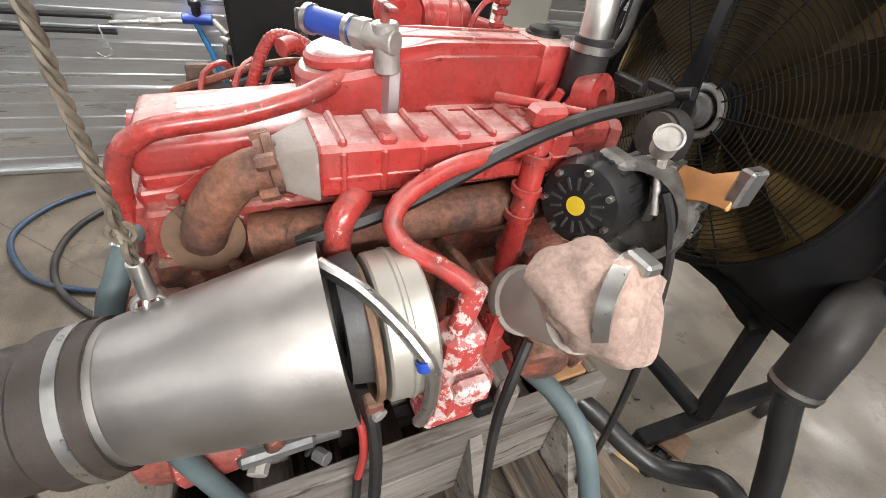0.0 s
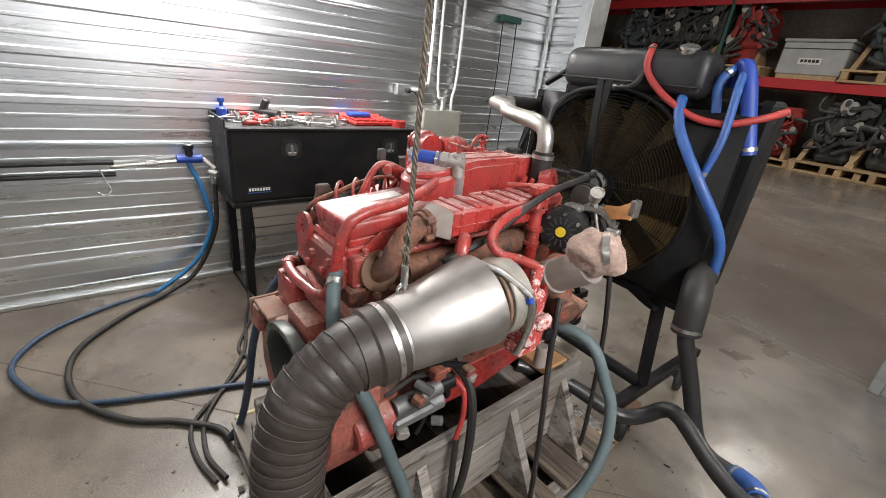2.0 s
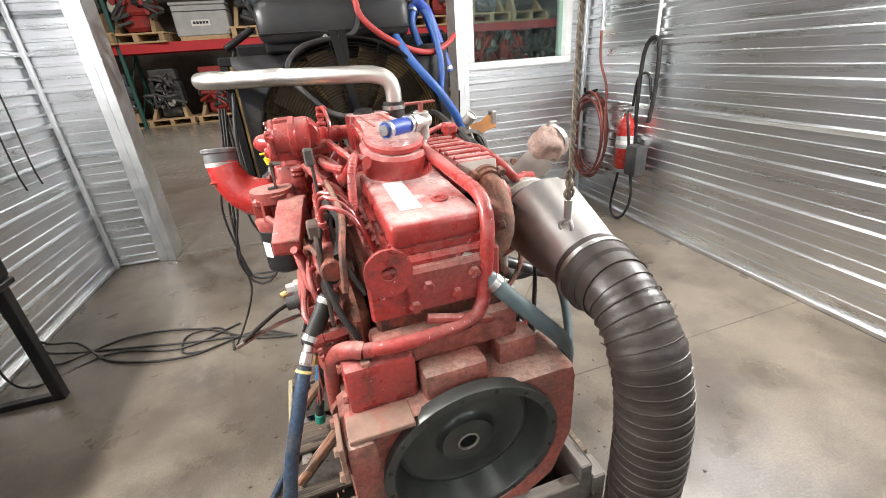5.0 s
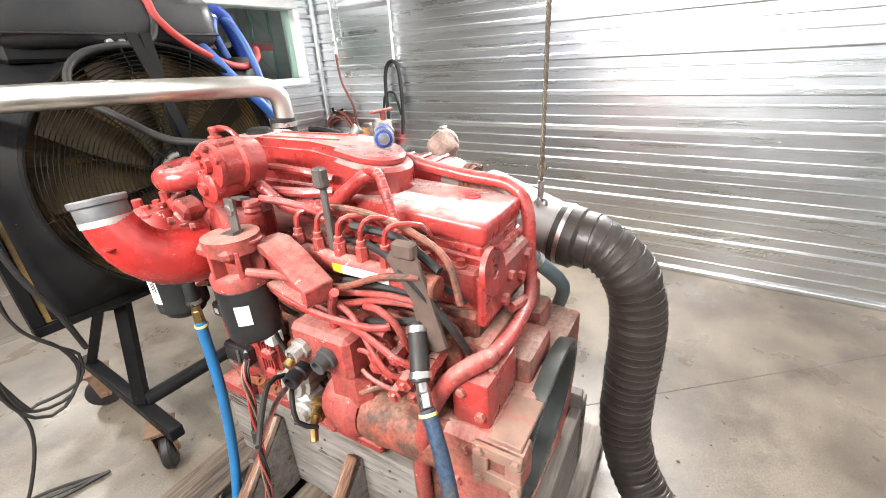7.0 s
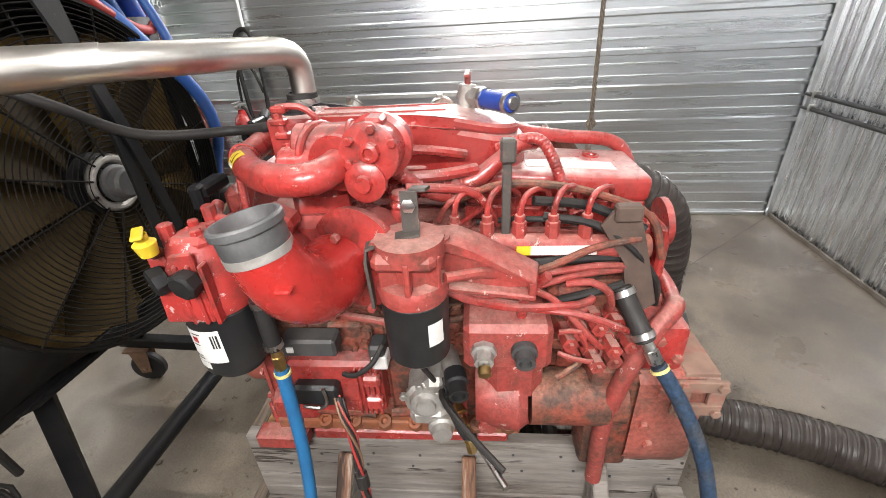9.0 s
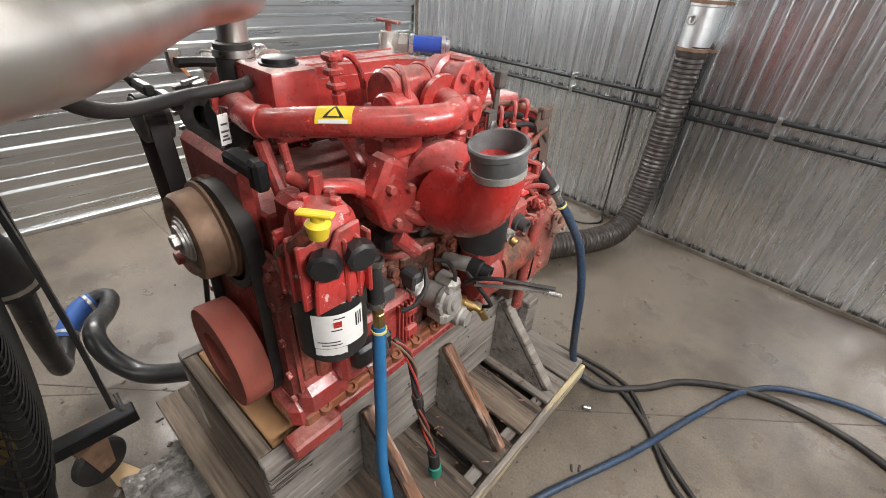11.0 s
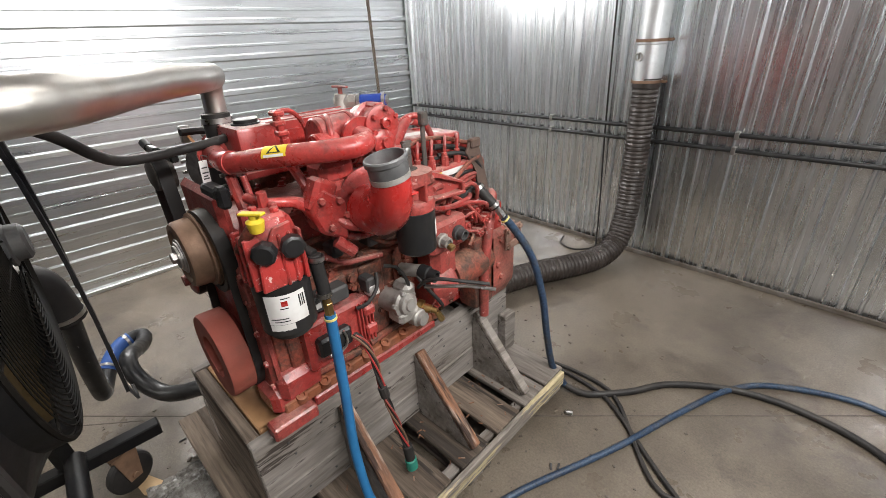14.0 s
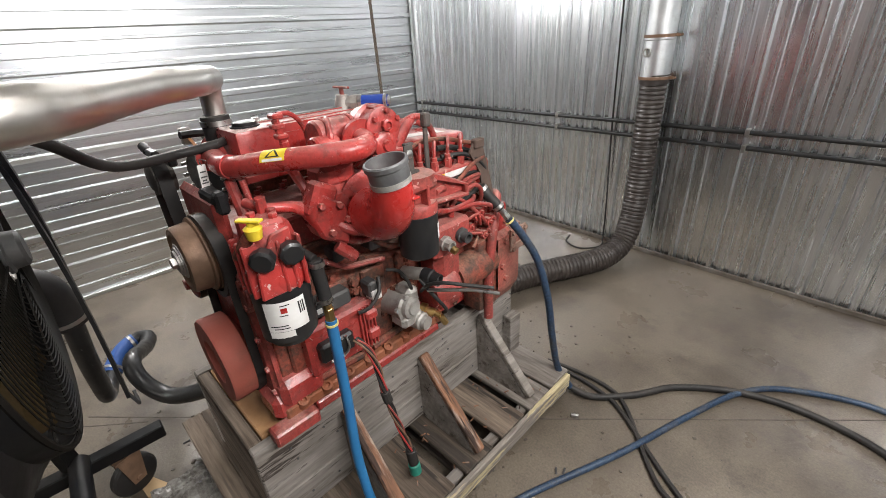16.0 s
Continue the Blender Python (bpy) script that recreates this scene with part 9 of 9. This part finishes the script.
for x, y in ((-0.66, -0.36), (-0.68, -0.38), (0.5, 0.62), (0.47, 0.5), (0.62, 0.85)):
    cz = thing("debris", "small dark bit of debris on the floor", "debris", pose(x, y, 0, 0, 0, x * 900), group="floor debris")
    part("bit", box(B(), (-0.014, -0.004, 0.0), (0.014, 0.004, 0.006), 0.002), DARKGREY, cz)

# grit and crumbs on the concrete round the pallet
rng3 = random.Random(21)
bm = B()
for k in range(420):
    a, d = rng3.uniform(0, 6.283), 0.55 + abs(rng3.gauss(0, 0.35))
    x, y = 0.02 + d * math.cos(a) * 0.95, -0.1 + d * math.sin(a) * 1.15
    if not (WX + 0.1 < x < EX - 0.1 and SY + 0.1 < y < 2.4):
        continue
    s = rng3.uniform(0.0015, 0.006) * (2.2 if k % 17 == 0 else 1)
    box(bm, (-s, -s * rng3.uniform(0.5, 1), 0), (s, s * rng3.uniform(0.5, 1), s * 0.7), 0, Matrix.Translation((x, y, 0.0005)) @ Matrix.Rotation(rng3.uniform(0, 3.1), 4, "Z"))
solo("floor_grit", bm, DIRTBASE, "dark grit and wood crumbs scattered on the concrete", "grit", "stuff", smooth=0)

# ---- pallet racks with stored engines, beyond the opening ----
RY = 14.0
rack = thing("pallet_rack", "pallet rack with red beams and green posts holding engines", "pallet rack")
for x in (-10.6, -5.35, -0.1, 5.15, 10.4):
    for y in (RY, RY + 1.1):
        part("post", box(B(), (x - 0.045, y, 0), (x + 0.045, y + 0.08, 5.6), 0.006), RACKGREEN, rack)
    for z in (0.3, 1.2, 2.6, 3.6):
        part("brace", tube(B(), [(x, RY + 0.06, z), (x, RY + 1.1, z + 0.8)], 0.02, 6, 0.3), RACKGREEN, rack)
for x0 in (-10.6, -5.35, -0.1, 5.15):
    for z in (2.05, 4.15):
        for y in (RY - 0.03, RY + 1.1):
            part("beam", box(B(), (x0 + 0.05, y, z), (x0 + 5.2, y + 0.05, z + 0.17 + 0.09 * (y < RY)), 0.008), RACKRED, rack)
        part("deck", box(B(), (x0 + 0.05, RY + 0.03, z + 0.22), (x0 + 5.2, RY + 1.09, z + 0.255)), NEWWOOD, rack)
part("beam_tag", box(B(), (0.7, RY - 0.034, 2.14), (1.5, RY - 0.031, 2.21)), LABEL, rack, "white tag bar")

ENGRED = material("far_red_engine", (0.36, 0.03, 0.025), 0.5, 0, (0.20, 0.03, 0.025), 9, bump=0.3, spots=((0.05, 0.02, 0.02), 14.0, 0.6))
ENGDARK = material("far_dark_engine", (0.04, 0.043, 0.046), 0.5, 0.2, (0.09, 0.085, 0.08), 9, bump=0.3, spots=((0.35, 0.34, 0.33), 16.0, 0.68))
ENGBLUE = material("far_blue_grey_engine", (0.10, 0.12, 0.14), 0.5, 0.1, (0.06, 0.07, 0.08), 5, bump=0.2)


def stored_engine(mat, label, seed):
    r = random.Random(seed)
    t = thing("stored_engine", label, "engine", group="stored engines")
    pal = part("pallet", box(B(), (-0.55, -0.5, 0.0), (0.55, 0.5, 0.025), 0.004), NEWWOOD, t, "pale wooden pallet")
    for x in (-0.53, -0.05, 0.43):
        part("runner", box(B(), (x, -0.5, 0.026), (x + 0.1, 0.5, 0.11), 0.004), NEWWOOD, pal)
    for k in range(6):
        part("slat", box(B(), (-0.55, -0.5 + 0.17 * k, 0.111), (0.55, -0.37 + 0.17 * k, 0.133), 0.003), NEWWOOD, pal)
    for x in (-0.42, 0.34):
        bm = tri_plate(B(), (x, -0.4, 0.134), (x, 0.1, 0.134), (x + 0.08 * (1 if x < 0 else -1), 0, 0.42), 0.08, (1, 0, 0))
        part("chock", bm, NEWWOOD, pal)
    bm = B()
    box(bm, (-0.36, -0.22, 0.36), (0.36, 0.26, 0.80), 0.04)
    box(bm, (-0.30, -0.18, 0.80), (0.32, 0.16, 1.02), 0.03)
    box(bm, (-0.25, -0.2, 0.16), (0.25, 0.2, 0.37), 0.05)
    part("block", bm, mat, t)
    for k in range(20):
        x, z = -0.33 + r.random() * 0.66, 0.35 + r.random() * 0.55
        bm = rod(B(), (x, -0.22, z), (x + 0.02, -0.30 - 0.1 * r.random(), z), 0.025 + 0.07 * r.random() ** 2, seg=12)
        part("accessory", bm, r.choice((mat, mat, ENGDARK, ALU)), t)
    for k in range(13):
        x, z = -0.36 + r.random() * 0.7, 0.45 + r.random() * 0.5
        pts = [(x, -0.24, z), (x + 0.1 * r.uniform(-1, 1), -0.36, z - 0.05), (x + 0.3 * r.uniform(-1, 1), -0.38, z - 0.25 * r.random()), (x + 0.25 * r.uniform(-1, 1), -0.26, z - 0.2)]
        part("pipe", tube(B(), pts, 0.018 + 0.015 * r.random(), 7, 0.05), r.choice((mat, ENGDARK, ENGDARK)), t)
    return t


bases = [stored_engine(ENGRED, "dusty red engine stored on a wooden pallet", 1), stored_engine(ENGDARK, "dark grey engine stored on a wooden pallet", 2),
         stored_engine(ENGBLUE, "blue-grey engine stored on a wooden pallet", 3), stored_engine(ENGRED, "dusty red engine stored on a wooden pallet", 5), stored_engine(ENGDARK, "dark grey engine stored on a wooden pallet", 8)]
order = [1, 3, 2, 4, 0, 1, 4, 0, 2, 4, 1, 0, 3, 4, 2, 1]
k = 0
first = set()
for z, xs in ((0.0, [-8.6, -7.3, -6.0, -4.6, -3.2, -1.85, -0.75, 0.55, 1.75, 3.0, 4.3, 5.7, 7.0, 8.3]), (2.306, [-8.4, -7.2, -6.0, -4.75, -1.55, -0.5 - 0.3, 0.75, 1.95, 3.2, 4.4, 6.0, 7.4])):
    for x in xs:
        src = bases[order[k % len(order)]]
        m = pose(x, RY + 0.55, z, 0, 0, rnd.uniform(-10, 10)) @ Matrix.Diagonal((1.2, 1.1, 1.5 + rnd.uniform(-0.12, 0.1), 1))
        if src in first:
            copy_thing(src, m)
        else:
            src.matrix_world = m
            first.add(src)
        k += 1
for x0, w in ((-3.75, 1.45),):
    cr = thing("grey_crate", "pale grey plastic shipping crate with white label on the rack", "crate")
    part("body", box(B(), (x0, RY + 0.05, 2.42), (x0 + w, RY + 1.0, 3.22), 0.03), PAPERGREY, cr)
    part("lid", box(B(), (x0 - 0.03, RY + 0.02, 3.221), (x0 + w + 0.03, RY + 1.03, 3.30), 0.02), PAPERGREY, cr)
    part("skid", box(B(), (x0 + 0.05, RY + 0.05, 2.306), (x0 + w - 0.05, RY + 0.9, 2.42), 0.01), NEWWOOD, cr)
    part("label", box(B(), (x0 + 0.45, RY + 0.044, 2.68), (x0 + 0.95, RY + 0.048, 2.84)), LABEL, cr, "white label with dark bars")
    bm = B()
    for i in range(5):
        box(bm, (x0 + 0.5 + 0.085 * i, RY + 0.040, 2.73), (x0 + 0.565 + 0.085 * i, RY + 0.043, 2.80))
    part("label_bar", bm, INK, cr)
    part("strap", box(B(), (x0 - 0.005, RY + 0.045, 3.05), (x0 + w + 0.005, RY + 1.005, 3.075)), INK, cr)
for x, z, mt in ((-7.9, 4.41, NEWWOOD), (-6.2, 4.41, PAPERGREY), (-3.5, 4.41, NEWWOOD), (0.9, 4.41, PAPERGREY), (2.9, 4.41, NEWWOOD)):
    cr = thing("carton", "plain carton on the upper rack shelf", "carton", pose(x, RY + 0.5, z), group="cartons on the rack")
    part("body", box(B(), (-0.5, -0.4, 0), (0.5, 0.4, 0.7), 0.01), mt, cr)
# a vehicle under a blue cover, seen through the window
cov = thing("covered_load", "low load under a blue tarpaulin in the warehouse", "covered load", pose(6.2, 11.5, 0))
bm = bmesh.new()
bmesh.ops.create_icosphere(bm, subdivisions=4, radius=1.0)
for v in bm.verts:
    c = v.co
    v.co = V(math.copysign(abs(c.x) ** 0.6, c.x) * 1.5, math.copysign(abs(c.y) ** 0.6, c.y) * 0.7, max(0, 0.45 + math.copysign(abs(c.z) ** 0.5, c.z) * 0.5 + 0.05 * noise.noise(c * 3)))
part("tarpaulin", bm, material("blue_tarpaulin", (0.10, 0.20, 0.30), 0.6, 0, (0.08, 0.16, 0.26), 3), cov)
